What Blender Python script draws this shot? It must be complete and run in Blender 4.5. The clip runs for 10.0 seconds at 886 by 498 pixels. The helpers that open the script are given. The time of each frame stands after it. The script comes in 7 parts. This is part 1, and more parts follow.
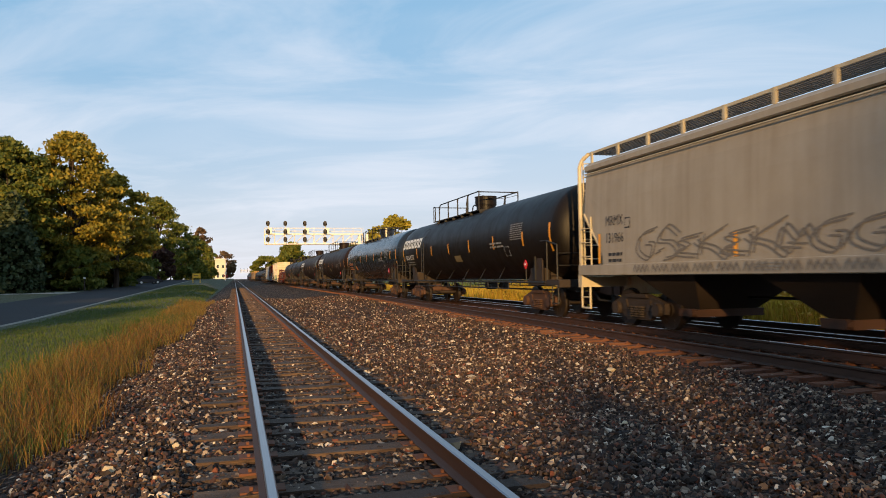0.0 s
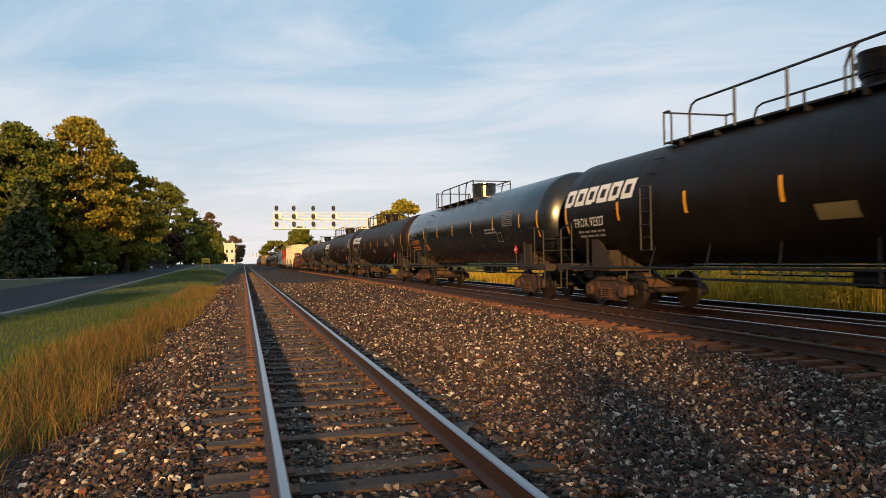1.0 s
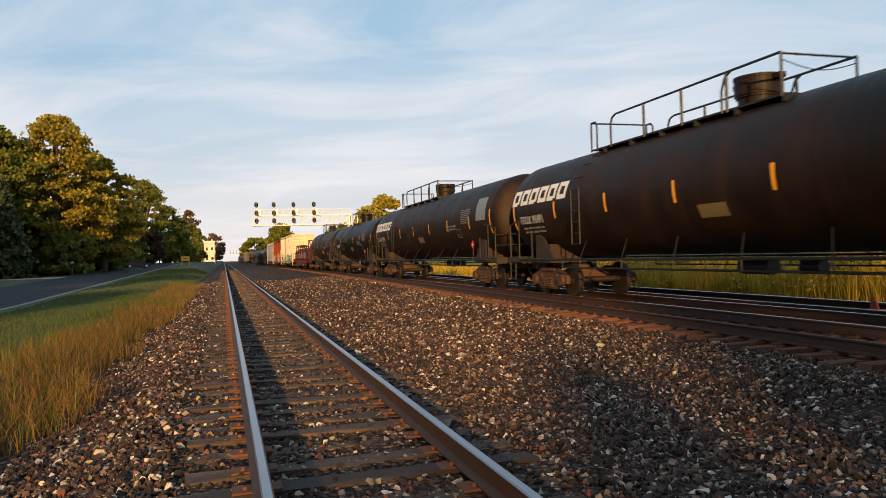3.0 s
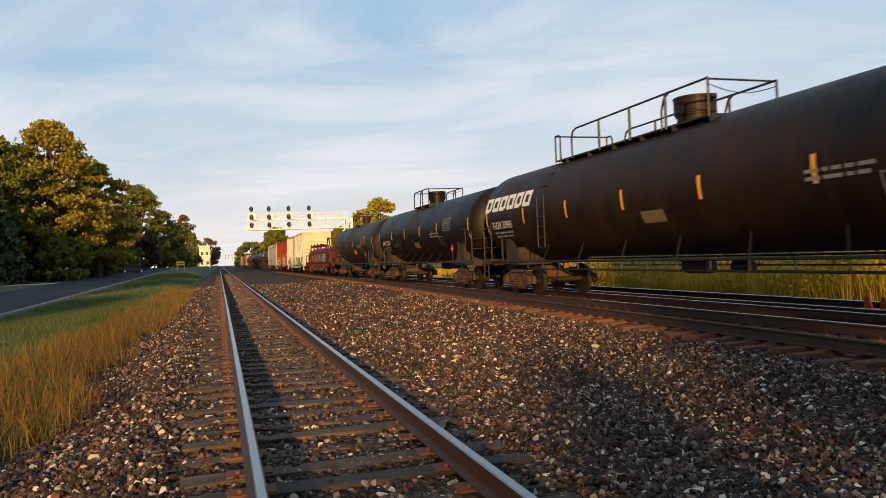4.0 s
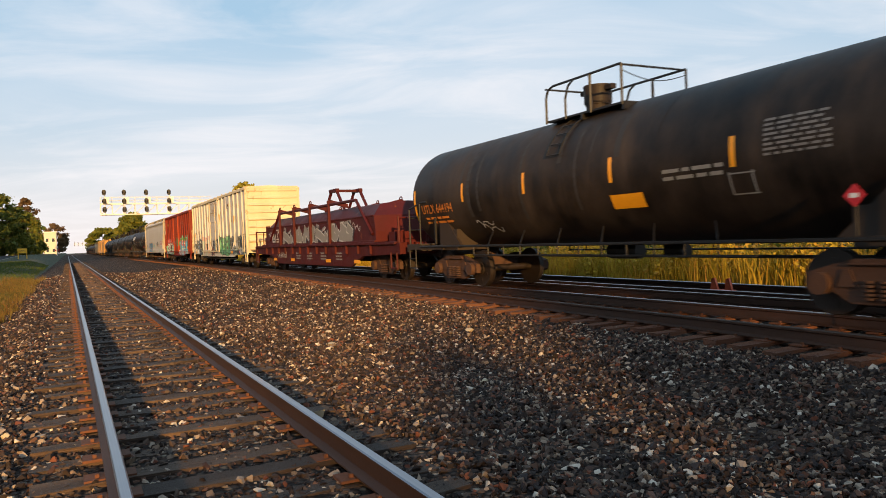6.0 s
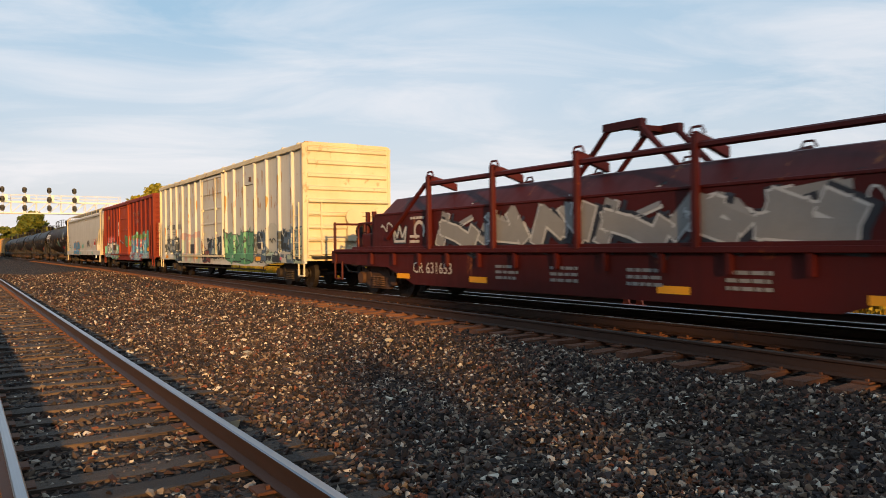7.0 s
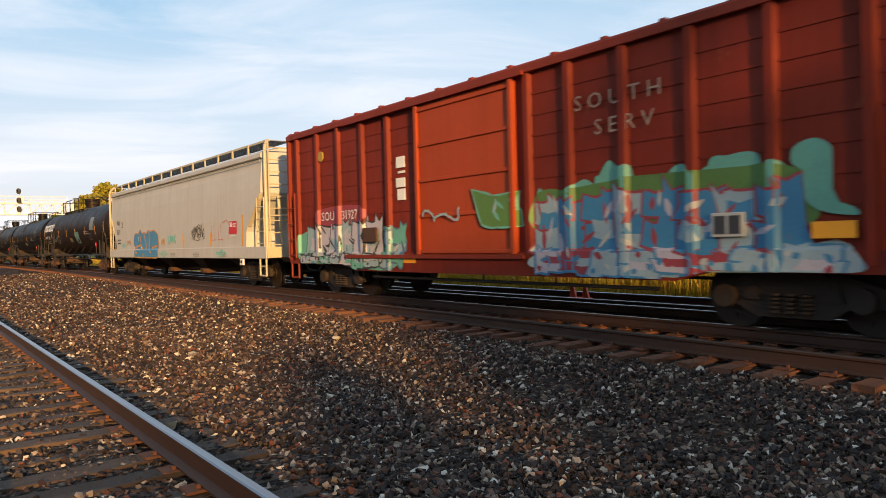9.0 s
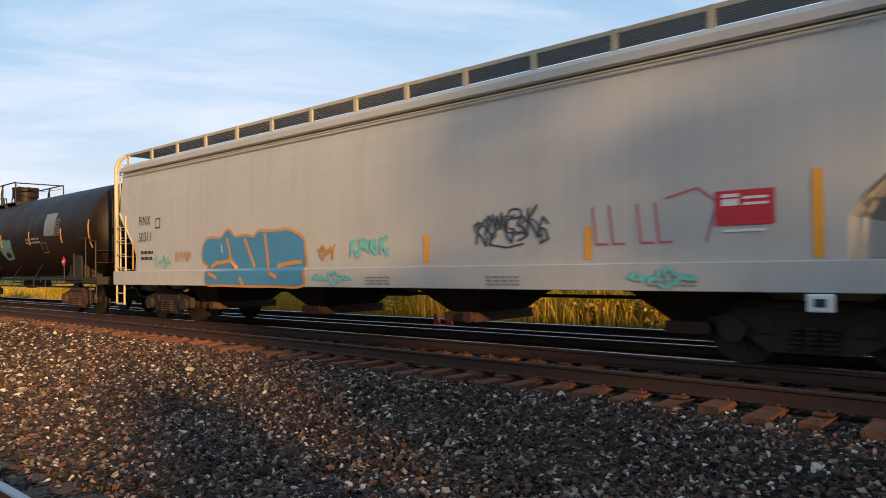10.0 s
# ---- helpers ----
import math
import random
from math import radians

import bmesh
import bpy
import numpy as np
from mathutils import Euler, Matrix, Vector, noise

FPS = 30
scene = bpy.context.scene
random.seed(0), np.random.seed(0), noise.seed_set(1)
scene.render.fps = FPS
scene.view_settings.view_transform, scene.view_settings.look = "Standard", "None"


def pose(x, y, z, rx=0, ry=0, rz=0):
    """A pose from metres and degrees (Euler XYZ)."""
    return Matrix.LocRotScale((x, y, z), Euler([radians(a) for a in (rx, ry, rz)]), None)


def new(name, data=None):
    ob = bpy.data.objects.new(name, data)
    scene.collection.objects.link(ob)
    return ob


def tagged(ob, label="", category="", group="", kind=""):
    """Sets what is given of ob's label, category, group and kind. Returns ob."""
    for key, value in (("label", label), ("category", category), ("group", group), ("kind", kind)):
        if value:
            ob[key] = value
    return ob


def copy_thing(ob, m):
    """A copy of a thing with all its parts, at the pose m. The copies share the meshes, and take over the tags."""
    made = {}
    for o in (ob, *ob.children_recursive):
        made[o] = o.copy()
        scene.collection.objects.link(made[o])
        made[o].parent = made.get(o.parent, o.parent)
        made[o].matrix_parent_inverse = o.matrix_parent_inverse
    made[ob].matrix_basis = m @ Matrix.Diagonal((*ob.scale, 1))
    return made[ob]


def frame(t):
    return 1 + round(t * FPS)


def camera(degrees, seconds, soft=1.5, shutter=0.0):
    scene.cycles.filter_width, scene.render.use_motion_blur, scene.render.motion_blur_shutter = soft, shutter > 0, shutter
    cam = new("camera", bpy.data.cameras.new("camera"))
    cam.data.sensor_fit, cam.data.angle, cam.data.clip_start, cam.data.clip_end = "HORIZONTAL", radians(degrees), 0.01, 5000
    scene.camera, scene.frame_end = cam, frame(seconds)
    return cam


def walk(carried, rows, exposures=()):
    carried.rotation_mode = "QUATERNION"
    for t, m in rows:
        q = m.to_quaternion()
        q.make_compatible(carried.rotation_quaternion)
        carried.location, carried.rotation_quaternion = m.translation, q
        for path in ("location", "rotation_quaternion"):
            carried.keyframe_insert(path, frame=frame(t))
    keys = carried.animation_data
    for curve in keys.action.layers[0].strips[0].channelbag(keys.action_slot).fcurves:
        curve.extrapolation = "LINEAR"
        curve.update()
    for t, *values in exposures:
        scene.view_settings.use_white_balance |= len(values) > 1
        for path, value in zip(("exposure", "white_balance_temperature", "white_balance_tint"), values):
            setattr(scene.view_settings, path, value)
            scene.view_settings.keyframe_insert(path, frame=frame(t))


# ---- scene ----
# The way of the hand-held camera: t, x, y, z, yaw, pitch, roll.
cam = camera(62.97, 10.0, soft=0.9, shutter=0.12)
ROWS = [
    (0.0, -0.199, 0.000, 1.422, -16.10, 2.07, -0.90),
    (0.5, -0.201, -0.007, 1.423, -15.48, 1.22, -0.68),
    (1.0, -0.195, 0.009, 1.426, -15.42, 0.84, -0.99),
    (1.5, -0.197, 0.001, 1.427, -14.92, 0.56, -1.47),
    (2.0, -0.182, -0.016, 1.424, -15.12, 0.40, -1.94),
    (2.5, -0.176, -0.018, 1.425, -16.26, 0.33, -1.99),
    (3.0, -0.177, -0.002, 1.418, -16.86, 0.38, -1.81),
    (4.3, -0.148, -0.030, 1.406, -17.43, 0.88, -2.54),
    (4.5, -0.132, -0.040, 1.432, -16.02, 2.24, -4.60),
    (5.0, -0.109, -0.008, 1.419, -18.54, 0.91, -3.42),
    (5.5, -0.140, 0.019, 1.414, -23.13, -0.53, -2.09),
    (6.0, -0.201, 0.120, 1.396, -27.42, -0.90, -2.32),
    (6.2, -0.233, 0.154, 1.375, -29.18, -0.52, -2.62),
    (7.3, -0.247, 0.096, 1.399, -34.31, -0.26, -0.31),
    (7.5, -0.237, 0.053, 1.400, -33.58, -0.20, -0.66),
    (8.0, -0.198, -0.027, 1.411, -33.24, -0.26, -1.53),
    (8.5, -0.175, -0.092, 1.425, -33.53, -0.58, -1.91),
    (9.0, -0.136, -0.114, 1.415, -37.08, -0.66, -1.57),
    (9.5, -0.150, 0.001, 1.410, -40.73, 0.49, -1.66),
    (10.0, -0.096, 0.023, 1.398, -47.99, 1.32, -0.95),
]
walk(cam, [(t, pose(x, y, z, 90 + pitch, 0, yaw) @ pose(0, 0, 0, 0, 0, roll)) for t, x, y, z, yaw, pitch, roll in ROWS],
     exposures=[(0.0, -0.06, 6200, 11), (0.8, -0.03, 6700, 12), (2.4, 0.0, 6900, 14), (5.2, 0.0, 6900, 14), (6.0, 0.1, 6900, 14), (7.5, 0.0, 6800, 13), (8.5, 0.12, 6700, 13), (9.5, 0.27, 6700, 13), (10.0, 0.12, 6300, 13)])

SUN_EL, SUN_AZ = 9.0, 18.0   # the sun stands low behind the camera, a little to its left
world = bpy.data.worlds.new("sky")
scene.world = world
world.use_nodes = True
wn, wl = world.node_tree.nodes, world.node_tree.links
bg = wn["Background"]
bg.inputs[1].default_value = 0.163
sky = wn.new("ShaderNodeTexSky")
sky.sky_type, sky.sun_disc = "NISHITA", False
sky.sun_elevation, sky.sun_rotation = radians(SUN_EL), radians(180 + SUN_AZ)
sky.air_density, sky.dust_density, sky.ozone_density = 1.0, 0.6, 2.0
gen = wn.new("ShaderNodeTexCoord")
sep = wn.new("ShaderNodeSeparateXYZ")
wl.new(gen.outputs["Generated"], sep.inputs[0])


def wmath(op, a, b=0.0, clamp=False):
    n = wn.new("ShaderNodeMath")
    n.operation, n.use_clamp = op, clamp
    for i, v in enumerate((a, b)):
        if isinstance(v, (int, float)):
            n.inputs[i].default_value = v
        else:
            wl.new(v, n.inputs[i])
    return n.outputs[0]


def wmix(fac, a, b):
    n = wn.new("ShaderNodeMix")
    n.data_type = "RGBA"
    for sock, v in ((n.inputs[0], fac), (n.inputs[6], a), (n.inputs[7], b)):
        if isinstance(v, tuple):
            sock.default_value = (*v, 1)
        elif isinstance(v, float):
            sock.default_value = v
        else:
            wl.new(v, sock)
    return n.outputs[2]


# High thin cloud: the view direction is carried to a flat layer overhead, then broken by stretched noise.
up = wmath("MAXIMUM", sep.outputs[2], 0.0)
den = wmath("ADD", up, 0.12)
cx, cy = wmath("DIVIDE", sep.outputs[0], den), wmath("DIVIDE", sep.outputs[1], den)
lay = wn.new("ShaderNodeCombineXYZ")
wl.new(wmath("MULTIPLY", wmath("ADD", wmath("MULTIPLY", cx, 0.85), wmath("MULTIPLY", cy, -0.45)), 0.55), lay.inputs[0])
wl.new(wmath("ADD", wmath("MULTIPLY", cx, 0.45), wmath("MULTIPLY", cy, 0.85)), lay.inputs[1])


def wnoise(scale, detail, rough, dist):
    n = wn.new("ShaderNodeTexNoise")
    wl.new(lay.outputs[0], n.inputs["Vector"])
    n.inputs["Scale"].default_value, n.inputs["Detail"].default_value = scale, detail
    n.inputs["Roughness"].default_value, n.inputs["Distortion"].default_value = rough, dist
    return n.outputs[0]


wisp = wmath("MULTIPLY", wmath("SUBTRACT", wnoise(1.5, 6, 0.6, 0.7), 0.43, True), 4.0, True)
veil = wmath("MULTIPLY", wmath("SUBTRACT", wnoise(0.5, 4, 0.5, 0.4), 0.40, True), 3.6, True)
cover = wmath("MULTIPLY", wmath("ADD", wmath("MULTIPLY", wisp, 0.42), wmath("MULTIPLY", veil, 0.5)), 0.95, True)
haze = wmath("POWER", wmath("SUBTRACT", 1.0, wmath("MULTIPLY", up, 1.7, True)), 3.0)
blue = wmix(0.8, sky.outputs[0], (1.35, 3.15, 4.7))
clear = wmix(wmath("MULTIPLY", haze, 0.9), blue, (5.5, 5.1, 5.0))
wl.new(wmix(cover, clear, (5.7, 5.75, 6.0)), bg.inputs[0])

sun = new("sun", bpy.data.lights.new("sun", "SUN"))
sun.data.energy, sun.data.angle, sun.data.color = 7.4, radians(0.8), (1.0, 0.60, 0.22)
ray = Vector((math.sin(radians(SUN_AZ)), math.cos(radians(SUN_AZ)), -math.tan(radians(SUN_EL))))
sun.rotation_euler = ray.to_track_quat("-Z", "Y").to_euler()


# ---- materials ----
class Shade:
    """A small builder for one procedural material."""

    def __init__(self, name):
        self.m = bpy.data.materials.new(name)
        self.m.use_nodes = True
        self.n, self.l = self.m.node_tree.nodes, self.m.node_tree.links
        self.b = self.n["Principled BSDF"]
        self.obj = self.n.new("ShaderNodeTexCoord").outputs["Object"]

    def put(self, sock, v):
        if isinstance(v, tuple):
            sock.default_value = (*v, 1) if len(v) == 3 and sock.type == "RGBA" else v
        elif isinstance(v, (int, float)):
            sock.default_value = v
        else:
            self.l.new(v, sock)

    def vec(self, sx, sy, sz):
        n = self.n.new("ShaderNodeMapping")
        self.l.new(self.obj, n.inputs[0])
        n.inputs["Scale"].default_value = (sx, sy, sz)
        return n.outputs[0]

    def noise(self, scale, detail=4, rough=0.55, vec=None, dist=0.0):
        n = self.n.new("ShaderNodeTexNoise")
        self.l.new(vec or self.obj, n.inputs["Vector"])
        for key, v in (("Scale", scale), ("Detail", detail), ("Roughness", rough), ("Distortion", dist)):
            n.inputs[key].default_value = v
        return n.outputs[0]

    def voronoi(self, scale, vec=None, feature="F1", out="Color", rand=1.0):
        n = self.n.new("ShaderNodeTexVoronoi")
        n.feature = feature
        self.l.new(vec or self.obj, n.inputs["Vector"])
        n.inputs["Scale"].default_value, n.inputs["Randomness"].default_value = scale, rand
        return n.outputs[out]

    def math(self, op, a, b=0.0, clamp=False):
        n = self.n.new("ShaderNodeMath")
        n.operation, n.use_clamp = op, clamp
        self.put(n.inputs[0], a), self.put(n.inputs[1], b)
        return n.outputs[0]

    def ramp(self, fac, stops, hard=False):
        n = self.n.new("ShaderNodeValToRGB")
        n.color_ramp.interpolation = "CONSTANT" if hard else "LINEAR"
        e = n.color_ramp.elements
        while len(e) < len(stops):
            e.new(0.5)
        for el, (p, c) in zip(e, stops):
            el.position, el.color = p, (*c, 1) if isinstance(c, tuple) else (c, c, c, 1)
        self.put(n.inputs[0], fac)
        return n.outputs[0]

    def mix(self, fac, a, b, mode="MIX"):
        n = self.n.new("ShaderNodeMix")
        n.data_type, n.blend_type = "RGBA", mode
        self.put(n.inputs[0], fac), self.put(n.inputs[6], a), self.put(n.inputs[7], b)
        return n.outputs[2]

    def axis(self, i):
        n = self.n.new("ShaderNodeSeparateXYZ")
        self.l.new(self.obj, n.inputs[0])
        return n.outputs[i]

    def island(self):
        return self.n.new("ShaderNodeNewGeometry").outputs["Random Per Island"]

    def piece(self):
        return self.n.new("ShaderNodeObjectInfo").outputs["Random"]

    def done(self, colour, rough=0.7, metal=0.0, height=None, strength=0.3, distance=0.02, **more):
        self.put(self.b.inputs["Base Color"], colour)
        self.put(self.b.inputs["Roughness"], rough)
        self.b.inputs["Metallic"].default_value = metal
        for key, v in more.items():
            self.put(self.b.inputs[key.replace("_", " ")], v)
        if height is not None:
            n = self.n.new("ShaderNodeBump")
            n.inputs["Strength"].default_value, n.inputs["Distance"].default_value = strength, distance
            self.l.new(height, n.inputs["Height"])
            self.l.new(n.outputs[0], self.b.inputs["Normal"])
        return self.m


def paint(name, base, dirt=(0.06, 0.045, 0.035), amount=0.5, rust=0.0, rough=0.45, streak=6.0, gloss_var=0.15, spec=0.5):
    """Weathered rolling-stock paint: a dirt film, run-down streaks, a few rust blooms."""
    s = Shade(name)
    film = s.ramp(s.noise(0.7, 5, 0.6), [(0.35, 0.0), (0.72, 1.0)])
    run = s.ramp(s.noise(1.0, 4, 0.6, s.vec(1, streak, 0.25)), [(0.45, 0.0), (0.75, 1.0)])
    dirtf = s.math("MULTIPLY", s.math("ADD", s.math("MULTIPLY", film, 0.6), s.math("MULTIPLY", run, 0.55)), amount, True)
    col = s.mix(dirtf, base, dirt)
    col = s.mix(s.math("MULTIPLY", s.noise(22, 3), 0.25), col, (base[0] * 0.6, base[1] * 0.6, base[2] * 0.6))
    if rust:
        spot = s.ramp(s.noise(1.3, 6, 0.7, s.vec(1, 1.6, 0.8), 0.4), [(0.66 - 0.12 * rust, 0.0), (0.72 - 0.08 * rust, 1.0)])
        col = s.mix(s.math("MULTIPLY", spot, min(1.0, 0.55 + rust * 0.4)), col, s.mix(s.noise(9), (0.20, 0.055, 0.015), (0.42, 0.16, 0.04)))
    r = s.math("ADD", s.math("MULTIPLY", s.noise(3, 4), gloss_var), s.math("MULTIPLY", dirtf, 0.25))
    return s.done(col, s.math("ADD", r, rough - gloss_var / 2), 0.0, s.noise(1.4, 4), 0.12, 0.05, Specular_IOR_Level=spec)


def plain(name, colour, rough=0.6, metal=0.0, var=0.35, scale=8.0, bump=0.0):
    s = Shade(name)
    dark = tuple(c * (1 - var) for c in colour)
    col = s.mix(s.math("MULTIPLY", s.math("ADD", s.noise(scale, 5), s.noise(scale * 6, 3)), 0.55, True), dark, tuple(min(1, c * (1 + var * 0.5)) for c in colour))
    return s.done(col, rough, metal, s.noise(scale * 5, 4) if bump else None, bump, 0.01)


def stone_mat():
    s = Shade("crushed_stone")
    c = s.ramp(s.island(), [(0.0, (0.010, 0.007, 0.006)), (0.24, (0.034, 0.024, 0.020)), (0.42, (0.084, 0.058, 0.045)), (0.55, (0.052, 0.024, 0.016)), (0.64, (0.150, 0.080, 0.056)),
                            (0.71, (0.018, 0.016, 0.019)), (0.80, (0.20, 0.145, 0.105)), (0.87, (0.17, 0.055, 0.030)), (0.90, (0.34, 0.27, 0.21)), (0.965, (0.62, 0.54, 0.45))], True)
    c = s.mix(s.math("MULTIPLY", s.noise(30, 4), 0.45), c, (0.036, 0.018, 0.012))
    return s.done(c, 0.75, 0, s.noise(60, 3), 0.25, 0.006, Specular_IOR_Level=0.3)


def bed_mat():
    s = Shade("ballast_bed")
    v = s.voronoi(17.0)
    rgb = s.n.new("ShaderNodeSeparateColor")
    s.l.new(v, rgb.inputs[0])
    c = s.ramp(rgb.outputs[0], [(0.0, (0.022, 0.016, 0.014)), (0.25, (0.062, 0.045, 0.037)), (0.5, (0.125, 0.083, 0.062)), (0.7, (0.065, 0.036, 0.026)), (0.80, (0.21, 0.145, 0.10)), (0.94, (0.32, 0.26, 0.20))], True)
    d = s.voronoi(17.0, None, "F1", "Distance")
    # shade in the gaps between stones, painted as near-black cell edges
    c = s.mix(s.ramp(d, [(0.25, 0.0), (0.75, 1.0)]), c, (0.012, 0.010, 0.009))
    c = s.mix(s.math("MULTIPLY", s.ramp(s.noise(0.35, 4), [(0.4, 0.0), (0.7, 1.0)]), 0.45), c, (0.052, 0.028, 0.018))
    return s.done(c, 0.85, 0, s.math("SUBTRACT", 1.0, d), 0.9, 0.05, Specular_IOR_Level=0.1)


def wood_mat(name="creosoted_tie_wood", rust=0.0):
    s = Shade(name)
    grain = s.noise(9, 6, 0.65, s.vec(0.7, 9, 6), 0.3)
    a = s.mix(s.piece(), (0.036, 0.021, 0.014), (0.11, 0.064, 0.038))
    c = s.mix(s.ramp(grain, [(0.35, 0.0), (0.65, 1.0)]), a, (0.022, 0.014, 0.010))
    c = s.mix(s.ramp(s.noise(2.2, 5), [(0.56, 0.0), (0.72, 0.8)]), c, (0.17, 0.105, 0.062))
    if rust:
        c = s.mix(s.math("MULTIPLY", s.ramp(s.noise(1.6, 5), [(0.30, 0.2), (0.62, 1.0)]), rust), c, (0.20, 0.062, 0.024))
    return s.done(c, 0.85, 0, grain, 0.8, 0.02)


def leaf_mat(name, a, b, c, trans=0.25):
    s = Shade(name)
    col = s.ramp(s.island(), [(0.0, a), (0.5, b), (1.0, c)])
    col = s.mix(s.math("MULTIPLY", s.noise(0.35, 3), 0.6), col, tuple(v * 0.55 for v in a))
    m = s.done(col, 0.6, 0, None, Specular_IOR_Level=0.25)
    tr = s.n.new("ShaderNodeBsdfTranslucent")
    s.l.new(col, tr.inputs[0])
    mixn = s.n.new("ShaderNodeMixShader")
    mixn.inputs[0].default_value = trans
    s.l.new(s.b.outputs[0], mixn.inputs[1]), s.l.new(tr.outputs[0], mixn.inputs[2])
    s.l.new(mixn.outputs[0], s.n["Material Output"].inputs[0])
    return m


def ground_mat():
    s = Shade("mown_grass_ground")
    c = s.mix(s.ramp(s.noise(0.5, 5), [(0.35, 0.0), (0.65, 1.0)]), (0.030, 0.045, 0.014), (0.075, 0.070, 0.026))
    c = s.mix(s.ramp(s.noise(7, 5), [(0.4, 0.0), (0.7, 0.7)]), c, (0.022, 0.028, 0.010))
    c = s.mix(s.ramp(s.noise(0.13, 3), [(0.55, 0.0), (0.7, 0.6)]), c, (0.10, 0.075, 0.045))
    return s.done(c, 0.9, 0, s.noise(40, 4), 0.8, 0.05)


def asphalt_mat():
    s = Shade("worn_asphalt")
    c = s.mix(s.noise(0.4, 4), (0.022, 0.023, 0.028), (0.036, 0.036, 0.040))
    c = s.mix(s.math("MULTIPLY", s.noise(90, 2), 0.5), c, (0.05, 0.05, 0.05))
    return s.done(c, 0.95, 0, s.noise(120, 2), 0.4, 0.01, Specular_IOR_Level=0.12)


def rail_side_mat():
    s = Shade("rusted_rail_steel")
    c = s.mix(s.noise(3, 5, 0.6, s.vec(1, 0.6, 6)), (0.024, 0.012, 0.008), (0.070, 0.028, 0.014))
    return s.done(c, 0.62, 0.25, s.noise(40, 4), 0.25, 0.004)


def rail_top_mat():
    s = Shade("polished_rail_head")
    return s.done(s.mix(s.noise(1.0, 4, 0.6, s.vec(60, 0.4, 1)), (0.17, 0.18, 0.20), (0.34, 0.35, 0.38)), 0.30, 0.95)


RUSTWOOD = wood_mat("rust_stained_tie_wood", 0.75)
STONE, BED, WOOD, GROUND, ASPHALT, RAIL_SIDE, RAIL_TOP = stone_mat(), bed_mat(), wood_mat(), ground_mat(), asphalt_mat(), rail_side_mat(), rail_top_mat()
RUST_TIE = plain("rusty_tie_plate", (0.12, 0.040, 0.016), 0.8, 0, 0.5, 5, 0.4)
TRUCK = plain("grimy_cast_steel", (0.024, 0.0145, 0.0095), 0.75, 0.1, 0.5, 4, 0.3)
TRUCK_RUSTY = plain("rusty_cast_steel", (0.060, 0.026, 0.014), 0.8, 0.05, 0.5, 4, 0.3)
WHEEL = plain("worn_wheel_steel", (0.022, 0.014, 0.010), 0.6, 0.3, 0.5, 6)
BLACKIRON = plain("black_iron", (0.011, 0.010, 0.010), 0.55, 0.2, 0.4, 5)
YELLOW = plain("amber_reflective_tape", (0.78, 0.33, 0.012), 0.4, 0, 0.2, 4)
WHITE = plain("white_stencil", (0.72, 0.72, 0.70), 0.55, 0, 0.3, 6)
GREYTXT = plain("faded_stencil", (0.22, 0.22, 0.215), 0.6, 0, 0.4, 9)
AMBERTXT = plain("orange_stencil", (0.62, 0.20, 0.02), 0.55, 0, 0.3, 9)
CHALKTXT = plain("worn_white_stencil", (0.50, 0.46, 0.42), 0.6, 0, 0.4, 9)
FADEDTXT = plain("flaked_pale_stencil", (0.30, 0.22, 0.17), 0.7, 0, 0.8, 14)
BLACKTXT = plain("black_stencil", (0.03, 0.03, 0.035), 0.6, 0, 0.3, 9)
REDSIGN = plain("red_decal", (0.50, 0.02, 0.03), 0.45, 0, 0.2, 6)
CREAM = paint("cream_hopper_paint", (0.47, 0.46, 0.44), (0.30, 0.28, 0.25), 0.40, 0.0, 0.5, 5)
TANHOPPER = paint("tan_hopper_paint", (0.31, 0.28, 0.235), (0.16, 0.13, 0.10), 0.6, 0.0, 0.6, 5)
CREAM_TRIM = paint("cream_trim_paint", (0.46, 0.40, 0.28), (0.18, 0.13, 0.08), 0.4, 0.1, 0.5)
WHITEBOX = paint("white_boxcar_paint", (0.50, 0.50, 0.485), (0.34, 0.27, 0.18), 0.42, 0.55, 0.55, 4)
# the low sun's yellow is mixed into the base of this white paint
WHITEBOX_SUNLIT = paint("white_boxcar_sunlit_paint", (0.58, 0.52, 0.37), (0.36, 0.24, 0.10), 0.55, 0.62, 0.55, 4)
REDBOX = paint("brown_red_boxcar_paint", (0.19, 0.022, 0.010), (0.065, 0.014, 0.008), 0.65, 0.05, 0.6, 4, spec=0.18)
REDPAINT = paint("brown_red_paint", (0.19, 0.026, 0.012), (0.085, 0.019, 0.011), 0.5, 0.1, 0.55, 4, spec=0.2)
ORANGEDOOR = paint("orange_red_door_paint", (0.33, 0.048, 0.012), (0.16, 0.03, 0.012), 0.4, 0.05, 0.55, 4, spec=0.2)
COILRED = paint("maroon_coil_car_paint", (0.066, 0.0065, 0.0055), (0.024, 0.007, 0.006), 0.6, 0.2, 0.5, 4, spec=0.2)


# ---- mesh helpers ----
def part(name, bm, material, parent=None, label="", smooth=False):
    """Links a bmesh (or a mesh) as one object, under a thing or a part if given."""
    me = bm
    if isinstance(bm, bmesh.types.BMesh):
        me = bpy.data.meshes.new(name)
        bmesh.ops.recalc_face_normals(bm, faces=bm.faces)
        bm.to_mesh(me)
        bm.free()
    if not me.materials:
        for m in material if isinstance(material, (list, tuple)) else [material]:
            me.materials.append(m)
    if smooth:
        me.polygons.foreach_set("use_smooth", [True] * len(me.polygons))
    ob = new(name, me)
    ob.parent = parent
    if label:
        ob["label"] = label
    return ob


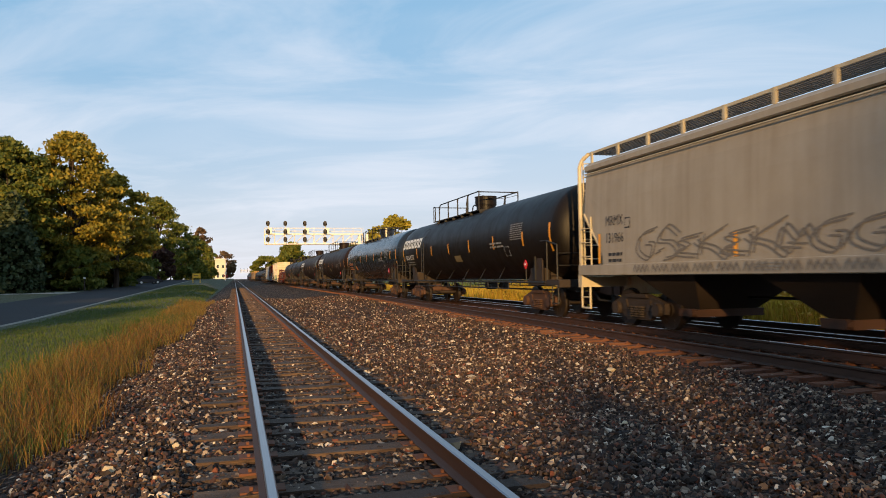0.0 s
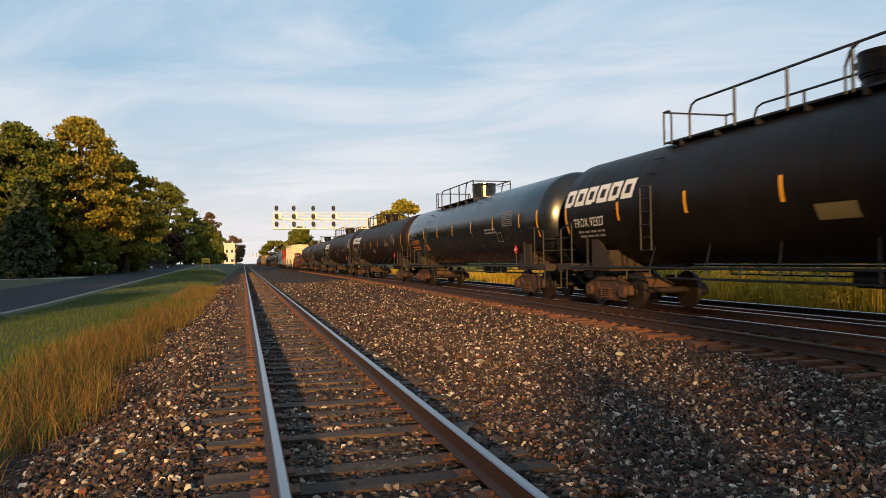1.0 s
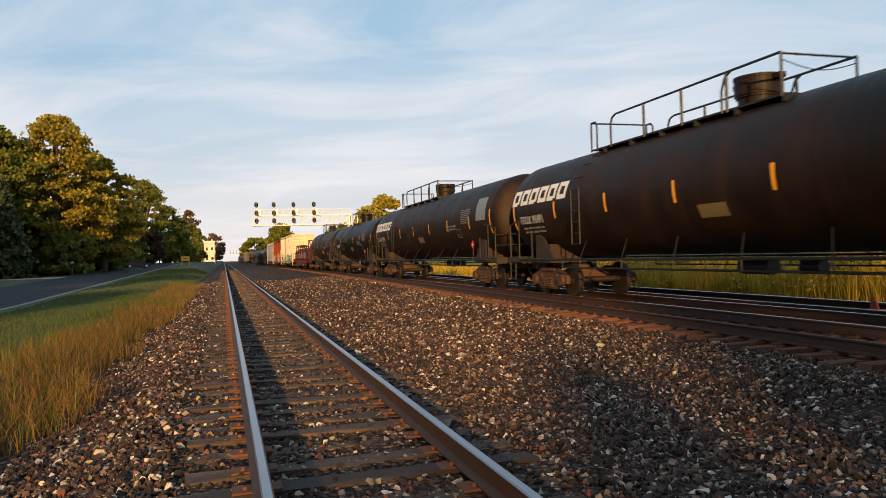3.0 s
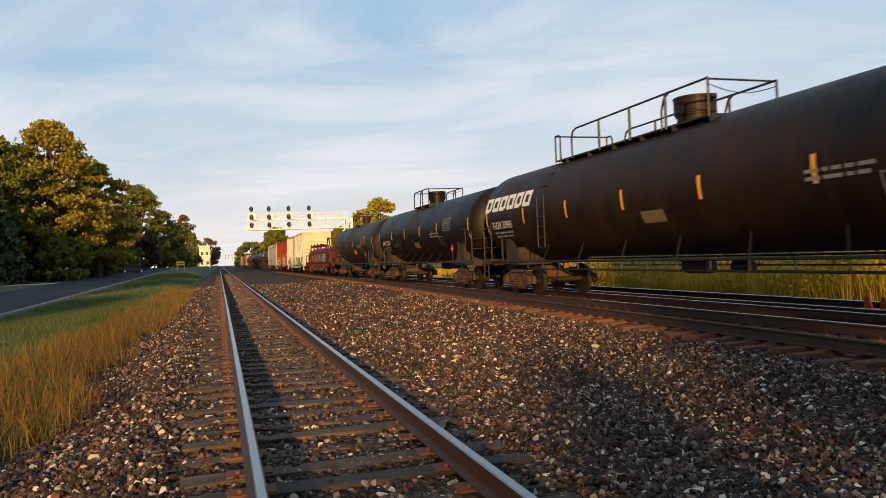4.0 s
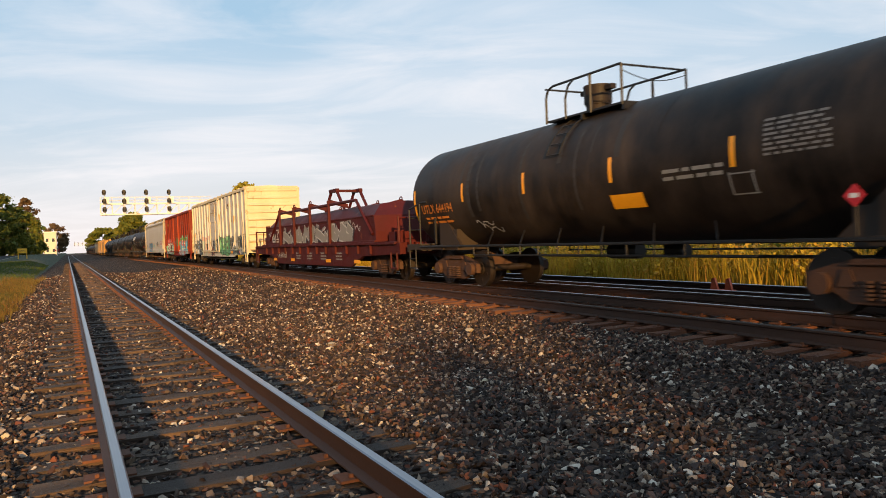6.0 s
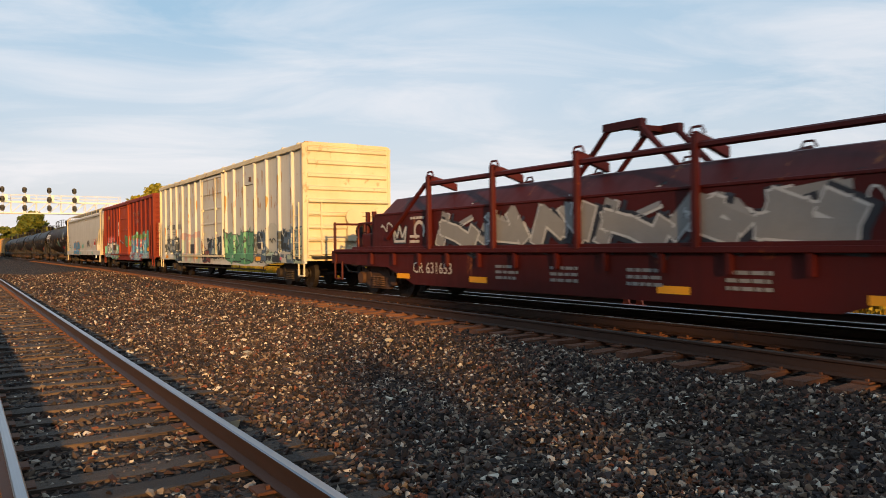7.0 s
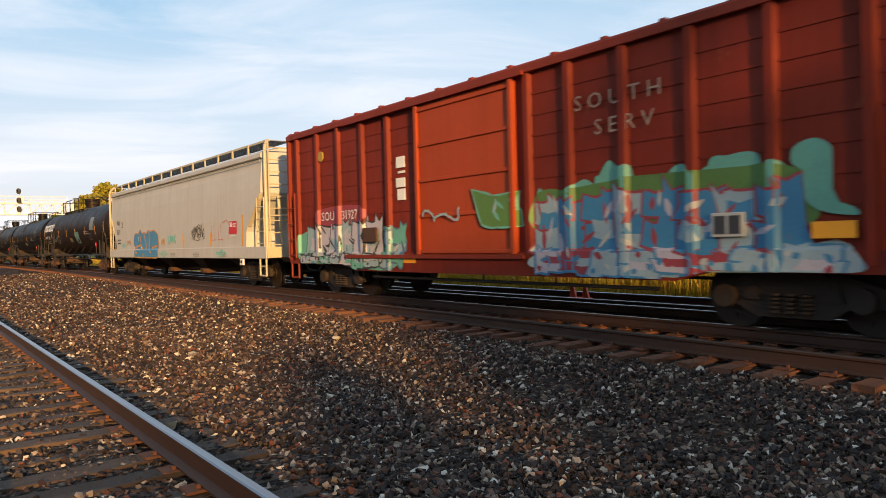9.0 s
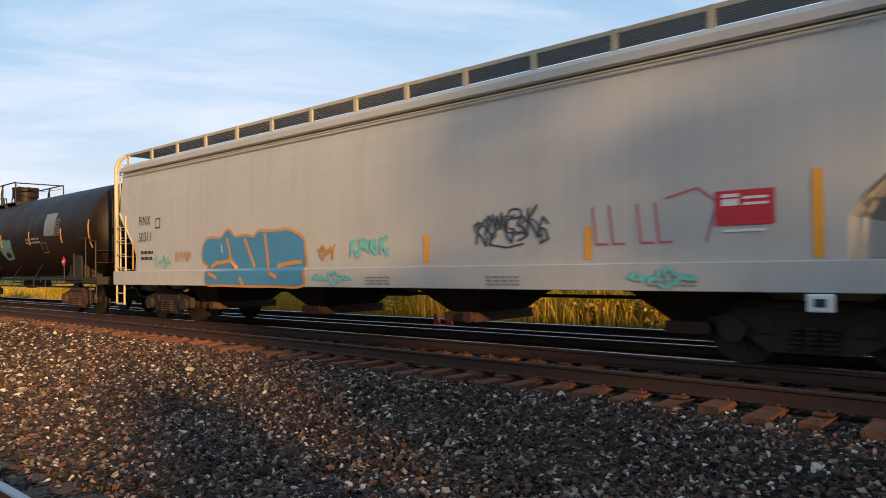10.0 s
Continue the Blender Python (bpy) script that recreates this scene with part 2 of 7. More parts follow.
def bx(bm, x0, x1, y0, y1, z0, z1, m=None):
    mat = Matrix.Translation(((x0 + x1) / 2, (y0 + y1) / 2, (z0 + z1) / 2)) @ Matrix.Diagonal((abs(x1 - x0), abs(y1 - y0), abs(z1 - z0), 1))
    bmesh.ops.create_cube(bm, size=1, matrix=m @ mat if m else mat)
    return bm


def boxed(x0, x1, y0, y1, z0, z1, bevel=0.0):
    bm = bx(bmesh.new(), x0, x1, y0, y1, z0, z1)
    if bevel:
        bmesh.ops.bevel(bm, geom=list(bm.edges), offset=bevel, segments=2, affect="EDGES", profile=0.5)
    return bm


def rod(bm, a, b, r, seg=6):
    a, b = Vector(a), Vector(b)
    turn = (b - a).to_track_quat("Z", "Y").to_matrix().to_4x4()
    bmesh.ops.create_cone(bm, cap_ends=True, segments=seg, radius1=r, radius2=r, depth=(b - a).length, matrix=Matrix.Translation((a + b) / 2) @ turn)
    return bm


def disc(bm, centre, axis, r, depth, seg=24, r2=None):
    turn = Vector(axis).to_track_quat("Z", "Y").to_matrix().to_4x4()
    bmesh.ops.create_cone(bm, cap_ends=True, segments=seg, radius1=r, radius2=r if r2 is None else r2, depth=depth, matrix=Matrix.Translation(centre) @ turn)
    return bm


def prism(bm, outline, a, b, axis="x"):
    """An outline of two coordinates drawn out along an axis from a to b."""
    def put(u, v, w):
        return {"x": (w, u, v), "y": (u, w, v), "z": (u, v, w)}[axis]
    lo, hi = [bm.verts.new(put(u, v, a)) for u, v in outline], [bm.verts.new(put(u, v, b)) for u, v in outline]
    n = len(outline)
    for i in range(n):
        bm.faces.new((lo[i], lo[(i + 1) % n], hi[(i + 1) % n], hi[i]))
    bm.faces.new(lo[::-1]), bm.faces.new(hi)
    return bm


def path(bm, points, r, seg=6):
    for a, b in zip(points, points[1:]):
        rod(bm, a, b, r, seg)
    return bm


def solid(name, verts, faces, material, parent=None, smooth=False):
    """A mesh from arrays of points and of triangles or quads, linked as one object."""
    verts, faces = np.asarray(verts, np.float32), np.asarray(faces, np.int32)
    me, k = bpy.data.meshes.new(name), faces.shape[1]
    me.vertices.add(len(verts)), me.loops.add(faces.size), me.polygons.add(len(faces))
    me.vertices.foreach_set("co", verts.ravel())
    me.loops.foreach_set("vertex_index", faces.ravel())
    me.polygons.foreach_set("loop_start", np.arange(0, faces.size, k, dtype=np.int32))
    me.polygons.foreach_set("use_smooth", np.full(len(faces), smooth))
    me.update(calc_edges=True)
    me.materials.append(material)
    ob = new(name, me)
    ob.parent = parent
    return ob


rng = np.random.default_rng(7)


# ---- ground ----
def lift(x, y):
    """Height of the ground: a shallow ditch beside the tracks, lawns that rise gently up the road, a low field behind."""
    left = -0.5 + 0.0115 * np.clip(y - 37, 0, 150)
    t = np.clip((-2.0 - x) / 3.0, 0, 1)
    low = -0.62 * (1 - t) + left * t
    return np.where(x < -2, low, np.where(x > 17.5, -0.80, -0.95))


def bed_height(x):
    """Top of the ballast across the tracks."""
    return np.interp(x, [-2.7, -1.9, -0.95, 2.35, 3.2, 4.3, 5.3, 6.4, 7.0, 7.5, 8.3, 12.4, 12.9, 13.7, 15.2, 18.2], [-0.66, -0.46, -0.235, -0.225, -0.30, -0.35, -0.32, -0.205, -0.185, -0.165, -0.13, -0.125, -0.125, -0.125, -0.76, -0.84])


def sheet(name, xs, ys, height, material, kind="structure"):
    gx, gy = np.meshgrid(np.asarray(xs, float), np.asarray(ys, float))
    v = np.stack([gx.ravel(), gy.ravel(), height(gx, gy).ravel()], 1)
    nx, ny = len(xs), len(ys)
    i = (np.arange(ny - 1)[:, None] * nx + np.arange(nx - 1)[None]).ravel()
    ob = solid(name, v, np.stack([i, i + 1, i + nx + 1, i + nx], 1), material, None, True)
    ob["kind"] = kind
    return ob


YS = [-300, -150, -80, -40, -20, -8, 0, 4, 8, 12, 16, 20, 26, 32, 40, 50, 62, 75, 90, 110, 135, 165, 200, 250, 320, 420, 600, 900, 1400, 2200]
tagged(sheet("ground", [-900, -400, -150, -70, -40, -24, -18, -14, -10, -8, -6, -5, -4, -3, -2, 6, 17.4, 18, 22, 30, 60, 150, 400, 900], YS, lift, GROUND), "patchy mown grass lawn and verge beside the tracks", "ground")
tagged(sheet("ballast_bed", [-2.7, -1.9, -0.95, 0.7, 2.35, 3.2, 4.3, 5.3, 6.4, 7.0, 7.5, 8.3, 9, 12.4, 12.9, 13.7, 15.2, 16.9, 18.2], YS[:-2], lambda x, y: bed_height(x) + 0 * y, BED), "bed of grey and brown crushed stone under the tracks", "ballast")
tagged(sheet("road", [-17.2, -15, -13.6, -12, -9.9], YS[:-4], lambda x, y: lift(x, y) + 0.035 - 0.004 * abs(x + 13.6), ASPHALT), "dark worn asphalt side road along the railway", "road")
SHOULDER = plain("pale_gravel", (0.22, 0.195, 0.16), 0.9, 0, 0.7, 5, 0.8)
tagged(sheet("road_shoulder", [-9.9, -9.78, -9.66], YS[:-4], lambda x, y: lift(x, y) + 0.045 - 0.03 * (x > -9.7), SHOULDER), "pale gravel shoulder strip along the asphalt edge", "shoulder")
DRIVE = plain("concrete_drive", (0.32, 0.29, 0.25), 0.9, 0, 0.3, 3, 0.3)
tagged(sheet("driveway", [-34, -28, -22, -17.25], [86, 88.5, 91], lambda x, y: lift(x, y) + 0.03, DRIVE), "pale concrete driveway meeting the asphalt road", "driveway")


# ---- tracks ----
RAIL_PROFILE = [(-0.07, 0.0), (0.07, 0.0), (0.07, 0.012), (0.012, 0.035), (0.010, 0.130), (0.036, 0.146), (0.037, 0.172), (0.028, 0.181), (-0.028, 0.181), (-0.037, 0.172), (-0.036, 0.146), (-0.010, 0.130), (-0.012, 0.035), (-0.07, 0.012)]


def rail(parent, x0, y0, x1, y1, top, label, crown=None):
    """One rail between two points of the plan, with a worn bright running band."""
    length = math.hypot(x1 - x0, y1 - y0)
    bm = prism(bmesh.new(), RAIL_PROFILE, 0, length, "y")
    bmesh.ops.recalc_face_normals(bm, faces=bm.faces)
    for f in bm.faces:
        if f.normal.z > 0.5 and f.calc_center_median().z > 0.17:
            f.material_index = 1
    ob = part("rail", bm, [RAIL_SIDE, crown or RAIL_TOP], parent, label)
    ob.matrix_basis = pose(x0, y0, top - 0.181, 0, 0, -math.degrees(math.atan2(x1 - x0, y1 - y0)))
    return ob


def tie_mesh(seed, material):
    """A weathered tie one metre long (drawn out to length by its object), with worn, checked edges."""
    r = random.Random(seed)
    bm = bx(bmesh.new(), -0.5, 0.5, -0.115, 0.115, -0.17, 0.0)
    bmesh.ops.subdivide_edges(bm, edges=[e for e in bm.edges if abs(e.verts[0].co.x - e.verts[1].co.x) > 0.5], cuts=5)
    for v in bm.verts:
        v.co += Vector((r.uniform(-0.006, 0.006), r.uniform(-0.014, 0.014), r.uniform(-0.016, 0.006)))
    me = bpy.data.meshes.new("tie")
    bm.to_mesh(me)
    bm.free()
    me.materials.append(material)
    return me


TIE_MESHES = [tie_mesh(i, WOOD) for i in range(6)]
RUSTY_TIES = [tie_mesh(i, RUSTWOOD) for i in range(6, 12)]


def ties(parent, spots, top, kinds=TIE_MESHES):
    """Ties as single parts; spots hold x from, x to, y and a slight skew."""
    for i, (x0, x1, y, skew) in enumerate(spots):
        ob = new("tie", kinds[i % len(kinds)])
        ob.parent = parent
        ob.matrix_basis = pose((x0 + x1) / 2, y, top + 0.012 * math.sin(i * 2.3), 0, 0.4 * math.sin(i * 1.7), skew) @ Matrix.Diagonal((x1 - x0, 1 + 0.12 * math.sin(i * 3.1), 1, 1))


def plates(parent, xs, ys, top):
    """Steel tie plates with two spikes each, in one mesh."""
    bm = bmesh.new()
    for y in ys:
        for x in xs(y):
            bx(bm, x - 0.17, x + 0.17, y - 0.09, y + 0.09, top - 0.002, top + 0.018)
            for sx in (-0.085, 0.085):
                bx(bm, x + sx - 0.014, x + sx + 0.014, y - 0.05, y - 0.02, top, top + 0.045)
    ob = part("tie_plates", bm, RUST_TIE, parent, "rusty steel tie plates with spikes")
    ob["kind"] = "stuff"


def track(name, label):
    e = new(name)
    return tagged(e, label, "railway track", kind="structure")


YA, YB = -60.0, 900.0
near = track("track_1", "empty siding track with rusty rails on weathered wooden ties")
for x in (0.035, 1.51):
    rail(near, x, YA, x, YB, 0.0, "rusty rail with a bright worn running surface")
r1 = random.Random(3)
ys1 = [-2 + 0.52 * i + r1.uniform(-0.03, 0.03) for i in range(250)]
ties(near, [(-0.56 + r1.uniform(-0.08, 0.08), 2.07 + r1.uniform(-0.08, 0.08), y, r1.uniform(-1.6, 1.6)) for y in ys1], -0.205)
plates(near, lambda y: (0.0, 1.505), ys1[:150], -0.205)

# The train's track, with a turnout track running into it from the near side.
TX, ZR = 10.10, 0.10
def turnout_x(y):
    return 7.65 + 0.026 * y
main = track("track_2", "main line track carrying the freight train")
for x in (TX - 0.7525, TX + 0.7525):
    rail(main, x, YA, x, YB, ZR, "dark rail with a polished running surface")
branch = track("track_3", "turnout track converging with the main line")
RAIL_DULL = plain("dull_brown_rail_head", (0.050, 0.032, 0.024), 0.55, 0.3, 0.4, 3)
rail(branch, turnout_x(YA), YA, turnout_x(62), 62, ZR, "dark brown rusted stock rail", RAIL_DULL)
rail(branch, turnout_x(YA) + 1.505, YA, turnout_x(6.6) + 1.505, 6.6, ZR, "dark closure rail running into the frog", RAIL_DULL)
r2 = random.Random(5)
ys2 = [-3 + 0.5 * i + r2.uniform(-0.02, 0.02) for i in range(260)]
ties(main, [((min(turnout_x(y), 9.25) - 0.58 + r2.uniform(-0.14, 0.08)), 11.45, y, r2.uniform(-0.8, 0.8)) for y in ys2], ZR - 0.205, RUSTY_TIES)
plates(main, lambda y: (min(turnout_x(y), 9.0), TX - 0.7525, TX + 0.7525), ys2[:140], ZR - 0.205)
far = track("track_4", "empty crossover track beyond the train")
for x in (11.55, 13.055):
    rail(far, x, YA, x, YB, ZR, "dark rail with a polished running surface")
ties(far, [(11.5, 13.65, -3 + 0.52 * i, 0.5 * math.sin(i * 5)) for i in range(120)], ZR - 0.205)


# ---- crushed stone and grass ----
def stone_kinds(n):
    """Angular stones as hulls of random points."""
    kinds = []
    for i in range(n):
        r = random.Random(100 + i)
        bm = bmesh.new()
        for _ in range(8):
            d = Vector((r.gauss(0, 1), r.gauss(0, 1), r.gauss(0, 1))).normalized()
            bm.verts.new((d.x * r.uniform(0.8, 1.1), d.y * r.uniform(0.6, 0.9), d.z * r.uniform(0.45, 0.75)))
        bmesh.ops.convex_hull(bm, input=list(bm.verts))
        loose = [v for v in bm.verts if not v.link_faces]
        bmesh.ops.delete(bm, geom=loose, context="VERTS")
        bmesh.ops.triangulate(bm, faces=bm.faces)
        bm.verts.index_update()
        kinds.append((np.array([v.co[:] for v in bm.verts]), np.array([[v.index for v in f.verts] for f in bm.faces])))
        bm.free()
    return kinds


def turns(n, tilt=1.0):
    """n random rotation matrices."""
    q = rng.normal(size=(n, 4)) * np.array([1, tilt, tilt, 1])
    q /= np.linalg.norm(q, axis=1, keepdims=True)
    w, x, y, z = q.T
    return np.stack([np.stack([1 - 2 * (y * y + z * z), 2 * (x * y - z * w), 2 * (x * z + y * w)], -1), np.stack([2 * (x * y + z * w), 1 - 2 * (x * x + z * z), 2 * (y * z - x * w)], -1),
                     np.stack([2 * (x * z - y * w), 2 * (y * z + x * w), 1 - 2 * (x * x + y * y)], -1)], 1)


def strew(name, spots, sizes, kinds, material, tilt=1.0):
    """Many copies of a few small meshes at these spots, in one mesh."""
    pick = rng.integers(0, len(kinds), len(spots))
    vs, fs, base = [], [], 0
    for k, (v, f) in enumerate(kinds):
        sel = np.where(pick == k)[0]
        if not len(sel):
            continue
        w = np.einsum("nij,vj->nvi", turns(len(sel), tilt), v) * sizes[sel][:, None, None] + spots[sel][:, None]
        vs.append(w.reshape(-1, 3))
        fs.append((f[None] + (np.arange(len(sel)) * len(v))[:, None, None]).reshape(-1, f.shape[1]) + base)
        base += len(sel) * len(v)
    return solid(name, np.concatenate(vs), np.concatenate(fs), material)


def strip(n, x0, x1, y0, y1):
    return np.stack([rng.uniform(x0, x1, n), rng.uniform(y0, y1, n)], 1)


KINDS = stone_kinds(10)
clear_of_rail = lambda p: (np.abs(p[:, 0]) > 0.09) & (np.abs(p[:, 0] - 1.505) > 0.09)
near_xy = np.concatenate([strip(48000, -2.3, 7.4, 2.2, 9), strip(36000, -2.4, 7.5, 9, 17), strip(9000, 2.5, 7.4, -1.0, 3.0), strip(24000, -2.4, 8, 17, 30), strip(13000, -2.4, 8.5, 30, 60)])
near_xy = near_xy[clear_of_rail(near_xy)]
on_tie = (near_xy[:, 0] > -0.6) & (near_xy[:, 0] < 2.1)
keep = ~on_tie | (rng.random(len(near_xy)) < 0.62)
near_xy = near_xy[keep]
size = np.clip(rng.normal(0.030, 0.011, len(near_xy)), 0.013, 0.072) * np.interp(near_xy[:, 1], [2, 17, 30, 55], [1, 1.1, 1.3, 1.7])
bump = np.array([noise.noise((x * 1.3, y * 1.3, 0)) + 0.6 * noise.noise((x * 4.5, y * 4.5, 7)) for x, y in near_xy]) * 0.03
between = (near_xy[:, 0] > -0.6) & (near_xy[:, 0] < 2.1)
z = bed_height(near_xy[:, 0]) + np.where(between, -0.012, bump) + size * 0.25
tagged(strew("crushed_stone", np.column_stack([near_xy, z]), size, KINDS, STONE), "loose angular grey, brown and pink crushed stone", "gravel", kind="stuff")
for i, (x, y, s) in enumerate([(1.78, 6.6, 0.085), (-1.28, 7.1, 0.075), (4.05, 7.45, 0.07), (3.62, 11.6, 0.08), (5.9, 11.0, 0.09), (-0.75, 7.6, 0.05)]):
    k = KINDS[i]
    tagged(solid("stone", k[0] * s + np.array([x, y, float(bed_height(x)) + s * 0.5]), k[1], plain("pale_stone", (0.40, 0.33, 0.22), 0.8, 0, 0.3, 12, 0.3)), "large pale tan stone lying on the ballast", "stone", "larger stones")


def blades(name, spots, heights, lean, width, material, heads=False):
    """Grass: each blade a bent tapering strip of two quads and a tip."""
    n = len(spots)
    ang, bend = rng.uniform(0, 2 * np.pi, n), rng.uniform(0.1, 1.0, n) * lean
    side = np.stack([np.cos(ang), np.sin(ang), 0 * ang], 1) * (width * rng.uniform(0.6, 1.3, n))[:, None]
    fall = rng.uniform(0, 2 * np.pi, n)
    out = np.stack([np.cos(fall), np.sin(fall), 0 * fall], 1) * (bend * heights)[:, None]
    up = np.stack([0 * ang, 0 * ang, heights], 1)
    rows = [spots - side, spots + side, spots + up * 0.45 + out * 0.25 + side * 0.8, spots + up * 0.45 + out * 0.25 - side * 0.8, spots + up * 0.8 + out * 0.65 + side * 0.5, spots + up * 0.8 + out * 0.65 - side * 0.5, spots + up + out * 1.15]
    v = np.stack(rows, 1).reshape(-1, 3)
    tri = np.array([[0, 1, 2], [0, 2, 3], [3, 2, 4], [3, 4, 5], [5, 4, 6]])
    return solid(name, v, (tri[None] + (np.arange(n) * 7)[:, None, None]).reshape(-1, 3), material)


DRYGRASS = leaf_mat("dry_gold_grass", (0.10, 0.070, 0.020), (0.32, 0.18, 0.04), (0.20, 0.18, 0.04), 0.35)
GREENGRASS = leaf_mat("green_grass", (0.045, 0.085, 0.014), (0.095, 0.140, 0.026), (0.15, 0.155, 0.040), 0.35)
WEEDS = leaf_mat("tall_yellow_weeds", (0.38, 0.27, 0.025), (0.58, 0.41, 0.04), (0.46, 0.22, 0.04), 0.4)


def stand(n, x0, x1, y0, y1, ragged=0.0, base=lift):
    p = strip(n, x0, x1, y0, y1)
    if ragged:
        wob = np.array([noise.noise((0.0, y * 0.35, 3.0)) + 0.6 * noise.noise((x * 0.8, y * 0.9, 5.0)) for x, y in p]) * ragged
        p = p[(p[:, 0] + wob > x0 + ragged * 0.4) & (p[:, 0] + wob < x1 - ragged * 0.4)]
    return np.column_stack([p, np.maximum(base(p[:, 0], p[:, 1]), np.where(p[:, 0] > -2.7, bed_height(p[:, 0]), -9)) - 0.02])


def blade_stuff(name, p, h0, h1, lean, width, material, label):
    return tagged(blades(name, p, rng.uniform(h0, h1, len(p)), lean, width, material), label, "grass", kind="stuff")


blade_stuff("tall_dry_grass", stand(9500, -4.7, -1.8, 4, 22, 1.3), 0.15, 0.55, 0.75, 0.0055, DRYGRASS, "tall dry golden grass along the ballast edge")
blade_stuff("tall_dry_grass", stand(8000, -4.3, -1.6, 22, 60, 0.9), 0.14, 0.42, 0.75, 0.011, DRYGRASS, "tall dry golden grass along the ballast edge")
BROWNWEEDS = leaf_mat("rust_brown_weeds", (0.10, 0.045, 0.018), (0.22, 0.095, 0.028), (0.28, 0.15, 0.04), 0.3)
blade_stuff("tall_brown_weeds", stand(4200, -4.4, -1.7, 4, 30, 1.7), 0.18, 0.62, 0.9, 0.007, BROWNWEEDS, "rust-brown dry weeds along the ballast edge")
blade_stuff("tall_green_grass", stand(13000, -5.2, -2.0, 4, 40, 1.2), 0.12, 0.40, 0.7, 0.006, GREENGRASS, "green blades among the dry verge grass")
blade_stuff("mown_grass", stand(42000, -9.2, -3.8, 9, 48, 0.3), 0.05, 0.15, 0.6, 0.008, GREENGRASS, "short mown green grass of the verge")
blade_stuff("mown_grass", stand(16000, -9.2, -2.6, 48, 120, 0.3), 0.06, 0.16, 0.6, 0.02, GREENGRASS, "short mown green grass of the verge")
blade_stuff("yellow_weeds", stand(46000, 21.2, 27, 0, 62, 0.4), 0.35, 1.5, 0.5, 0.018, WEEDS, "tall sunlit yellow weeds beyond the tracks")
blade_stuff("yellow_weeds", stand(15000, 18.6, 28, 60, 190, 0.4), 0.35, 1.1, 0.4, 0.045, WEEDS, "tall sunlit yellow weeds beyond the tracks")
blade_stuff("green_weeds", stand(3500, 25, 34, 0, 140, 0.4), 0.7, 2.2, 0.5, 0.03, GREENGRASS, "rough green weeds in the field beyond the tracks")


# ---- trees ----
LEAVES = {"golden": leaf_mat("golden_maple_leaves", (0.15, 0.145, 0.022), (0.31, 0.25, 0.030), (0.48, 0.33, 0.034), 0.32),
          "green": leaf_mat("green_tree_leaves", (0.075, 0.105, 0.018), (0.155, 0.175, 0.028), (0.27, 0.235, 0.036), 0.32),
          "spruce": leaf_mat("spruce_needles", (0.028, 0.048, 0.020), (0.055, 0.075, 0.028), (0.10, 0.105, 0.040), 0.1),
          "purple": leaf_mat("purple_brown_leaves", (0.040, 0.020, 0.018), (0.070, 0.032, 0.022), (0.10, 0.05, 0.025)),
          "brown": leaf_mat("thin_brown_leaves", (0.10, 0.06, 0.03), (0.16, 0.10, 0.05), (0.20, 0.14, 0.07)),
          "yellow": leaf_mat("yellow_green_leaves", (0.20, 0.19, 0.022), (0.33, 0.28, 0.03), (0.45, 0.34, 0.04))}
BARK = plain("tree_bark", (0.060, 0.042, 0.030), 0.9, 0, 0.5, 3, 0.8)
LEAF_QUAD = np.array([[-0.5, -0.32, 0.0], [0.5, -0.32, 0.08], [0.5, 0.32, 0.0], [-0.5, 0.32, 0.08]])


def crown(name, centres, radii, per, leaf, material, parent, hollow=0.55, reach=1.08):
    """Leaves round the shells of many small clumps."""
    pts = []
    for c, r in zip(centres, radii):
        d = rng.normal(size=(per, 3))
        d /= np.linalg.norm(d, axis=1, keepdims=True)
        pts.append(np.asarray(c) + d * np.asarray(r) * rng.uniform(hollow, reach, per)[:, None])
    p = np.concatenate(pts)
    return strew_leaves(name, p, leaf, material, parent)


def strew_leaves(name, p, leaf, material, parent):
    n = len(p)
    w = np.einsum("nij,vj->nvi", turns(n), LEAF_QUAD) * (leaf * rng.uniform(0.6, 1.4, n))[:, None, None] + p[:, None]
    return solid(name, w.reshape(-1, 3), np.arange(n * 4).reshape(-1, 4), material, parent)


def limb(bm, a, b, r0, r1, seg=7):
    a, b = Vector(a), Vector(b)
    turn = (b - a).to_track_quat("Z", "Y").to_matrix().to_4x4()
    bmesh.ops.create_cone(bm, cap_ends=True, segments=seg, radius1=r0, radius2=r1, depth=(b - a).length, matrix=Matrix.Translation((a + b) / 2) @ turn)


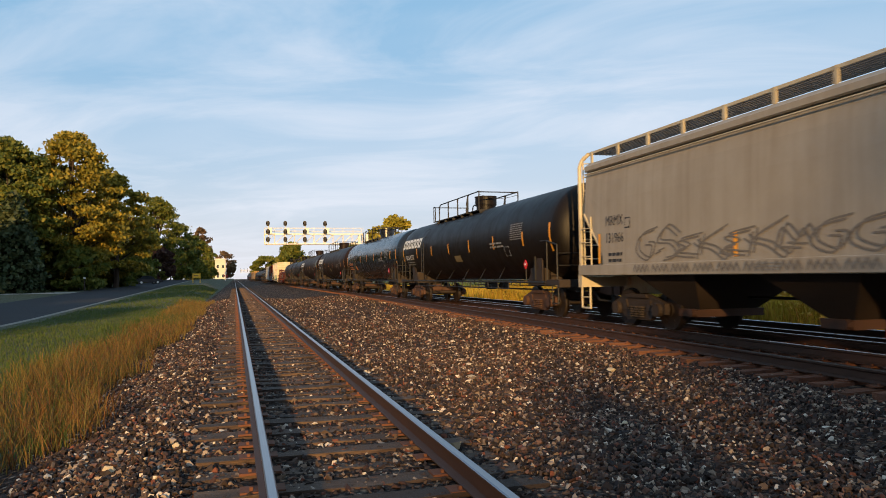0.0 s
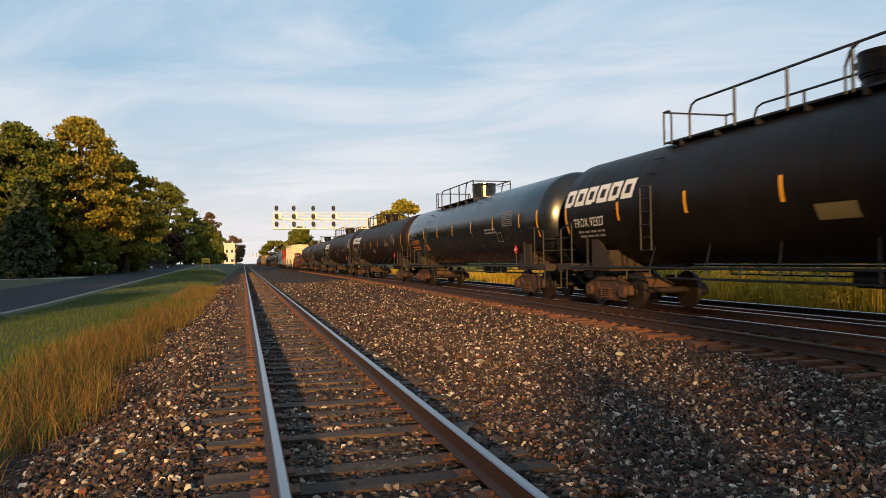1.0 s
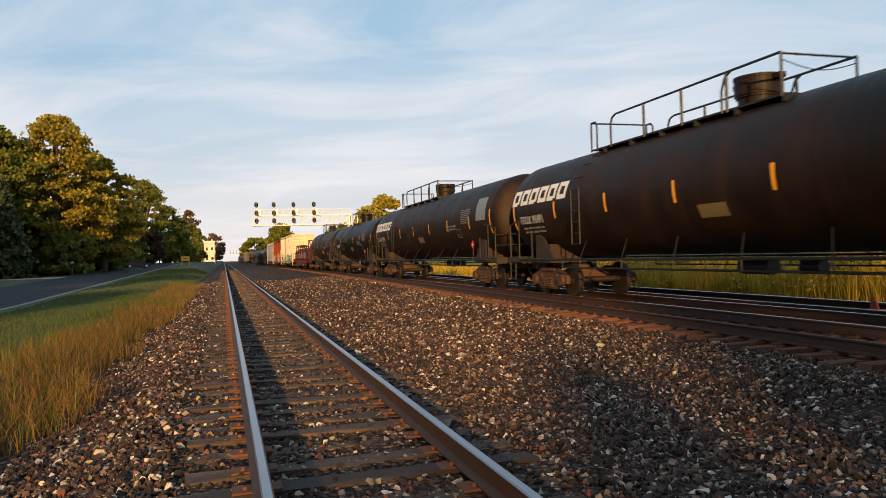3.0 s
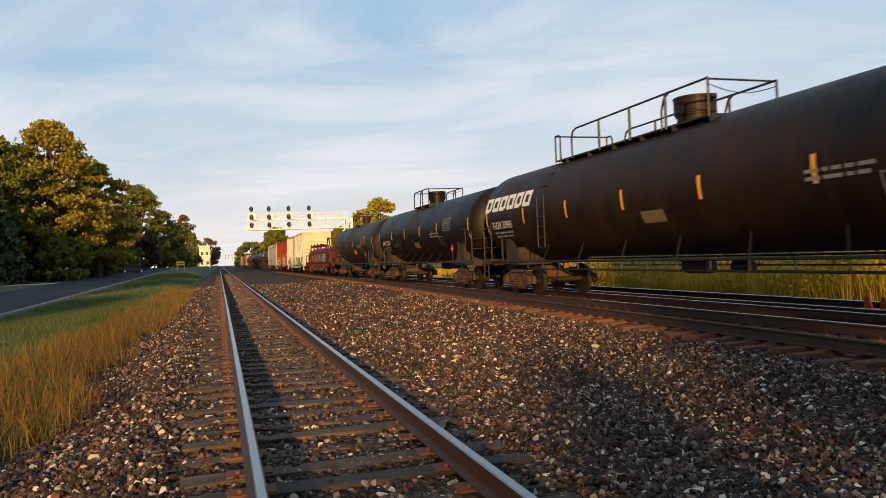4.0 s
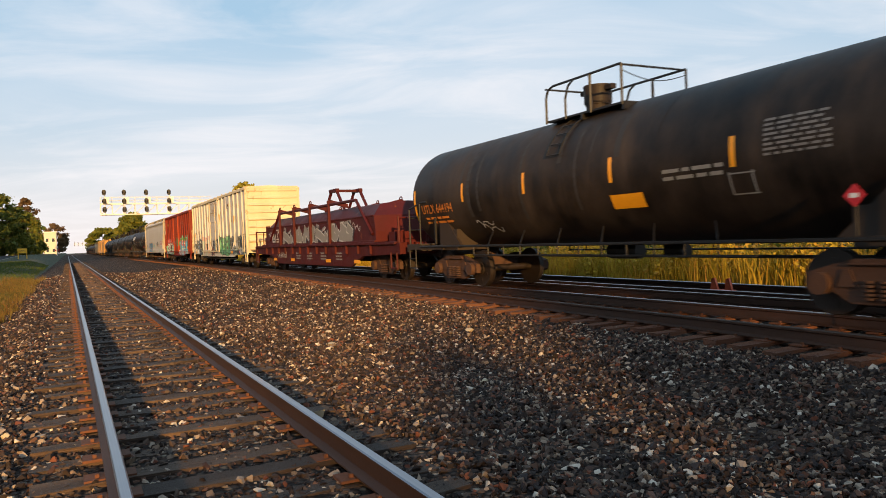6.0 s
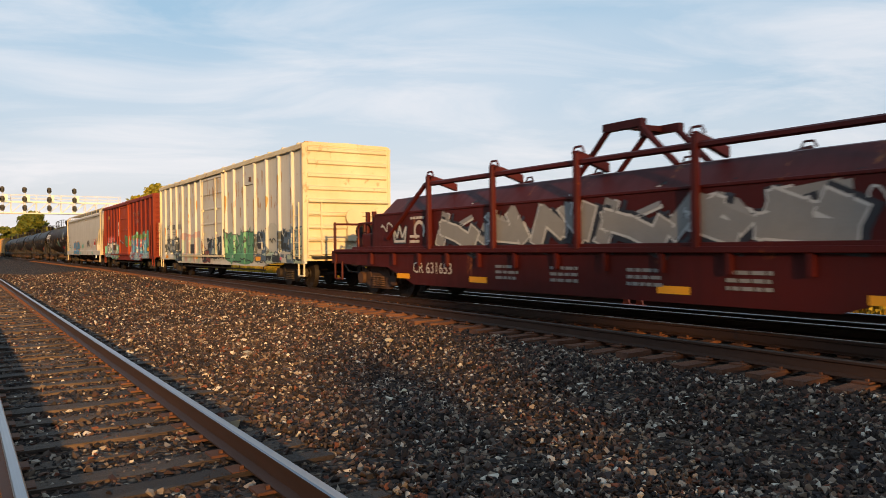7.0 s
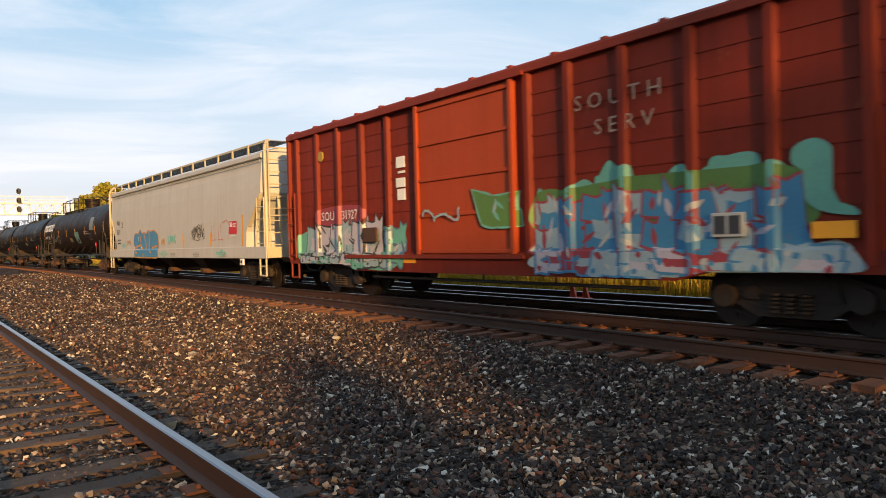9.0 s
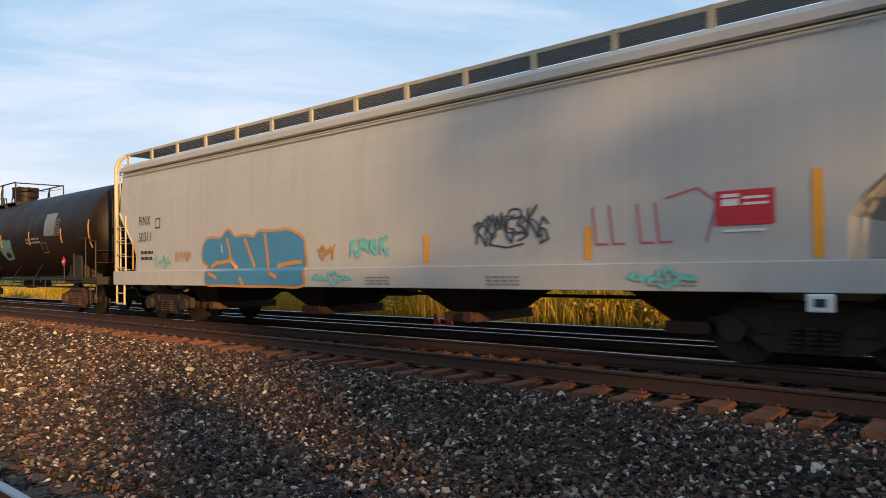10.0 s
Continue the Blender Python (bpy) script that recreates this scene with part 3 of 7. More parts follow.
def broadleaf(x, y, height, spread, kind, label, clumps=60, per=110, leaf=0.42, seed=1, low=0.22, group="roadside trees", fine=1.0):
    """A tapered trunk with limbs, and a ragged crown of leaf clumps."""
    g = float(lift(np.array(x), np.array(y)))
    e = tagged(new("tree"), label, "tree", group)
    e.matrix_basis = pose(x, y, g - 0.1)
    r = random.Random(seed)
    bm = bmesh.new()
    limb(bm, (0, 0, 0), (0.1, 0, height * 0.45), height * 0.026, height * 0.016)
    limb(bm, (0.1, 0, height * 0.45), (0.0, 0.2, height * 0.85), height * 0.016, height * 0.004)
    centres, radii = [], []
    for i in range(clumps):
        h = low + (1 - low) * (r.random() ** 0.85)
        reach = spread * (math.sin(math.pi * min(1, (h - low) / (1 - low) * 0.86 + 0.14)) ** 0.7) * ((0.55 + 0.45 * r.random()) if fine == 1.0 else r.uniform(0.5, 1.16))
        a = r.uniform(0, 2 * math.pi)
        c = (reach * math.cos(a), reach * math.sin(a), height * h * 0.97)
        centres.append(c)
        q = r.uniform(0.10, 0.19) * spread * 1.5 * fine
        radii.append((q * 1.2, q * 1.2, q * (0.72 if fine == 1.0 else 0.5)))
        if i % 4 == 0:
            limb(bm, (0.05, 0, max(height * 0.16, c[2] * 0.55)), (c[0] * 0.9, c[1] * 0.9, c[2]), height * 0.007, height * 0.002, 5)
    part("trunk", bm, BARK, e)
    crown("crown", centres, radii, per, leaf, LEAVES[kind], e, *((0.55, 1.08) if fine == 1.0 else (0.1, 1.45)))
    return e


def spruce(x, y, height, spread, label, seed=1, group="roadside trees"):
    """A conical evergreen: drooping sprays in whorls round a straight trunk."""
    g = float(lift(np.array(x), np.array(y)))
    e = tagged(new("spruce"), label, "tree", group)
    e.matrix_basis = pose(x, y, g - 0.1)
    r = random.Random(seed)
    bm = bmesh.new()
    limb(bm, (0, 0, 0), (0, 0, height * 0.97), height * 0.02, 0.03)
    pts = []
    h = 0.05
    while h < 0.985:
        reach = spread * (1 - h) ** 0.8 + 0.25
        for k in range(9):
            a, f = r.uniform(0, 2 * math.pi), r.uniform(0.7, 1.1)
            n = int(14 + 60 * (1 - h))
            u = rng.uniform(0.15, 1.0, n)
            q = np.stack([np.cos(a) * reach * f * u, np.sin(a) * reach * f * u, height * h - 0.35 * reach * f * u ** 1.5 + 0.25 * reach * u ** 3], 1)
            pts.append(q + rng.normal(size=(n, 3)) * np.array([0.22, 0.22, 0.14]) * (0.5 + u[:, None]))
        h += 0.034
    part("trunk", bm, BARK, e)
    strew_leaves("crown", np.concatenate(pts), 0.42, LEAVES["spruce"], e)
    return e


spruce(-27.5, 100, 19.5, 4.6, "tall blue-green spruce at the roadside lawn", 1)
spruce(-24.2, 92, 11.5, 3.6, "small dense spruce in front of the big trees", 2)
broadleaf(-26.5, 99, 19.0, 5.4, "green", "large green maple with gold-tipped leaves above a dark trunk", 190, 150, 0.34, 31, 0.10, fine=0.72)
# Trees added out of view on the left, to cut low sky light.
for i, (x, y) in enumerate([(-31, 66), (-33, 50), (-30, 34), (-34, 18), (-31, 2), (-35, -14), (-33, -32), (-38, -50)]):
    broadleaf(x, y, 12 + (i * 37) % 5, 6.0, "green", "unseen leafy tree added to block low sky light", 55, 70, 0.6, 140 + i, 0.06, "garden trees")
spruce(-31.0, 108, 17.0, 4.4, "tall blue-green spruce at the roadside lawn", 3)
broadleaf(-20.8, 104, 20.8, 6.2, "golden", "large maple turning gold above a dark trunk", 205, 150, 0.34, 4, 0.10, fine=0.70)
broadleaf(-16.4, 112, 16.5, 4.6, "golden", "maple with golden green autumn crown", 130, 150, 0.34, 5, 0.10, fine=0.74)
broadleaf(-26.0, 116, 18.0, 6.0, "green", "dense green tree behind the maples", 150, 110, 0.34, 6, 0.10, fine=0.7)
broadleaf(-21.5, 165, 13.5, 5.0, "purple", "dark purple-brown leaved tree by the road", 50, 90, 0.55, 7, 0.08)
broadleaf(-19.0, 196, 21.5, 6.5, "green", "rounded green tree with sunlit top", 190, 100, 0.40, 8, 0.08, fine=0.66)
broadleaf(-25.0, 185, 17.0, 6.5, "green", "dense green tree behind the maples", 60, 150, 0.45, 9, 0.08)
broadleaf(-14.6, 215, 15.0, 5.5, "green", "rounded green tree with sunlit top", 130, 90, 0.42, 10, 0.06, fine=0.7)
broadleaf(-13.0, 300, 20.5, 4.6, "brown", "thin brown-leaved tree rising over the shrubs", 45, 60, 0.6, 11, 0.25)
broadleaf(-12.2, 262, 13.5, 5.5, "green", "dark green roadside tree", 50, 80, 0.7, 12, 0.05)
broadleaf(-6.4, 470, 17.0, 8.0, "brown", "distant brown tree beside the line", 45, 60, 0.9, 13, 0.1)
broadleaf(-17.0, 420, 19.0, 9.0, "green", "distant green tree beside the road", 45, 60, 1.0, 14, 0.05)
for i, (x, y, h, s, k) in enumerate([(-19, 100, 5.5, 3.2, "green"), (-23, 104, 6.5, 3.6, "spruce"), (-27, 104, 7, 4, "spruce"), (-18, 118, 6.5, 3.6, "green"), (-22, 122, 8, 5, "green"), (-30, 128, 9, 6, "green"), (-19.5, 140, 7, 4, "green"), (-18.6, 152, 8, 4, "green"), (-17.5, 178, 8, 4.5, "purple"), (-16.5, 205, 7, 4.5, "green"), (-13.5, 240, 7, 5, "green"), (-26, 150, 12, 6, "green"), (-38, 130, 14, 8, "green"), (-10.5, 285, 6, 4, "green")]):
    broadleaf(x, y, h, s, k, "dense dark understorey shrub at the wood edge", 34, 90, 0.42 + y / 900, 70 + i, 0.02, "wood edge shrubs")
for i, (x, y, h, s, k) in enumerate([(30.2, 140, 14.2, 5.4, "yellow"), (37.5, 175, 13.5, 5.5, "yellow"), (24.5, 330, 17.5, 7.5, "green"), (38, 240, 13, 7, "green"), (31, 430, 18, 9, "green"), (22, 560, 19, 11, "green")]):
    broadleaf(x, y, h, s, k, "yellow-green tree standing beyond the tracks" if k == "yellow" else "green tree in the field beyond the tracks", 55, 80, 0.4 + y / 500, 20 + i, 0.15, "field trees")
# The trees behind the camera, whose long shadows lie over the near ground and the lower train.
for i, (x, y, h, s, thick) in enumerate([(-7.2, -66, 19.5, 3.4, 50), (-9.8, -64, 20.0, 3.4, 50), (-11.6, -68, 20.0, 3.2, 15), (-13.4, -65, 19.0, 3.0, 9), (-15.4, -63, 14.2, 2.6, 15), (-17.2, -67, 14.0, 3.0, 22), (-19.6, -65, 13.2, 2.8, 13), (-22.6, -68, 12.8, 2.8, 20), (-27.6, -66, 12.0, 2.6, 24)]):
    broadleaf(x, y, h, s, "green", "green tree beside the line throwing a long shadow", 58, thick, 0.5, 40 + i, 0.05, "shading trees")
bush = np.column_stack([rng.uniform(21.8, 25, 190), rng.uniform(4, 60, 190), rng.uniform(-0.5, 0.5, 190)])
tagged(crown("weed_bush", bush, [(0.9, 0.9, 0.65)] * 190, 190, 0.13, WEEDS, None), "leafy yellow-green weed bushes in the field", "weeds", kind="stuff")
tagged(crown("weed_bush", bush + np.array([2.4, 2.6, 0.5]), [(0.7, 0.7, 0.65)] * 190, 70, 0.17, LEAVES["green"], None), "dark green weed bushes in the field", "weeds", kind="stuff")


# ---- signals, signs and buildings ----
SILVER = plain("white_painted_steel", (0.66, 0.63, 0.57), 0.5, 0.1, 0.15, 4)
DARKLAMP = plain("black_signal_hood", (0.015, 0.014, 0.014), 0.6, 0, 0.2, 5)


def signal_bridge(x, y, label):
    """A cantilever truss on one mast, carrying four three-lamp signal heads."""
    e = tagged(new("signal_bridge"), label, "signal bridge", "signal bridges")
    e.matrix_basis = pose(x, y, -0.3)
    z0, z1, x0, x1 = 6.7, 8.2, 0.0, 14.6
    bm = bmesh.new()
    for yy in (-0.6, 0.6):
        for zz in (z0, z1):
            bx(bm, x0, x1, yy - 0.07, yy + 0.07, zz - 0.07, zz + 0.07)
        k = x0
        while k < x1 - 0.1:
            rod(bm, (k, yy, z0), (k, yy, z1), 0.05), rod(bm, (k, yy, z0), (min(k + 1.45, x1), yy, z1), 0.04)
            k += 1.45
    part("truss", bm, SILVER, e)
    bm = bx(bmesh.new(), x0, x1, -0.7, 0.7, z0 - 0.02, z0 + 0.05)
    part("walkway", bm, SILVER, e)
    bm = bmesh.new()
    for yy in (-0.72, 0.72):
        for zz in (z1 + 0.45, z1 + 0.9):
            rod(bm, (x0, yy, zz), (x1, yy, zz), 0.025)
        for i in range(11):
            rod(bm, (x0 + i * x1 / 10, yy, z1), (x0 + i * x1 / 10, yy, z1 + 0.9), 0.025)
    part("handrail", bm, SILVER, e)
    bm = bmesh.new()
    for yy in (-0.6, 0.6):
        for xx in (x1 - 0.5, x1 + 0.7):
            bx(bm, xx - 0.09, xx + 0.09, yy - 0.09, yy + 0.09, 0, z1)
    for i in range(6):
        rod(bm, (x1 - 0.5, -0.6, i * 1.35), (x1 + 0.7, -0.6, i * 1.35 + 1.35), 0.04)
    part("mast", bm, SILVER, e)
    for k, hx in enumerate((0.55, 3.05, 5.9, 8.9)):
        bm = rod(bmesh.new(), (hx, -0.75, z0 - 0.1), (hx, -0.75, z1 + 1.75), 0.06)
        pole = part("signal_pole", bm, SILVER, e)
        for zz in (9.72, 8.5, 7.36):
            bm = bmesh.new()
            disc(bm, (hx - 0.1, -0.95, zz + 0.13), (0, 1, 0), 0.27, 0.05, 20)
            disc(bm, (hx - 0.1, -0.95, zz - 0.13), (0, 1, 0), 0.27, 0.05, 20)
            bx(bm, hx - 0.37, hx + 0.17, -0.975, -0.925, zz - 0.13, zz + 0.13)
            disc(bm, (hx - 0.1, -1.1, zz), (0, 1, 0), 0.13, 0.3, 16)
            part("signal_head", bm, DARKLAMP, pole, "black oval signal lamp")
        bm = bx(bmesh.new(), hx + 0.12, hx + 0.5, -0.85, -0.6, z1 + 0.1, z1 + 0.9)
        part("relay_box", bm, SILVER, pole)
    return e


signal_bridge(4.1, 110, "white steel cantilever signal bridge with black lamps")
signal_bridge(4.6, 640, "distant white signal bridge over the tracks")


def crossing_sign(x, y):
    e = tagged(new("road_sign"), "yellow rectangular arrow sign on two orange posts", "road sign")
    e.matrix_basis = pose(x, y, float(lift(np.array(x), np.array(y))))
    amber = plain("yellow_sign_face", (0.75, 0.42, 0.02), 0.4, 0, 0.15, 4)
    for px in (-0.62, 0.62):
        part("post", boxed(px - 0.07, px + 0.07, -0.05, 0.05, 0, 1.75), amber, e)
    face = part("sign_face", boxed(-0.72, 0.72, -0.09, -0.055, 0.95, 1.75, 0.01), amber, e)
    bm = bx(bmesh.new(), -0.45, 0.35, -0.098, -0.092, 1.3, 1.4)
    part("arrow_bar", bm, BLACKTXT, face)
    return e


crossing_sign(-6.9, 140)


def parked_car(x, y, turn):
    """A low sedan with glazed cabin, four wheels and lamps."""
    e = tagged(new("car"), "dark parked sedan beside the road under the trees", "car")
    e.matrix_basis = pose(x, y, float(lift(np.array(x), np.array(y))) + 0.04, 0, 0, turn)
    body = plain("dark_car_paint", (0.05, 0.05, 0.055), 0.25, 0.3, 0.2, 3)
    glass = plain("dark_car_glass", (0.02, 0.025, 0.03), 0.08, 0, 0.1, 3)
    bm = prism(bmesh.new(), [(-2.3, 0.3), (2.3, 0.3), (2.32, 0.72), (1.2, 0.86), (-1.7, 0.9), (-2.3, 0.84)], -0.88, 0.88, "x")
    bmesh.ops.bevel(bm, geom=list(bm.edges), offset=0.06, segments=2, affect="EDGES")
    part("body", bm, body, e)
    part("cabin", prism(bmesh.new(), [(1.15, 0.85), (0.45, 1.38), (-1.0, 1.4), (-1.75, 0.88)], -0.74, 0.74, "x"), glass, e)
    part("roof", boxed(-0.72, 0.72, -1.0, 0.45, 1.37, 1.43, 0.02), body, e)
    for wx in (-0.8, 0.8):
        for wy in (-1.4, 1.4):
            w = part("wheel", disc(bmesh.new(), (wx, wy, 0.32), (1, 0, 0), 0.32, 0.2), DARKLAMP, e)
            part("rim", disc(bmesh.new(), (wx, wy, 0.32), (1, 0, 0), 0.19, 0.215), SILVER, w)
    for wx in (-0.62, 0.62):
        part("tail_lamp", boxed(wx - 0.15, wx + 0.15, -2.33, -2.28, 0.62, 0.76), REDSIGN, e)
    return e


parked_car(-14.6, 134, -62)


def building(x, y, w, d, h, label, col, windows):
    e = tagged(new("building"), label, "building", "distant buildings")
    e.matrix_basis = pose(x, y, 0.6)
    wallm = plain("pale_wall_paint", col, 0.8, 0, 0.15, 1.5, 0.2)
    part("wall", boxed(-w / 2, w / 2, 0, d, -1.2, h), wallm, e)
    part("roof", boxed(-w / 2 - 0.3, w / 2 + 0.3, -0.3, d + 0.3, h, h + 0.35), SILVER, e)
    pane = plain("dark_window_glass", (0.05, 0.06, 0.07), 0.15, 0, 0.2, 2)
    for i in range(windows):
        for j in range(2):
            zz, xx = 1.2 + j * h * 0.45, -w / 2 + (i + 0.5) * w / windows
            win = part("window", boxed(xx - 0.62, xx + 0.62, -0.06, 0.02, zz, zz + 1.7), SILVER, e)
            part("pane", boxed(xx - 0.5, xx + 0.5, -0.09, -0.062, zz + 0.12, zz + 1.58), pane, win)
    return e


building(-6.4, 345, 4.6, 16, 9.6, "pale flat-roofed building beside the distant tracks", (0.55, 0.50, 0.42), 2)
building(-36, 132, 12, 9, 4.2, "low house half hidden under the trees", (0.26, 0.13, 0.09), 4)
for i, (x, y, h) in enumerate([(-17.6, 96, 1.5), (-17.4, 118, 2.2), (-18.6, 126, 1.2), (-19.5, 128, 1.1), (-17.9, 150, 1.4)]):
    p = tagged(new("post"), "weathered wooden post at the edge of the lawn", "post", "roadside posts")
    p.matrix_basis = pose(x, y, float(lift(np.array(x), np.array(y))))
    part("shaft", boxed(-0.07, 0.07, -0.07, 0.07, 0, h, 0.01), BARK, p)
    part("cap", boxed(-0.11, 0.11, -0.16, 0.16, h - 0.02, h + 0.16, 0.02), SILVER, p)


def crossing_signal(x, y):
    e = tagged(new("crossing_signal"), "distant red and white grade crossing mast", "crossing signal")
    e.matrix_basis = pose(x, y, -0.3)
    part("mast", rod(bmesh.new(), (0, 0, 0), (0, 0, 4.2), 0.09), SILVER, e)
    bm = bmesh.new()
    for s in (-1, 1):
        bx(bm, -0.6, 0.6, -0.03, 0.03, -0.11, 0.11, pose(0, -0.12, 3.9, 0, s * 45, 0))
    part("crossbuck", bm, WHITE, e)
    for s in (-0.5, 0.5):
        part("lamp", disc(bmesh.new(), (s, -0.1, 2.8), (0, 1, 0), 0.3, 0.1), REDSIGN, e)
    return e


crossing_signal(-3.6, 300)


def track_marker(x, y):
    e = tagged(new("track_marker"), "small orange derail marker beside the far rail", "track marker")
    e.matrix_basis = pose(x, y, -0.125)
    orange = plain("orange_marker_paint", (0.55, 0.10, 0.04), 0.6, 0, 0.3, 8)
    part("base", boxed(-0.12, 0.12, -0.30, 0.30, 0.0, 0.10, 0.01), orange, e)
    for q in (-0.2, 0.2):
        part("plate", prism(bmesh.new(), [(q - 0.10, 0.10), (q + 0.10, 0.10), (q + 0.06, 0.34), (q - 0.02, 0.36)], -0.03, 0.03), orange, e)
    return e


track_marker(12.84, 11.70)


# ---- rolling stock: each car stands on its rails at its own origin, its length along y ----
def text_shape(body, height):
    """The outline of a line of letters as a flat mesh, from the built-in font."""
    cu = bpy.data.curves.new("letters", "FONT")
    cu.body, cu.size, cu.resolution_u = body, height / 0.7, 2
    ob = new("letters", cu)
    bpy.context.view_layer.update()
    me = bpy.data.meshes.new_from_object(ob.evaluated_get(bpy.context.evaluated_depsgraph_get()))
    bpy.data.objects.remove(ob)
    return me


def lettering(parent, body, y, z, height, material, surf, name="lettering", squeeze=1.0):
    me = text_shape(body, height)
    for v in me.vertices:
        u, w = v.co.x * squeeze, v.co.y
        v.co = (surf(z + w) - 0.012, y - u, z + w)
    me.materials.clear()
    me.materials.append(material)
    return part(name, me, material, parent)


def decal(bm, surf, y0, y1, z0, z1, off=0.010, slant=0.0, steps=4):
    """A thin patch that follows the side of a car."""
    rows = []
    for k in range(steps + 1):
        z = z0 + (z1 - z0) * k / steps
        d = slant * (z - z0)
        rows.append([bm.verts.new((surf(z) - off, y0 - d, z)), bm.verts.new((surf(z) - off, y1 - d, z))])
    for a, b in zip(rows, rows[1:]):
        bm.faces.new((a[0], a[1], b[1], b[0]))


def stripe(parent, surf, y, z0, z1, w=0.10):
    bm = bmesh.new()
    decal(bm, surf, y - w / 2, y + w / 2, z0, z1)
    part("reflector", bm, YELLOW, parent)


def bars(parent, surf, y, z, width, rows, pitch, material, seed=0, name="stencil_block"):
    """Small unreadable lines of lettering as plain bars."""
    r, bm = random.Random(seed), bmesh.new()
    for i in range(rows):
        u = 0.0
        while u < width * 0.92:
            w = r.uniform(0.08, 0.3) * width
            decal(bm, surf, y - u, y - min(width, u + w), z - i * pitch, z - i * pitch + pitch * 0.5, 0.010, 0.0, 1)
            u += w + 0.05 * width
    part(name, bm, material, parent)["kind"] = "stuff"


def sideframe():
    bm = bmesh.new()
    for s in (-1, 1):
        a, b = s * 0.98, s * 1.10
        prism(bm, [(-1.12, 0.60), (-1.12, 0.36), (-0.72, 0.34), (-0.48, 0.20), (0.48, 0.20), (0.72, 0.34), (1.12, 0.36), (1.12, 0.60), (0.80, 0.70), (0.42, 0.80), (-0.42, 0.80), (-0.80, 0.70)], a, b)
        for q in (-0.89, 0.89):
            disc(bm, (s * 1.13, q, 0.457), (1, 0, 0), 0.155, 0.14, 16)
        for q in (-0.2, 0.0, 0.2):
            for i in range(5):
                disc(bm, (s * 1.12, q, 0.28 + i * 0.055), (0, 0, 1), 0.082, 0.03, 12)
        for q in (-0.52, 0.52):
            prism(bm, [(q - 0.14, 0.42), (q + 0.14, 0.42), (q + 0.05, 0.66), (q - 0.05, 0.66)], s * 1.095, s * 1.13)
        prism(bm, [(-0.5, 0.72), (0.5, 0.72), (0.4, 0.80), (-0.4, 0.80)], s * 1.06, s * 1.16)
    bx(bm, -1.0, 1.0, -0.22, 0.22, 0.45, 0.72)
    disc(bm, (0, 0, 0.78), (0, 0, 1), 0.2, 0.16, 16)
    for q in (-0.42, 0.42):
        bx(bm, -0.7, 0.7, q - 0.06, q + 0.06, 0.34, 0.44)
    me = bpy.data.meshes.new("truck")
    bmesh.ops.recalc_face_normals(bm, faces=bm.faces)
    bm.to_mesh(me)
    bm.free()
    return me


def wheelset():
    bm = rod(bmesh.new(), (-1.05, 0, 0), (1.05, 0, 0), 0.085, 12)
    for s in (-1, 1):
        disc(bm, (s * 0.755, 0, 0), (1, 0, 0), 0.457, 0.13, 36)
        disc(bm, (s * 0.700, 0, 0), (1, 0, 0), 0.482, 0.03, 36)
        disc(bm, (s * 0.83, 0, 0), (1, 0, 0), 0.16, 0.06, 20)
        for i in range(6):
            a = i * math.pi / 3
            disc(bm, (s * 0.822, 0.3 * math.cos(a), 0.3 * math.sin(a)), (1, 0, 0), 0.05, 0.012, 8)
    me = bpy.data.meshes.new("wheelset")
    bmesh.ops.recalc_face_normals(bm, faces=bm.faces)
    bm.to_mesh(me)
    bm.free()
    return me


FRAME_ME, FRAME_RUSTY_ME, WHEELS_ME = sideframe(), sideframe(), wheelset()
FRAME_ME.materials.append(TRUCK), FRAME_RUSTY_ME.materials.append(TRUCK_RUSTY), WHEELS_ME.materials.append(WHEEL)
WHEELSETS, TRAIN = [], []


def running_gear(e, length, inset=2.2, rusty=False, sill=True, mat=None):
    """Two trucks with turning wheelsets, couplers, and a centre sill."""
    for s in (-1, 1):
        t = part("truck", FRAME_RUSTY_ME if rusty else FRAME_ME, TRUCK, e)
        t.matrix_basis = pose(0, s * (length / 2 - inset), 0)
        for q in (-0.89, 0.89):
            w = part("wheelset", WHEELS_ME, WHEEL, t)
            w.matrix_basis = pose(0, q, 0.457)
            WHEELSETS.append((w, q))
        bm = bx(bmesh.new(), -0.14, 0.14, s * (length / 2 - 0.7), s * (length / 2 + 0.35), 0.72, 0.98)
        bx(bm, -0.2, 0.2, s * (length / 2 + 0.3), s * (length / 2 + 0.62), 0.70, 1.02)
        part("coupler", bm, TRUCK_RUSTY, e, "rusty coupler with knuckle")
        bm = path(bmesh.new(), [(-0.3, s * (length / 2 - 0.2), 0.8), (-0.34, s * (length / 2 + 0.2), 0.55), (-0.15, s * (length / 2 + 0.5), 0.52)], 0.028)
        part("air_hose", bm, BLACKIRON, e)
    if sill:
        part("centre_sill", boxed(-0.28, 0.28, -length / 2 + 0.3, length / 2 - 0.3, 0.78, 1.12), mat or TRUCK, e)
    bm = bmesh.new()
    disc(bm, (0.45, 0.8, 0.85), (0, 1, 0), 0.17, 0.9, 14), disc(bm, (0.45, -0.7, 0.85), (0, 1, 0), 0.14, 0.5, 14)
    rod(bm, (0.3, -length / 2 + 2.6, 0.75), (0.3, length / 2 - 2.6, 0.75), 0.03)
    part("brake_gear", bm, BLACKIRON, e)


def berth(y):
    """Where a car of the line-up stands when the clip begins: the cars are coupled close."""
    return 12.0 + (y - 12.0) * 0.985


def start(name, y0, y1, label, group="freight cars"):
    e = tagged(new(name), label, "freight car", group)
    TRAIN.append((e, berth((y0 + y1) / 2)))
    return e, y1 - y0


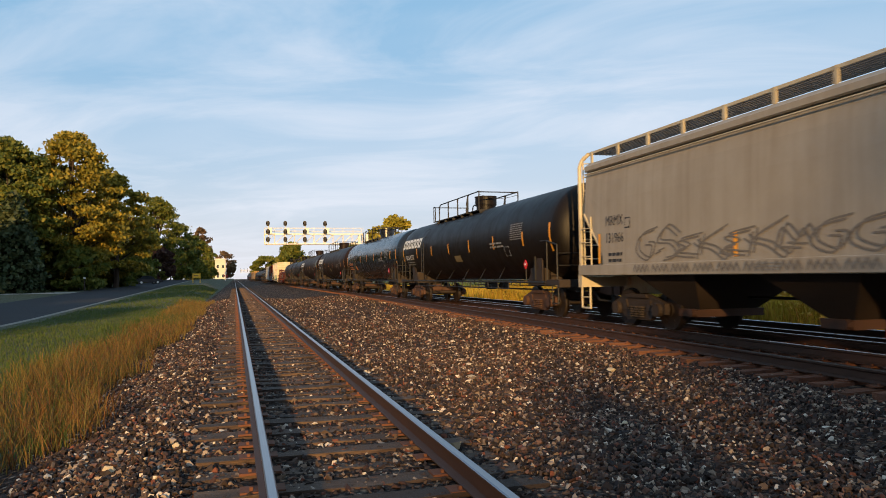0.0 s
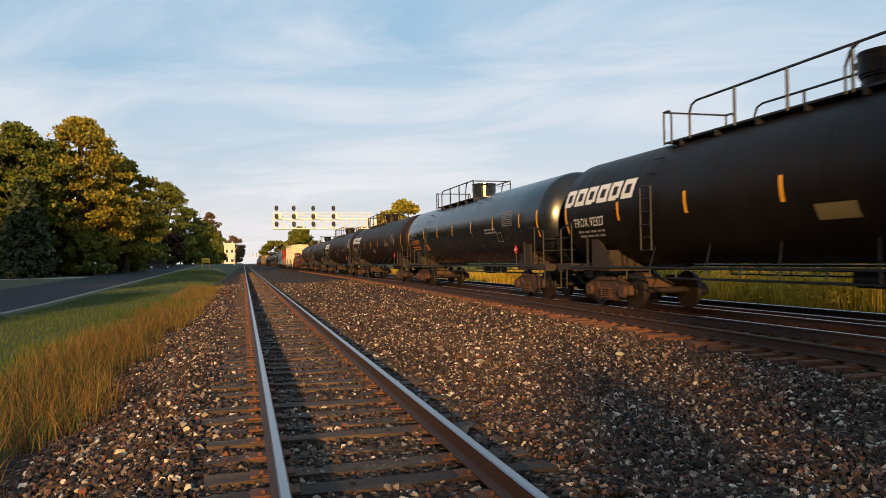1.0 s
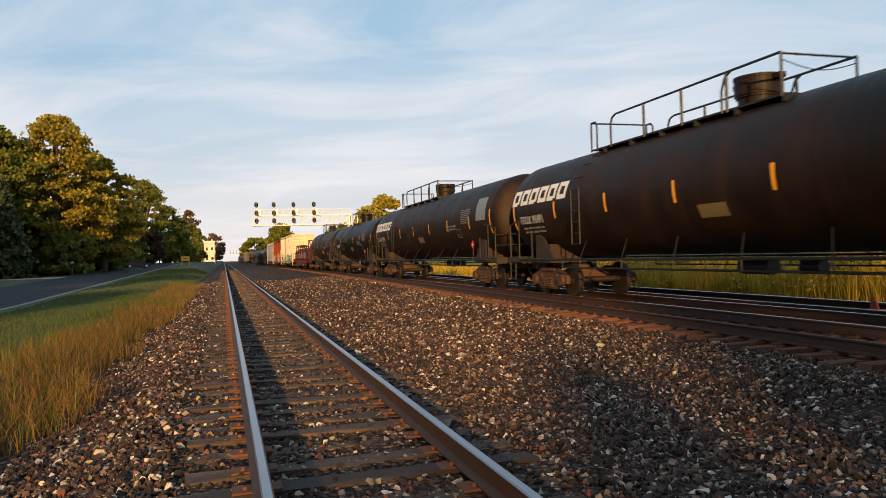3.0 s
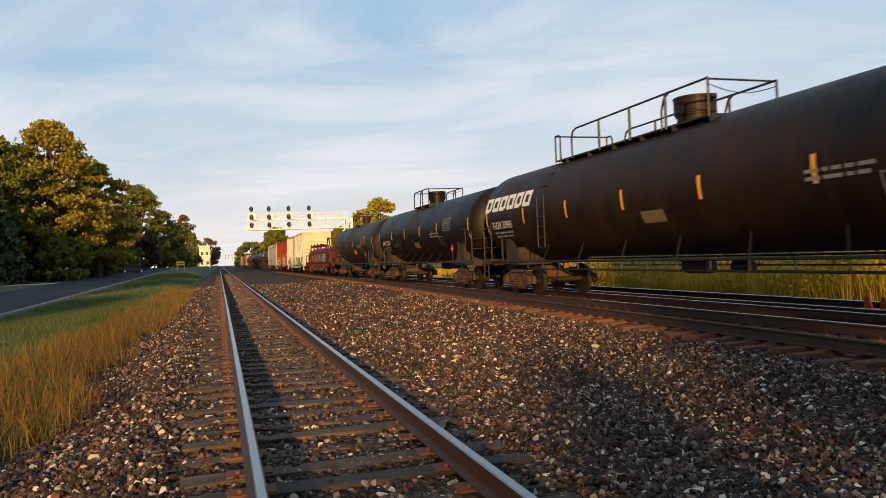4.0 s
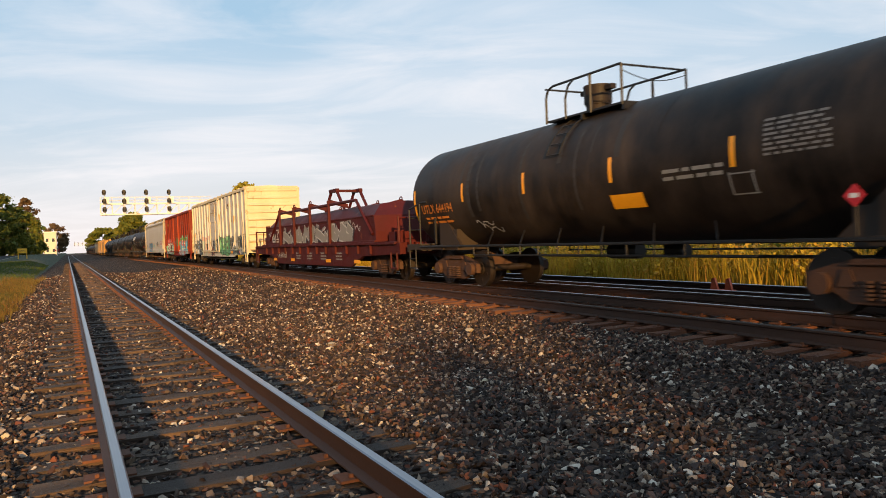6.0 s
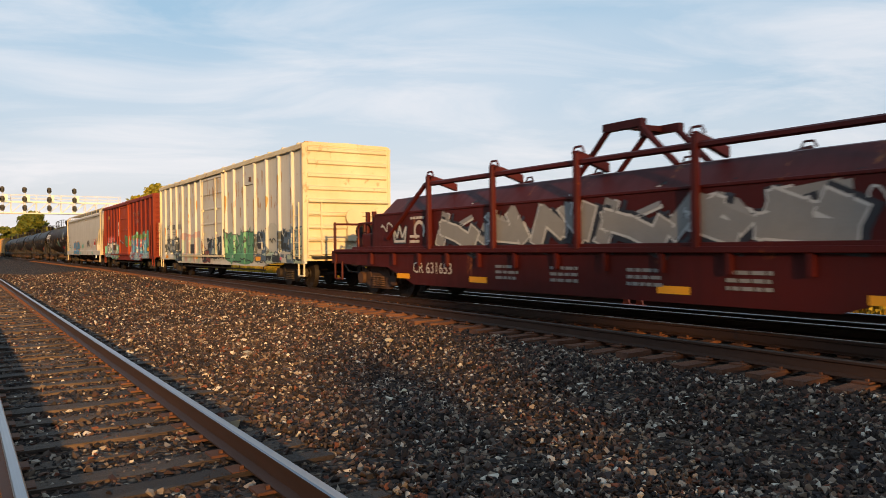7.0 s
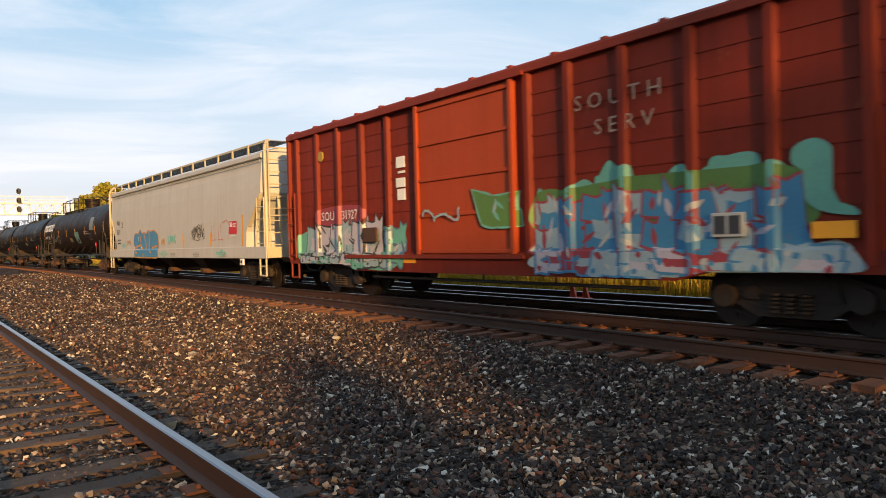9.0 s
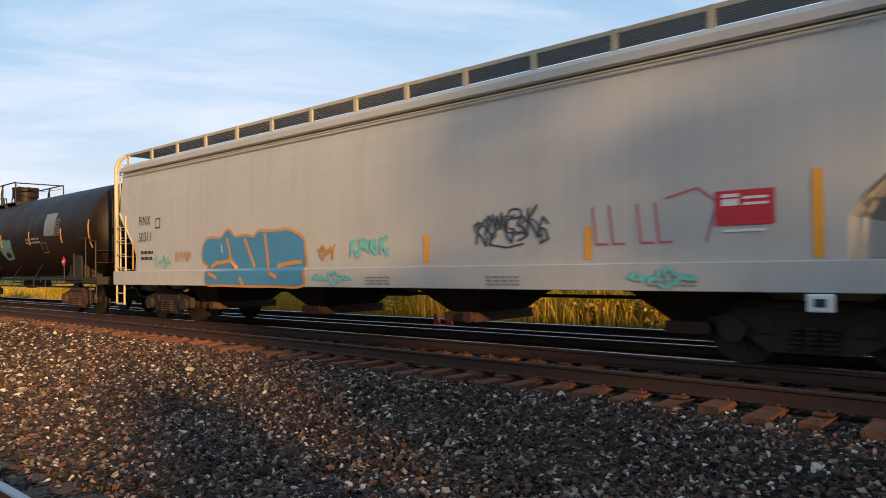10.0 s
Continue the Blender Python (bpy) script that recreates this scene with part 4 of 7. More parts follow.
def lathe(profile, zc, seg=72):
    bm = bmesh.new()
    rings = [[bm.verts.new((r * math.cos(2 * math.pi * i / seg), y, zc + r * math.sin(2 * math.pi * i / seg))) for i in range(seg)] for y, r in profile]
    for a, b in zip(rings, rings[1:]):
        for i in range(seg):
            bm.faces.new((a[i], a[(i + 1) % seg], b[(i + 1) % seg], b[i]))
    bm.faces.new(rings[0][::-1]), bm.faces.new(rings[-1])
    return bm


def ladder(parent, name, x, y, z0, z1, w, material, along="y", step=0.36):
    """Two stiles and their rungs, standing along the side (y) or the end (x)."""
    bm = bmesh.new()
    ends = [((x, y - w / 2), (x, y + w / 2)), ((x - w / 2, y), (x + w / 2, y))][along == "x"]
    for px, py in ends:
        rod(bm, (px, py, z0), (px, py, z1), 0.022)
    z = z0 + 0.08
    while z < z1:
        rod(bm, (*ends[0], z), (*ends[1], z), 0.016)
        z += step
    return part(name, bm, material, parent)


def tank_car(y0, y1, r, zc, shell, label, stripes, mark, marks_mat, logo=False, platform=(-1.5, 5.4), dome=0.1, text_y=9.4, dome_r=0.46, seed=0, shell_label="", extra=None, rusty=True, steel=BLACKIRON, long=True, mid=-0.14, notice=(0.3, -0.72), sheet_y=None):
    e, L = start("tank_car", y0, y1, label)
    h = L / 2 - 0.05
    surf = lambda z: -math.sqrt(max(0.04, r * r - (z - zc) ** 2))
    prof = [(-h, 0.02)] + [(-h + 0.55 * (1 - math.cos(a)), r * math.sin(a) ** 0.85) for a in (math.pi / 2 * k / 9 for k in range(1, 10))]
    for k in range(1, 8):
        prof.append((-h + 0.55 + (2 * h - 1.1) * k / 8, r))
    prof += [(-y, q) for y, q in prof[:10][::-1]]
    part("tank", lathe(prof, zc), shell, e, shell_label or "long cylindrical tank shell with domed ends", True)
    for k in range(-3, 4):
        yy, bm = k * (2 * h - 2.4) / 6.5, bmesh.new()
        bmesh.ops.create_cone(bm, cap_ends=False, segments=72, radius1=r + 0.004, radius2=r + 0.004, depth=0.03, matrix=pose(0, yy, zc, 90))
        part("weld_seam", bm, shell, e)
    running_gear(e, L, 2.35, rusty, False)
    for s in (-1, 1):
        yb = s * (L / 2 - 2.35)
        bm = prism(bmesh.new(), [(yb - 0.6, 1.05), (yb + 0.6, 1.05), (yb + s * 0.45 + 0.12, 1.90), (yb + s * 0.45 - 0.12, 1.90)], -1.22, -1.14)
        prism(bm, [(yb - 0.6, 1.05), (yb + 0.6, 1.05), (yb + s * 0.45 + 0.12, 1.90), (yb + s * 0.45 - 0.12, 1.90)], 1.14, 1.22)
        bx(bm, -1.2, 1.2, yb - 0.35, yb + 0.35, 0.95, 1.5)
        part("saddle", bm, TRUCK, e, "rust-stained saddle bracket under the tank")
        ye = s * (L / 2 - 0.15)
        bm = bx(bmesh.new(), -1.45, 1.45, ye - 0.07, ye + 0.07, 0.92, 1.12)
        bx(bm, -0.3, 0.3, yb, ye, 0.80, 1.12)
        bx(bm, -1.45, 1.45, ye - s * 0.75, ye, 1.10, 1.14)
        for sx in (-1.4, 1.4):
            bx(bm, sx - 0.05, sx + 0.05, min(yb, ye), max(yb, ye), 0.98, 1.10)
        part("end_platform", bm, TRUCK, e)
        for sx in (-1.42, 1.42):
            bm = bmesh.new()
            path(bm, [(sx, ye - s * 0.1, 1.1), (sx, ye - s * 0.1, 2.15), (sx, ye - s * 0.85, 2.3), (sx, ye - s * 1.25, 2.3)], 0.025)
            part("grab_rail", bm, steel, e)
            part("rail_post", rod(bmesh.new(), (sx, ye - s * 0.8, 1.1), (sx, ye - s * 0.8, 2.28), 0.022), steel, e)
            bm = path(bmesh.new(), [(sx, ye - s * 0.05, 1.0), (sx, ye - s * 0.05, 0.45), (sx, ye - s * 0.45, 0.45), (sx, ye - s * 0.45, 1.0)], 0.02)
            rod(bm, (sx, ye - s * 0.05, 0.72), (sx, ye - s * 0.45, 0.72), 0.016)
            part("sill_step", bm, steel, e)
        bm = bmesh.new()
        for zz in (1.9, 1.55):
            rod(bm, (-1.42, ye, zz), (1.42, ye, zz), 0.016)
        part("end_rail", bm, steel, e)
        bm = prism(bmesh.new(), [(ye - s * 1.74, 1.12), (ye - s * 1.70, 1.12), (ye - s * 1.70, 1.85), (ye - s * 1.74, 1.85)], -1.43, -1.38)
        part("placard_bracket", bm, steel, e)
        if s < 0:
            bm = bmesh.new()
            bx(bm, -0.012, 0.012, -0.105, 0.105, -0.105, 0.105, Matrix.Translation((-1.46, ye - s * 2.35, 1.62)) @ pose(0, 0, 0, 45))
            sign = part("placard", bm, REDSIGN, e, "red and white diamond hazard placard")
            part("placard_centre", boxed(-1.476, -1.473, ye - s * 2.35 - 0.06, ye - s * 2.35 + 0.06, 1.59, 1.65), WHITE, sign)
            part("placard_pole", rod(bmesh.new(), (-1.44, ye - s * 2.35, 1.1), (-1.44, ye - s * 2.35, 1.55), 0.018), steel, e)
    bm = disc(bmesh.new(), (0.6, L / 2 - 0.1, 1.85), (0, 1, 0), 0.28, 0.05, 20)
    part("brake_wheel", bm, steel, e)
    # walkway rods below the tank between the trucks
    bm = bmesh.new()
    ya, yb = -L / 2 + 1.0, L / 2 - 1.0
    for sx in (-1.46, 1.46):
        rod(bm, (sx, ya, 1.06), (sx, yb, 1.06), 0.03), rod(bm, (sx, ya + 3.0, 0.84), (sx, yb - 3.0, 0.84), 0.02)
        n = 13
        for i in range(n):
            yy = ya + 3.0 + (yb - ya - 6.0) * i / (n - 1)
            rod(bm, (sx, yy, 0.84), (sx, yy, 1.06), 0.018)
            if i % 2:
                rod(bm, (sx, yy, 1.06), (sx * 0.72, yy + 0.4, zc - r * 0.72), 0.018)
    part("running_rail", bm, steel, e, "thin safety rail below the tank side")
    # top platform, handrails and the valve dome
    bm = disc(bmesh.new(), (0, dome, zc + r + 0.02), (0, 0, 1), dome_r * 0.86, 0.34, 32)
    disc(bm, (0, dome, zc + r + 0.21), (0, 0, 1), dome_r * 0.94, 0.05, 32)
    disc(bm, (0, dome, zc + r + 0.39), (0, 0, 1), dome_r, 0.32, 32)
    disc(bm, (0, dome, zc + r + 0.575), (0, 0, 1), dome_r * 1.03, 0.05, 32)
    for q in (-1, 1):
        bx(bm, -0.07, 0.07, dome + q * (dome_r + 0.10) - 0.11, dome + q * (dome_r + 0.10) + 0.11, zc + r + 0.46, zc + r + 0.56)
    part("valve_dome", bm, shell, e, "round valve housing with a hinged lid")
    p0, p1 = platform
    for sx in (-0.60, 0.60):
        part("walkway_board", boxed(sx - 0.22, sx + 0.22, p0, p1, zc + r - 0.115, zc + r - 0.075), steel, e)
    k = p0
    while k < p1:
        part("crossbar", boxed(-0.84, 0.84, k, k + 0.06, zc + r - 0.23, zc + r - 0.116), steel, e)
        k += 1.25
    zb, zt = zc + r - 0.14, zc + r + 0.64
    ends = (p1 - 1.0, p0 + 0.05) if long else (p1 - 0.02, p0 + 0.05)
    for sx in (-0.84, 0.84):
        a0, a1 = ends
        bm = path(bmesh.new(), [(sx, a0, zb), (sx, a0, zt - 0.22), (sx, a0 - 0.08, zt - 0.06), (sx, a0 - 0.26, zt), (sx, a1, zt), (sx, a1, zb)], 0.026)
        rail_ob = part("handrail", bm, steel, e, "pipe handrail along the top platform")
        k = a0 - 1.5
        while k > a1 + 0.9:
            part("rail_post", rod(bmesh.new(), (sx, k, zb), (sx, k, zt), 0.03), steel, rail_ob)
            k -= 1.45
        if long:
            bm = path(bmesh.new(), [(sx, p1, zb), (sx, p1, zt - 0.02), (sx, p1 - 0.22, zt - 0.02), (sx, p1 - 0.30, zt - 0.12), (sx, p1 - 0.30, zb)], 0.024)
            part("end_hoop", bm, steel, e)
        bm = path(bmesh.new(), [(sx, dome + 0.05, zb), (sx, dome + 0.05, zt - 0.34), (sx, dome - 0.06, zt - 0.10), (sx, dome - 0.24, zt)], 0.024)
        part("gate_hoop", bm, steel, e)
    for yy in (p1, ends[1]):
        part("cross_rail", rod(bmesh.new(), (-0.84, yy, zt - 0.02), (0.84, yy, zt - 0.02), 0.022), steel, e)
    bm = path(bmesh.new(), [(-0.84 + 1.68 * i / 10, ends[1], zt - 0.12 - 0.16 * math.sin(math.pi * i / 10)) for i in range(11)], 0.010, 5)
    part("gate_chain", bm, steel, e)
    # the ladder up the shell beside the car's mark
    bm = bmesh.new()
    yl = p1 - 0.45 if long else p1 - 1.15
    face = (lambda z: -r - 0.06) if long else (lambda z: surf(z) - 0.06)
    levels = [zc - 1.12 + 0.29 * i for i in range(6)] if long else [zc + r * q for q in (0.34, 0.5, 0.65, 0.78, 0.89)]
    for yy in (yl, yl + 0.44):
        path(bm, [(face(z), yy, z) for z in levels], 0.018)
    side_ladder = part("side_ladder", bm, steel, e)
    for zz in levels:
        part("rung", rod(bmesh.new(), (face(zz), yl, zz), (face(zz), yl + 0.44, zz), 0.014), steel, side_ladder)
    for g in (26, 42, 58) if long else ():
        zz = zc + r * math.sin(math.radians(g))
        part("shell_step", rod(bmesh.new(), (surf(zz) - 0.06, yl - 0.02, zz), (surf(zz) - 0.06, yl + 0.42, zz), 0.016), steel, e)
    # marks
    for y in stripes:
        stripe(e, surf, y, zc + mid - 0.23, zc + mid + 0.23)
    for s in (-1, 1):
        stripe(e, surf, s * (h - 0.62), zc - 0.60, zc + 0.24, 0.11)
    if logo:
        # six slanted white blocks, each pierced by a slot
        bm, top, foot, tilt = bmesh.new(), zc + 0.60, zc + 0.14, 0.24
        for i in range(6):
            a = text_y + 0.45 - i * 0.63
            decal(bm, surf, a, a - 0.15, foot, top, 0.010, tilt)
            decal(bm, surf, a - 0.39, a - 0.54, foot + (0.0 if i % 2 else 0.05), top, 0.010, tilt)
            decal(bm, surf, a - 0.15 - tilt * 0.34, a - 0.39 - tilt * 0.34, top - 0.12, top, 0.010, tilt, 1)
            decal(bm, surf, a - 0.15, a - 0.39, foot, foot + 0.12, 0.010, tilt, 1)
        part("emblem_band", bm, WHITE, e, "row of slanted white block shapes")
    lettering(e, mark, text_y - 0.1, zc - 0.44, 0.24, marks_mat, surf, "car_number", 0.9)
    bars(e, surf, text_y - 0.2, zc - 0.60, 1.5, 2, 0.115, marks_mat if marks_mat is not WHITE else GREYTXT, seed)
    yd = -(h - 2.8)
    bars(e, surf, yd + 1.0, zc + 0.36, 1.05, 8, 0.07, plain("dull_stencil_paint", (0.17, 0.165, 0.16), 0.6, 0, 0.3, 6), seed + 1, "data_panel")
    bars(e, surf, yd + 3.0, zc - 0.2, 1.3, 2, 0.12, GREYTXT, seed + 2)
    bm = bmesh.new()
    if notice:
        decal(bm, surf, notice[0], notice[0] - 0.85, zc + notice[1], zc + notice[1] + 0.26)
        part("yellow_notice", bm, YELLOW if seed == 60 else plain("dull_ochre_notice", (0.16, 0.12, 0.05), 0.6, 0, 0.3, 6), e)
    bm = bmesh.new()
    for q in (0.0, 0.42):
        decal(bm, surf, yd + 1.63 - q, yd + 1.66 - q, zc - 0.65, zc - 0.3)
    for q in (0.0, 0.31):
        decal(bm, surf, yd + 1.18, yd + 1.66, zc - 0.65 + q, zc - 0.63 + q, 0.011, 0, 1)
    part("notice_frame", bm, GREYTXT, e)
    if sheet_y:
        bm = bmesh.new()
        decal(bm, surf, sheet_y, sheet_y - 0.5, zc - 0.78, zc - 0.48)
        part("orange_notice", bm, AMBERTXT, e)
        bm = bmesh.new()
        decal(bm, surf, sheet_y, sheet_y - 0.26, zc - 0.36, zc - 0.06)
        part("stencil_square", bm, AMBERTXT, e)
        bm = bmesh.new()
        decal(bm, surf, sheet_y - 0.03, sheet_y - 0.23, zc - 0.33, zc - 0.09, 0.014)
        part("stencil_square_centre", bm, shell, e)
    if extra:
        extra(e, surf, zc, r)
    return e


def hopper_surf(z):
    return float(-np.interp(z, [0.9, 1.3, 2.2, 3.2, 3.8, 4.05], [1.56, 1.56, 1.55, 1.52, 1.47, 1.42]))


def hopper_car(y0, y1, body, label, mark, number, marks_mat, trim, extra=None, group="freight cars", sill=(0.93, 1.29)):
    """A covered hopper: curved sides, sloped ends, four discharge bays, a roof walkway."""
    e, L = start("hopper_car", y0, y1, label, group)
    hh = L / 2
    bm, rings = bmesh.new(), []
    for y, zb in ((-hh + 0.50, 2.90), (-hh + 0.60, 2.75), (-hh + 1.45, 2.0), (-hh + 1.60, 1.76), (-hh + 1.64, 1.25), (-hh / 3, 1.25), (hh / 3, 1.25), (hh - 1.32, 1.25), (hh - 1.28, 1.72), (hh - 1.15, 1.92), (hh - 0.40, 2.72), (hh - 0.34, 2.85)):
        pts = []
        for k in range(7):
            z = zb + (4.02 - zb) * k / 6
            pts.append((hopper_surf(z), z))
        pts += [(-1.36, 4.14), (-0.8, 4.26), (0.0, 4.32)]
        ring = pts + [(-x, z) for x, z in pts[:-1][::-1]]
        rings.append([bm.verts.new((x, y, z)) for x, z in ring])
    n = len(rings[0])
    for a, b in zip(rings, rings[1:]):
        for i in range(n):
            bm.faces.new((a[i], a[(i + 1) % n], b[(i + 1) % n], b[i]))
    bm.faces.new(rings[0][::-1]), bm.faces.new(rings[-1])
    part("body", bm, body, e, "smooth curved hopper body")
    running_gear(e, L, 2.1, False, False)
    for s in (-1, 1):
        part("side_sill", boxed(s * 1.50, s * 1.60, -hh + 0.05, hh - 0.05, sill[0], sill[1], 0.012), body, e)
        part("roof_edge", prism(bmesh.new(), [(s * 1.50, 3.92), (s * 1.54, 3.95), (s * 1.54, 4.06), (s * 1.40, 4.16), (s * 1.36, 4.12)], -hh + 0.40, hh - 0.40, "y"), body, e)
        bm = bmesh.new()
        rod(bm, (s * 1.545, -hh + 0.45, 3.86), (s * 1.545, hh - 0.45, 3.86), 0.018)
        part("bead", bm, trim, e)
    # discharge bays
    for c in (-hh * 0.62, -hh * 0.207, hh * 0.207, hh * 0.62):
        bm = bmesh.new()
        top = [bm.verts.new((sx * 1.45, c + sy * 1.12, 1.27)) for sx, sy in ((-1, -1), (1, -1), (1, 1), (-1, 1))]
        low = [bm.verts.new((sx * 0.72, c + sy * 0.26, 0.48)) for sx, sy in ((-1, -1), (1, -1), (1, 1), (-1, 1))]
        for i in range(4):
            bm.faces.new((top[i], top[(i + 1) % 4], low[(i + 1) % 4], low[i]))
        bm.faces.new(low), bm.faces.new(top[::-1])
        bay = part("discharge_bay", bm, TRUCK, e, "grimy sloped discharge hopper under the body")
        bm = bx(bmesh.new(), -0.85, 0.85, c - 0.34, c + 0.34, 0.34, 0.50)
        disc(bm, (-0.9, c - 0.25, 0.43), (1, 0, 0), 0.09, 0.12, 10)
        part("gate", bm, TRUCK_RUSTY, bay)
    # ends
    for s in (-1, 1):
        ye = s * (hh - 0.1)
        bm = bx(bmesh.new(), -1.58, 1.58, ye - 0.1, ye + 0.1, 0.95, 1.27)
        bx(bm, -1.5, 1.5, min(ye, s * (hh - 1.7)), max(ye, s * (hh - 1.7)), 1.215, 1.245)
        bx(bm, -0.3, 0.3, min(ye, s * (hh - 3.4)), max(ye, s * (hh - 3.4)), 0.78, 1.2)
        part("end_sill", bm, trim, e)
        for sx in (-1.53, 1.53):
            bm = bmesh.new()
            path(bm, [(sx, ye, 1.2), (sx, ye, 4.1), (sx * 0.97, ye - s * 0.05, 4.28), (sx * 0.88, ye - s * 0.2, 4.44)], 0.055, 8)
            part("corner_post", bm, trim, e)
        ladder(e, "ladder", -1.57, ye - s * 0.36, 1.3, 2.75, 0.55, trim)
        ladder(e, "end_ladder", -0.95, ye, 1.25, 4.4, 0.95, trim, "x")
        bm = bmesh.new()
        path(bm, [(-1.55, ye - s * 0.05, 0.98), (-1.55, ye - s * 0.05, 0.42), (-1.55, ye - s * 0.5, 0.42), (-1.55, ye - s * 0.5, 0.98)], 0.028)
        rod(bm, (-1.55, ye - s * 0.05, 0.70), (-1.55, ye - s * 0.5, 0.70), 0.02)
        part("sill_step", bm, trim, e)
        bm = bmesh.new()
        for sx in (-1.0, 0.0, 1.0):
            rod(bm, (sx, ye - s * 0.05, 1.25), (sx, s * (hh - 0.42), 2.80), 0.05)
        rod(bm, (-1.4, ye, 2.2), (1.4, ye, 2.2), 0.02)
        part("end_brace", bm, trim, e)
        d = 0.25 if s < 0 else 0.0
        bm = prism(bmesh.new(), [(s * (hh - 0.34 - d * 0.7), 2.86), (s * (hh - 0.40 - d * 0.8), 2.72), (s * (hh - 1.15 - d), 1.93), (s * (hh - 1.11 - d), 2.01)], -1.57, -1.46)
        part("slope_edge", bm, trim, e)
    part("brake_wheel", disc(bmesh.new(), (-0.3, hh - 0.02, 2.0), (0, 1, 0), 0.28, 0.05, 20), BLACKIRON, e)
    # roof walkway
    bm = bmesh.new()
    for sx in (-1, 1):
        for x in (1.32, 1.22, 1.12, 1.02, 0.92, 0.82, 0.73, 0.64):
            bx(bm, sx * x - 0.008, sx * x + 0.008, -hh + 0.25, hh - 0.25, 4.42, 4.45)
        y = -hh + 0.25
        while y < hh - 0.25:
            bx(bm, min(sx * 1.32, sx * 0.64), max(sx * 1.32, sx * 0.64), y, y + 0.012, 4.425, 4.445)
            y += 0.075
    part("roof_walkway", bm, plain("galvanised_grating", (0.16, 0.155, 0.15), 0.6, 0.3, 0.3, 6), e, "dark open grating walkway along the roof")
    bm = bmesh.new()
    for sx in (-1, 1):
        bx(bm, sx * 1.34 - 0.012, sx * 1.34 + 0.012, -hh + 0.2, hh - 0.2, 4.41, 4.47)
        for i in range(15):
            y = -hh + 0.45 + (L - 0.9) * i / 14
            bx(bm, sx * 1.345 - 0.02, sx * 1.345 + 0.02, y - 0.045, y + 0.045, 4.08, 4.47)
    part("walkway_frame", bm, trim, e)
    for i in range(6):
        bm = bmesh.new()
        bx(bm, -0.45, 0.45, -hh + 1.5 + i * (L - 3) / 6, -hh + 1.5 + (i + 0.92) * (L - 3) / 6, 4.30, 4.44)
        part("hatch_cover", bm, body, e)
    # marks
    lettering(e, mark, hh - 1.45, 2.46, 0.24, marks_mat, hopper_surf, "car_mark", 0.85)
    lettering(e, number, hh - 1.45, 2.04, 0.24, marks_mat, hopper_surf, "car_number", 0.85)
    bars(e, hopper_surf, hh - 1.6, 1.72, 0.65, 2, 0.15, marks_mat, 5)
    for y, z0, z1 in ((hh - 1.15, 1.32, 2.05), (hh * 0.36, 1.35, 1.8), (-hh * 0.2, 1.35, 1.8), (-hh * 0.51, 1.35, 1.8), (-hh * 0.805, 1.32, 2.3)):
        stripe(e, hopper_surf, y, z0 + sill[1] - 1.29, z1 + sill[1] - 1.29, 0.11)
    low = lambda z: -1.602
    for y in (hh * 0.3, -hh * 0.05, -hh * 0.33, -hh * 0.6):
        bars(e, low, y, sill[0] + 0.17, 0.62, 3, 0.055, GREYTXT, int(y * 10) + 50)
    bm = bmesh.new()
    decal(bm, hopper_surf, hh - 2.35, hh - 2.6, 2.35, 2.6, 0.010, 0, 1)
    part("stencil_box", bm, marks_mat, e)
    bm = bmesh.new()
    decal(bm, hopper_surf, hh - 2.375, hh - 2.575, 2.38, 2.57, 0.014, 0, 1)
    part("stencil_box_centre", bm, body, e)
    if extra:
        extra(e, hopper_surf)
    return e


def scrawl(parent, surf, points, width, material, name="spray_tag", off=0.013):
    """A sprayed line of even width through these points of the side."""
    bm = bmesh.new()
    for (a, b), (c, d) in zip(points, points[1:]):
        run = Vector((c - a, d - b))
        if run.length < 1e-4:
            continue
        nrm = Vector((-run.y, run.x)).normalized() * width / 2
        ext = run.normalized() * width * 0.35
        q = [(a - ext.x + nrm.x, b - ext.y + nrm.y), (a - ext.x - nrm.x, b - ext.y - nrm.y), (c + ext.x - nrm.x, d + ext.y - nrm.y), (c + ext.x + nrm.x, d + ext.y + nrm.y)]
        bm.faces.new([bm.verts.new((surf(z) - off, y, z)) for y, z in q])
        off += 0.00006
    ob = part(name, bm, material, parent)
    ob["kind"] = "stuff"
    return ob


def blob(parent, surf, y, z, w, h, material, seed, off=0.012, name="spray_fill"):
    """A bulging rounded letter body of a spray piece."""
    r = random.Random(seed)
    ph = [r.uniform(0, 6.3) for _ in range(3)]
    bm = bmesh.new()
    ring = []
    for i in range(36):
        a = 2 * math.pi * i / 36
        c, s_ = math.cos(a), math.sin(a)
        k = 1 + 0.10 * math.sin(2 * a + ph[0]) + 0.08 * math.sin(3 * a + ph[1]) + 0.05 * math.sin(5 * a + ph[2])
        u = math.copysign(abs(c) ** 0.6, c) * w / 2 * k
        v = math.copysign(abs(s_) ** 0.6, s_) * h / 2 * k
        ring.append((y + u, z + v))
    mid = bm.verts.new((surf(z) - off, y, z))
    vs = [bm.verts.new((surf(b) - off, a, b)) for a, b in ring]
    for i in range(36):
        bm.faces.new((mid, vs[i], vs[(i + 1) % 36]))
    return part(name, bm, material, parent)


def squiggle(y, z, w, h, seed, n=26):
    """A looping run of handwriting."""
    r = random.Random(seed)
    pts = []
    for i in range(n * 4):
        t = i / (n * 4 - 1)
        pts.append((y - w * t + 0.06 * w * math.sin(t * n * 1.9 + seed), z + h / 2 * math.sin(t * n * 1.25) * (0.55 + 0.45 * math.sin(t * 9 + seed)) + 0.06 * r.uniform(-h, h)))
    return pts


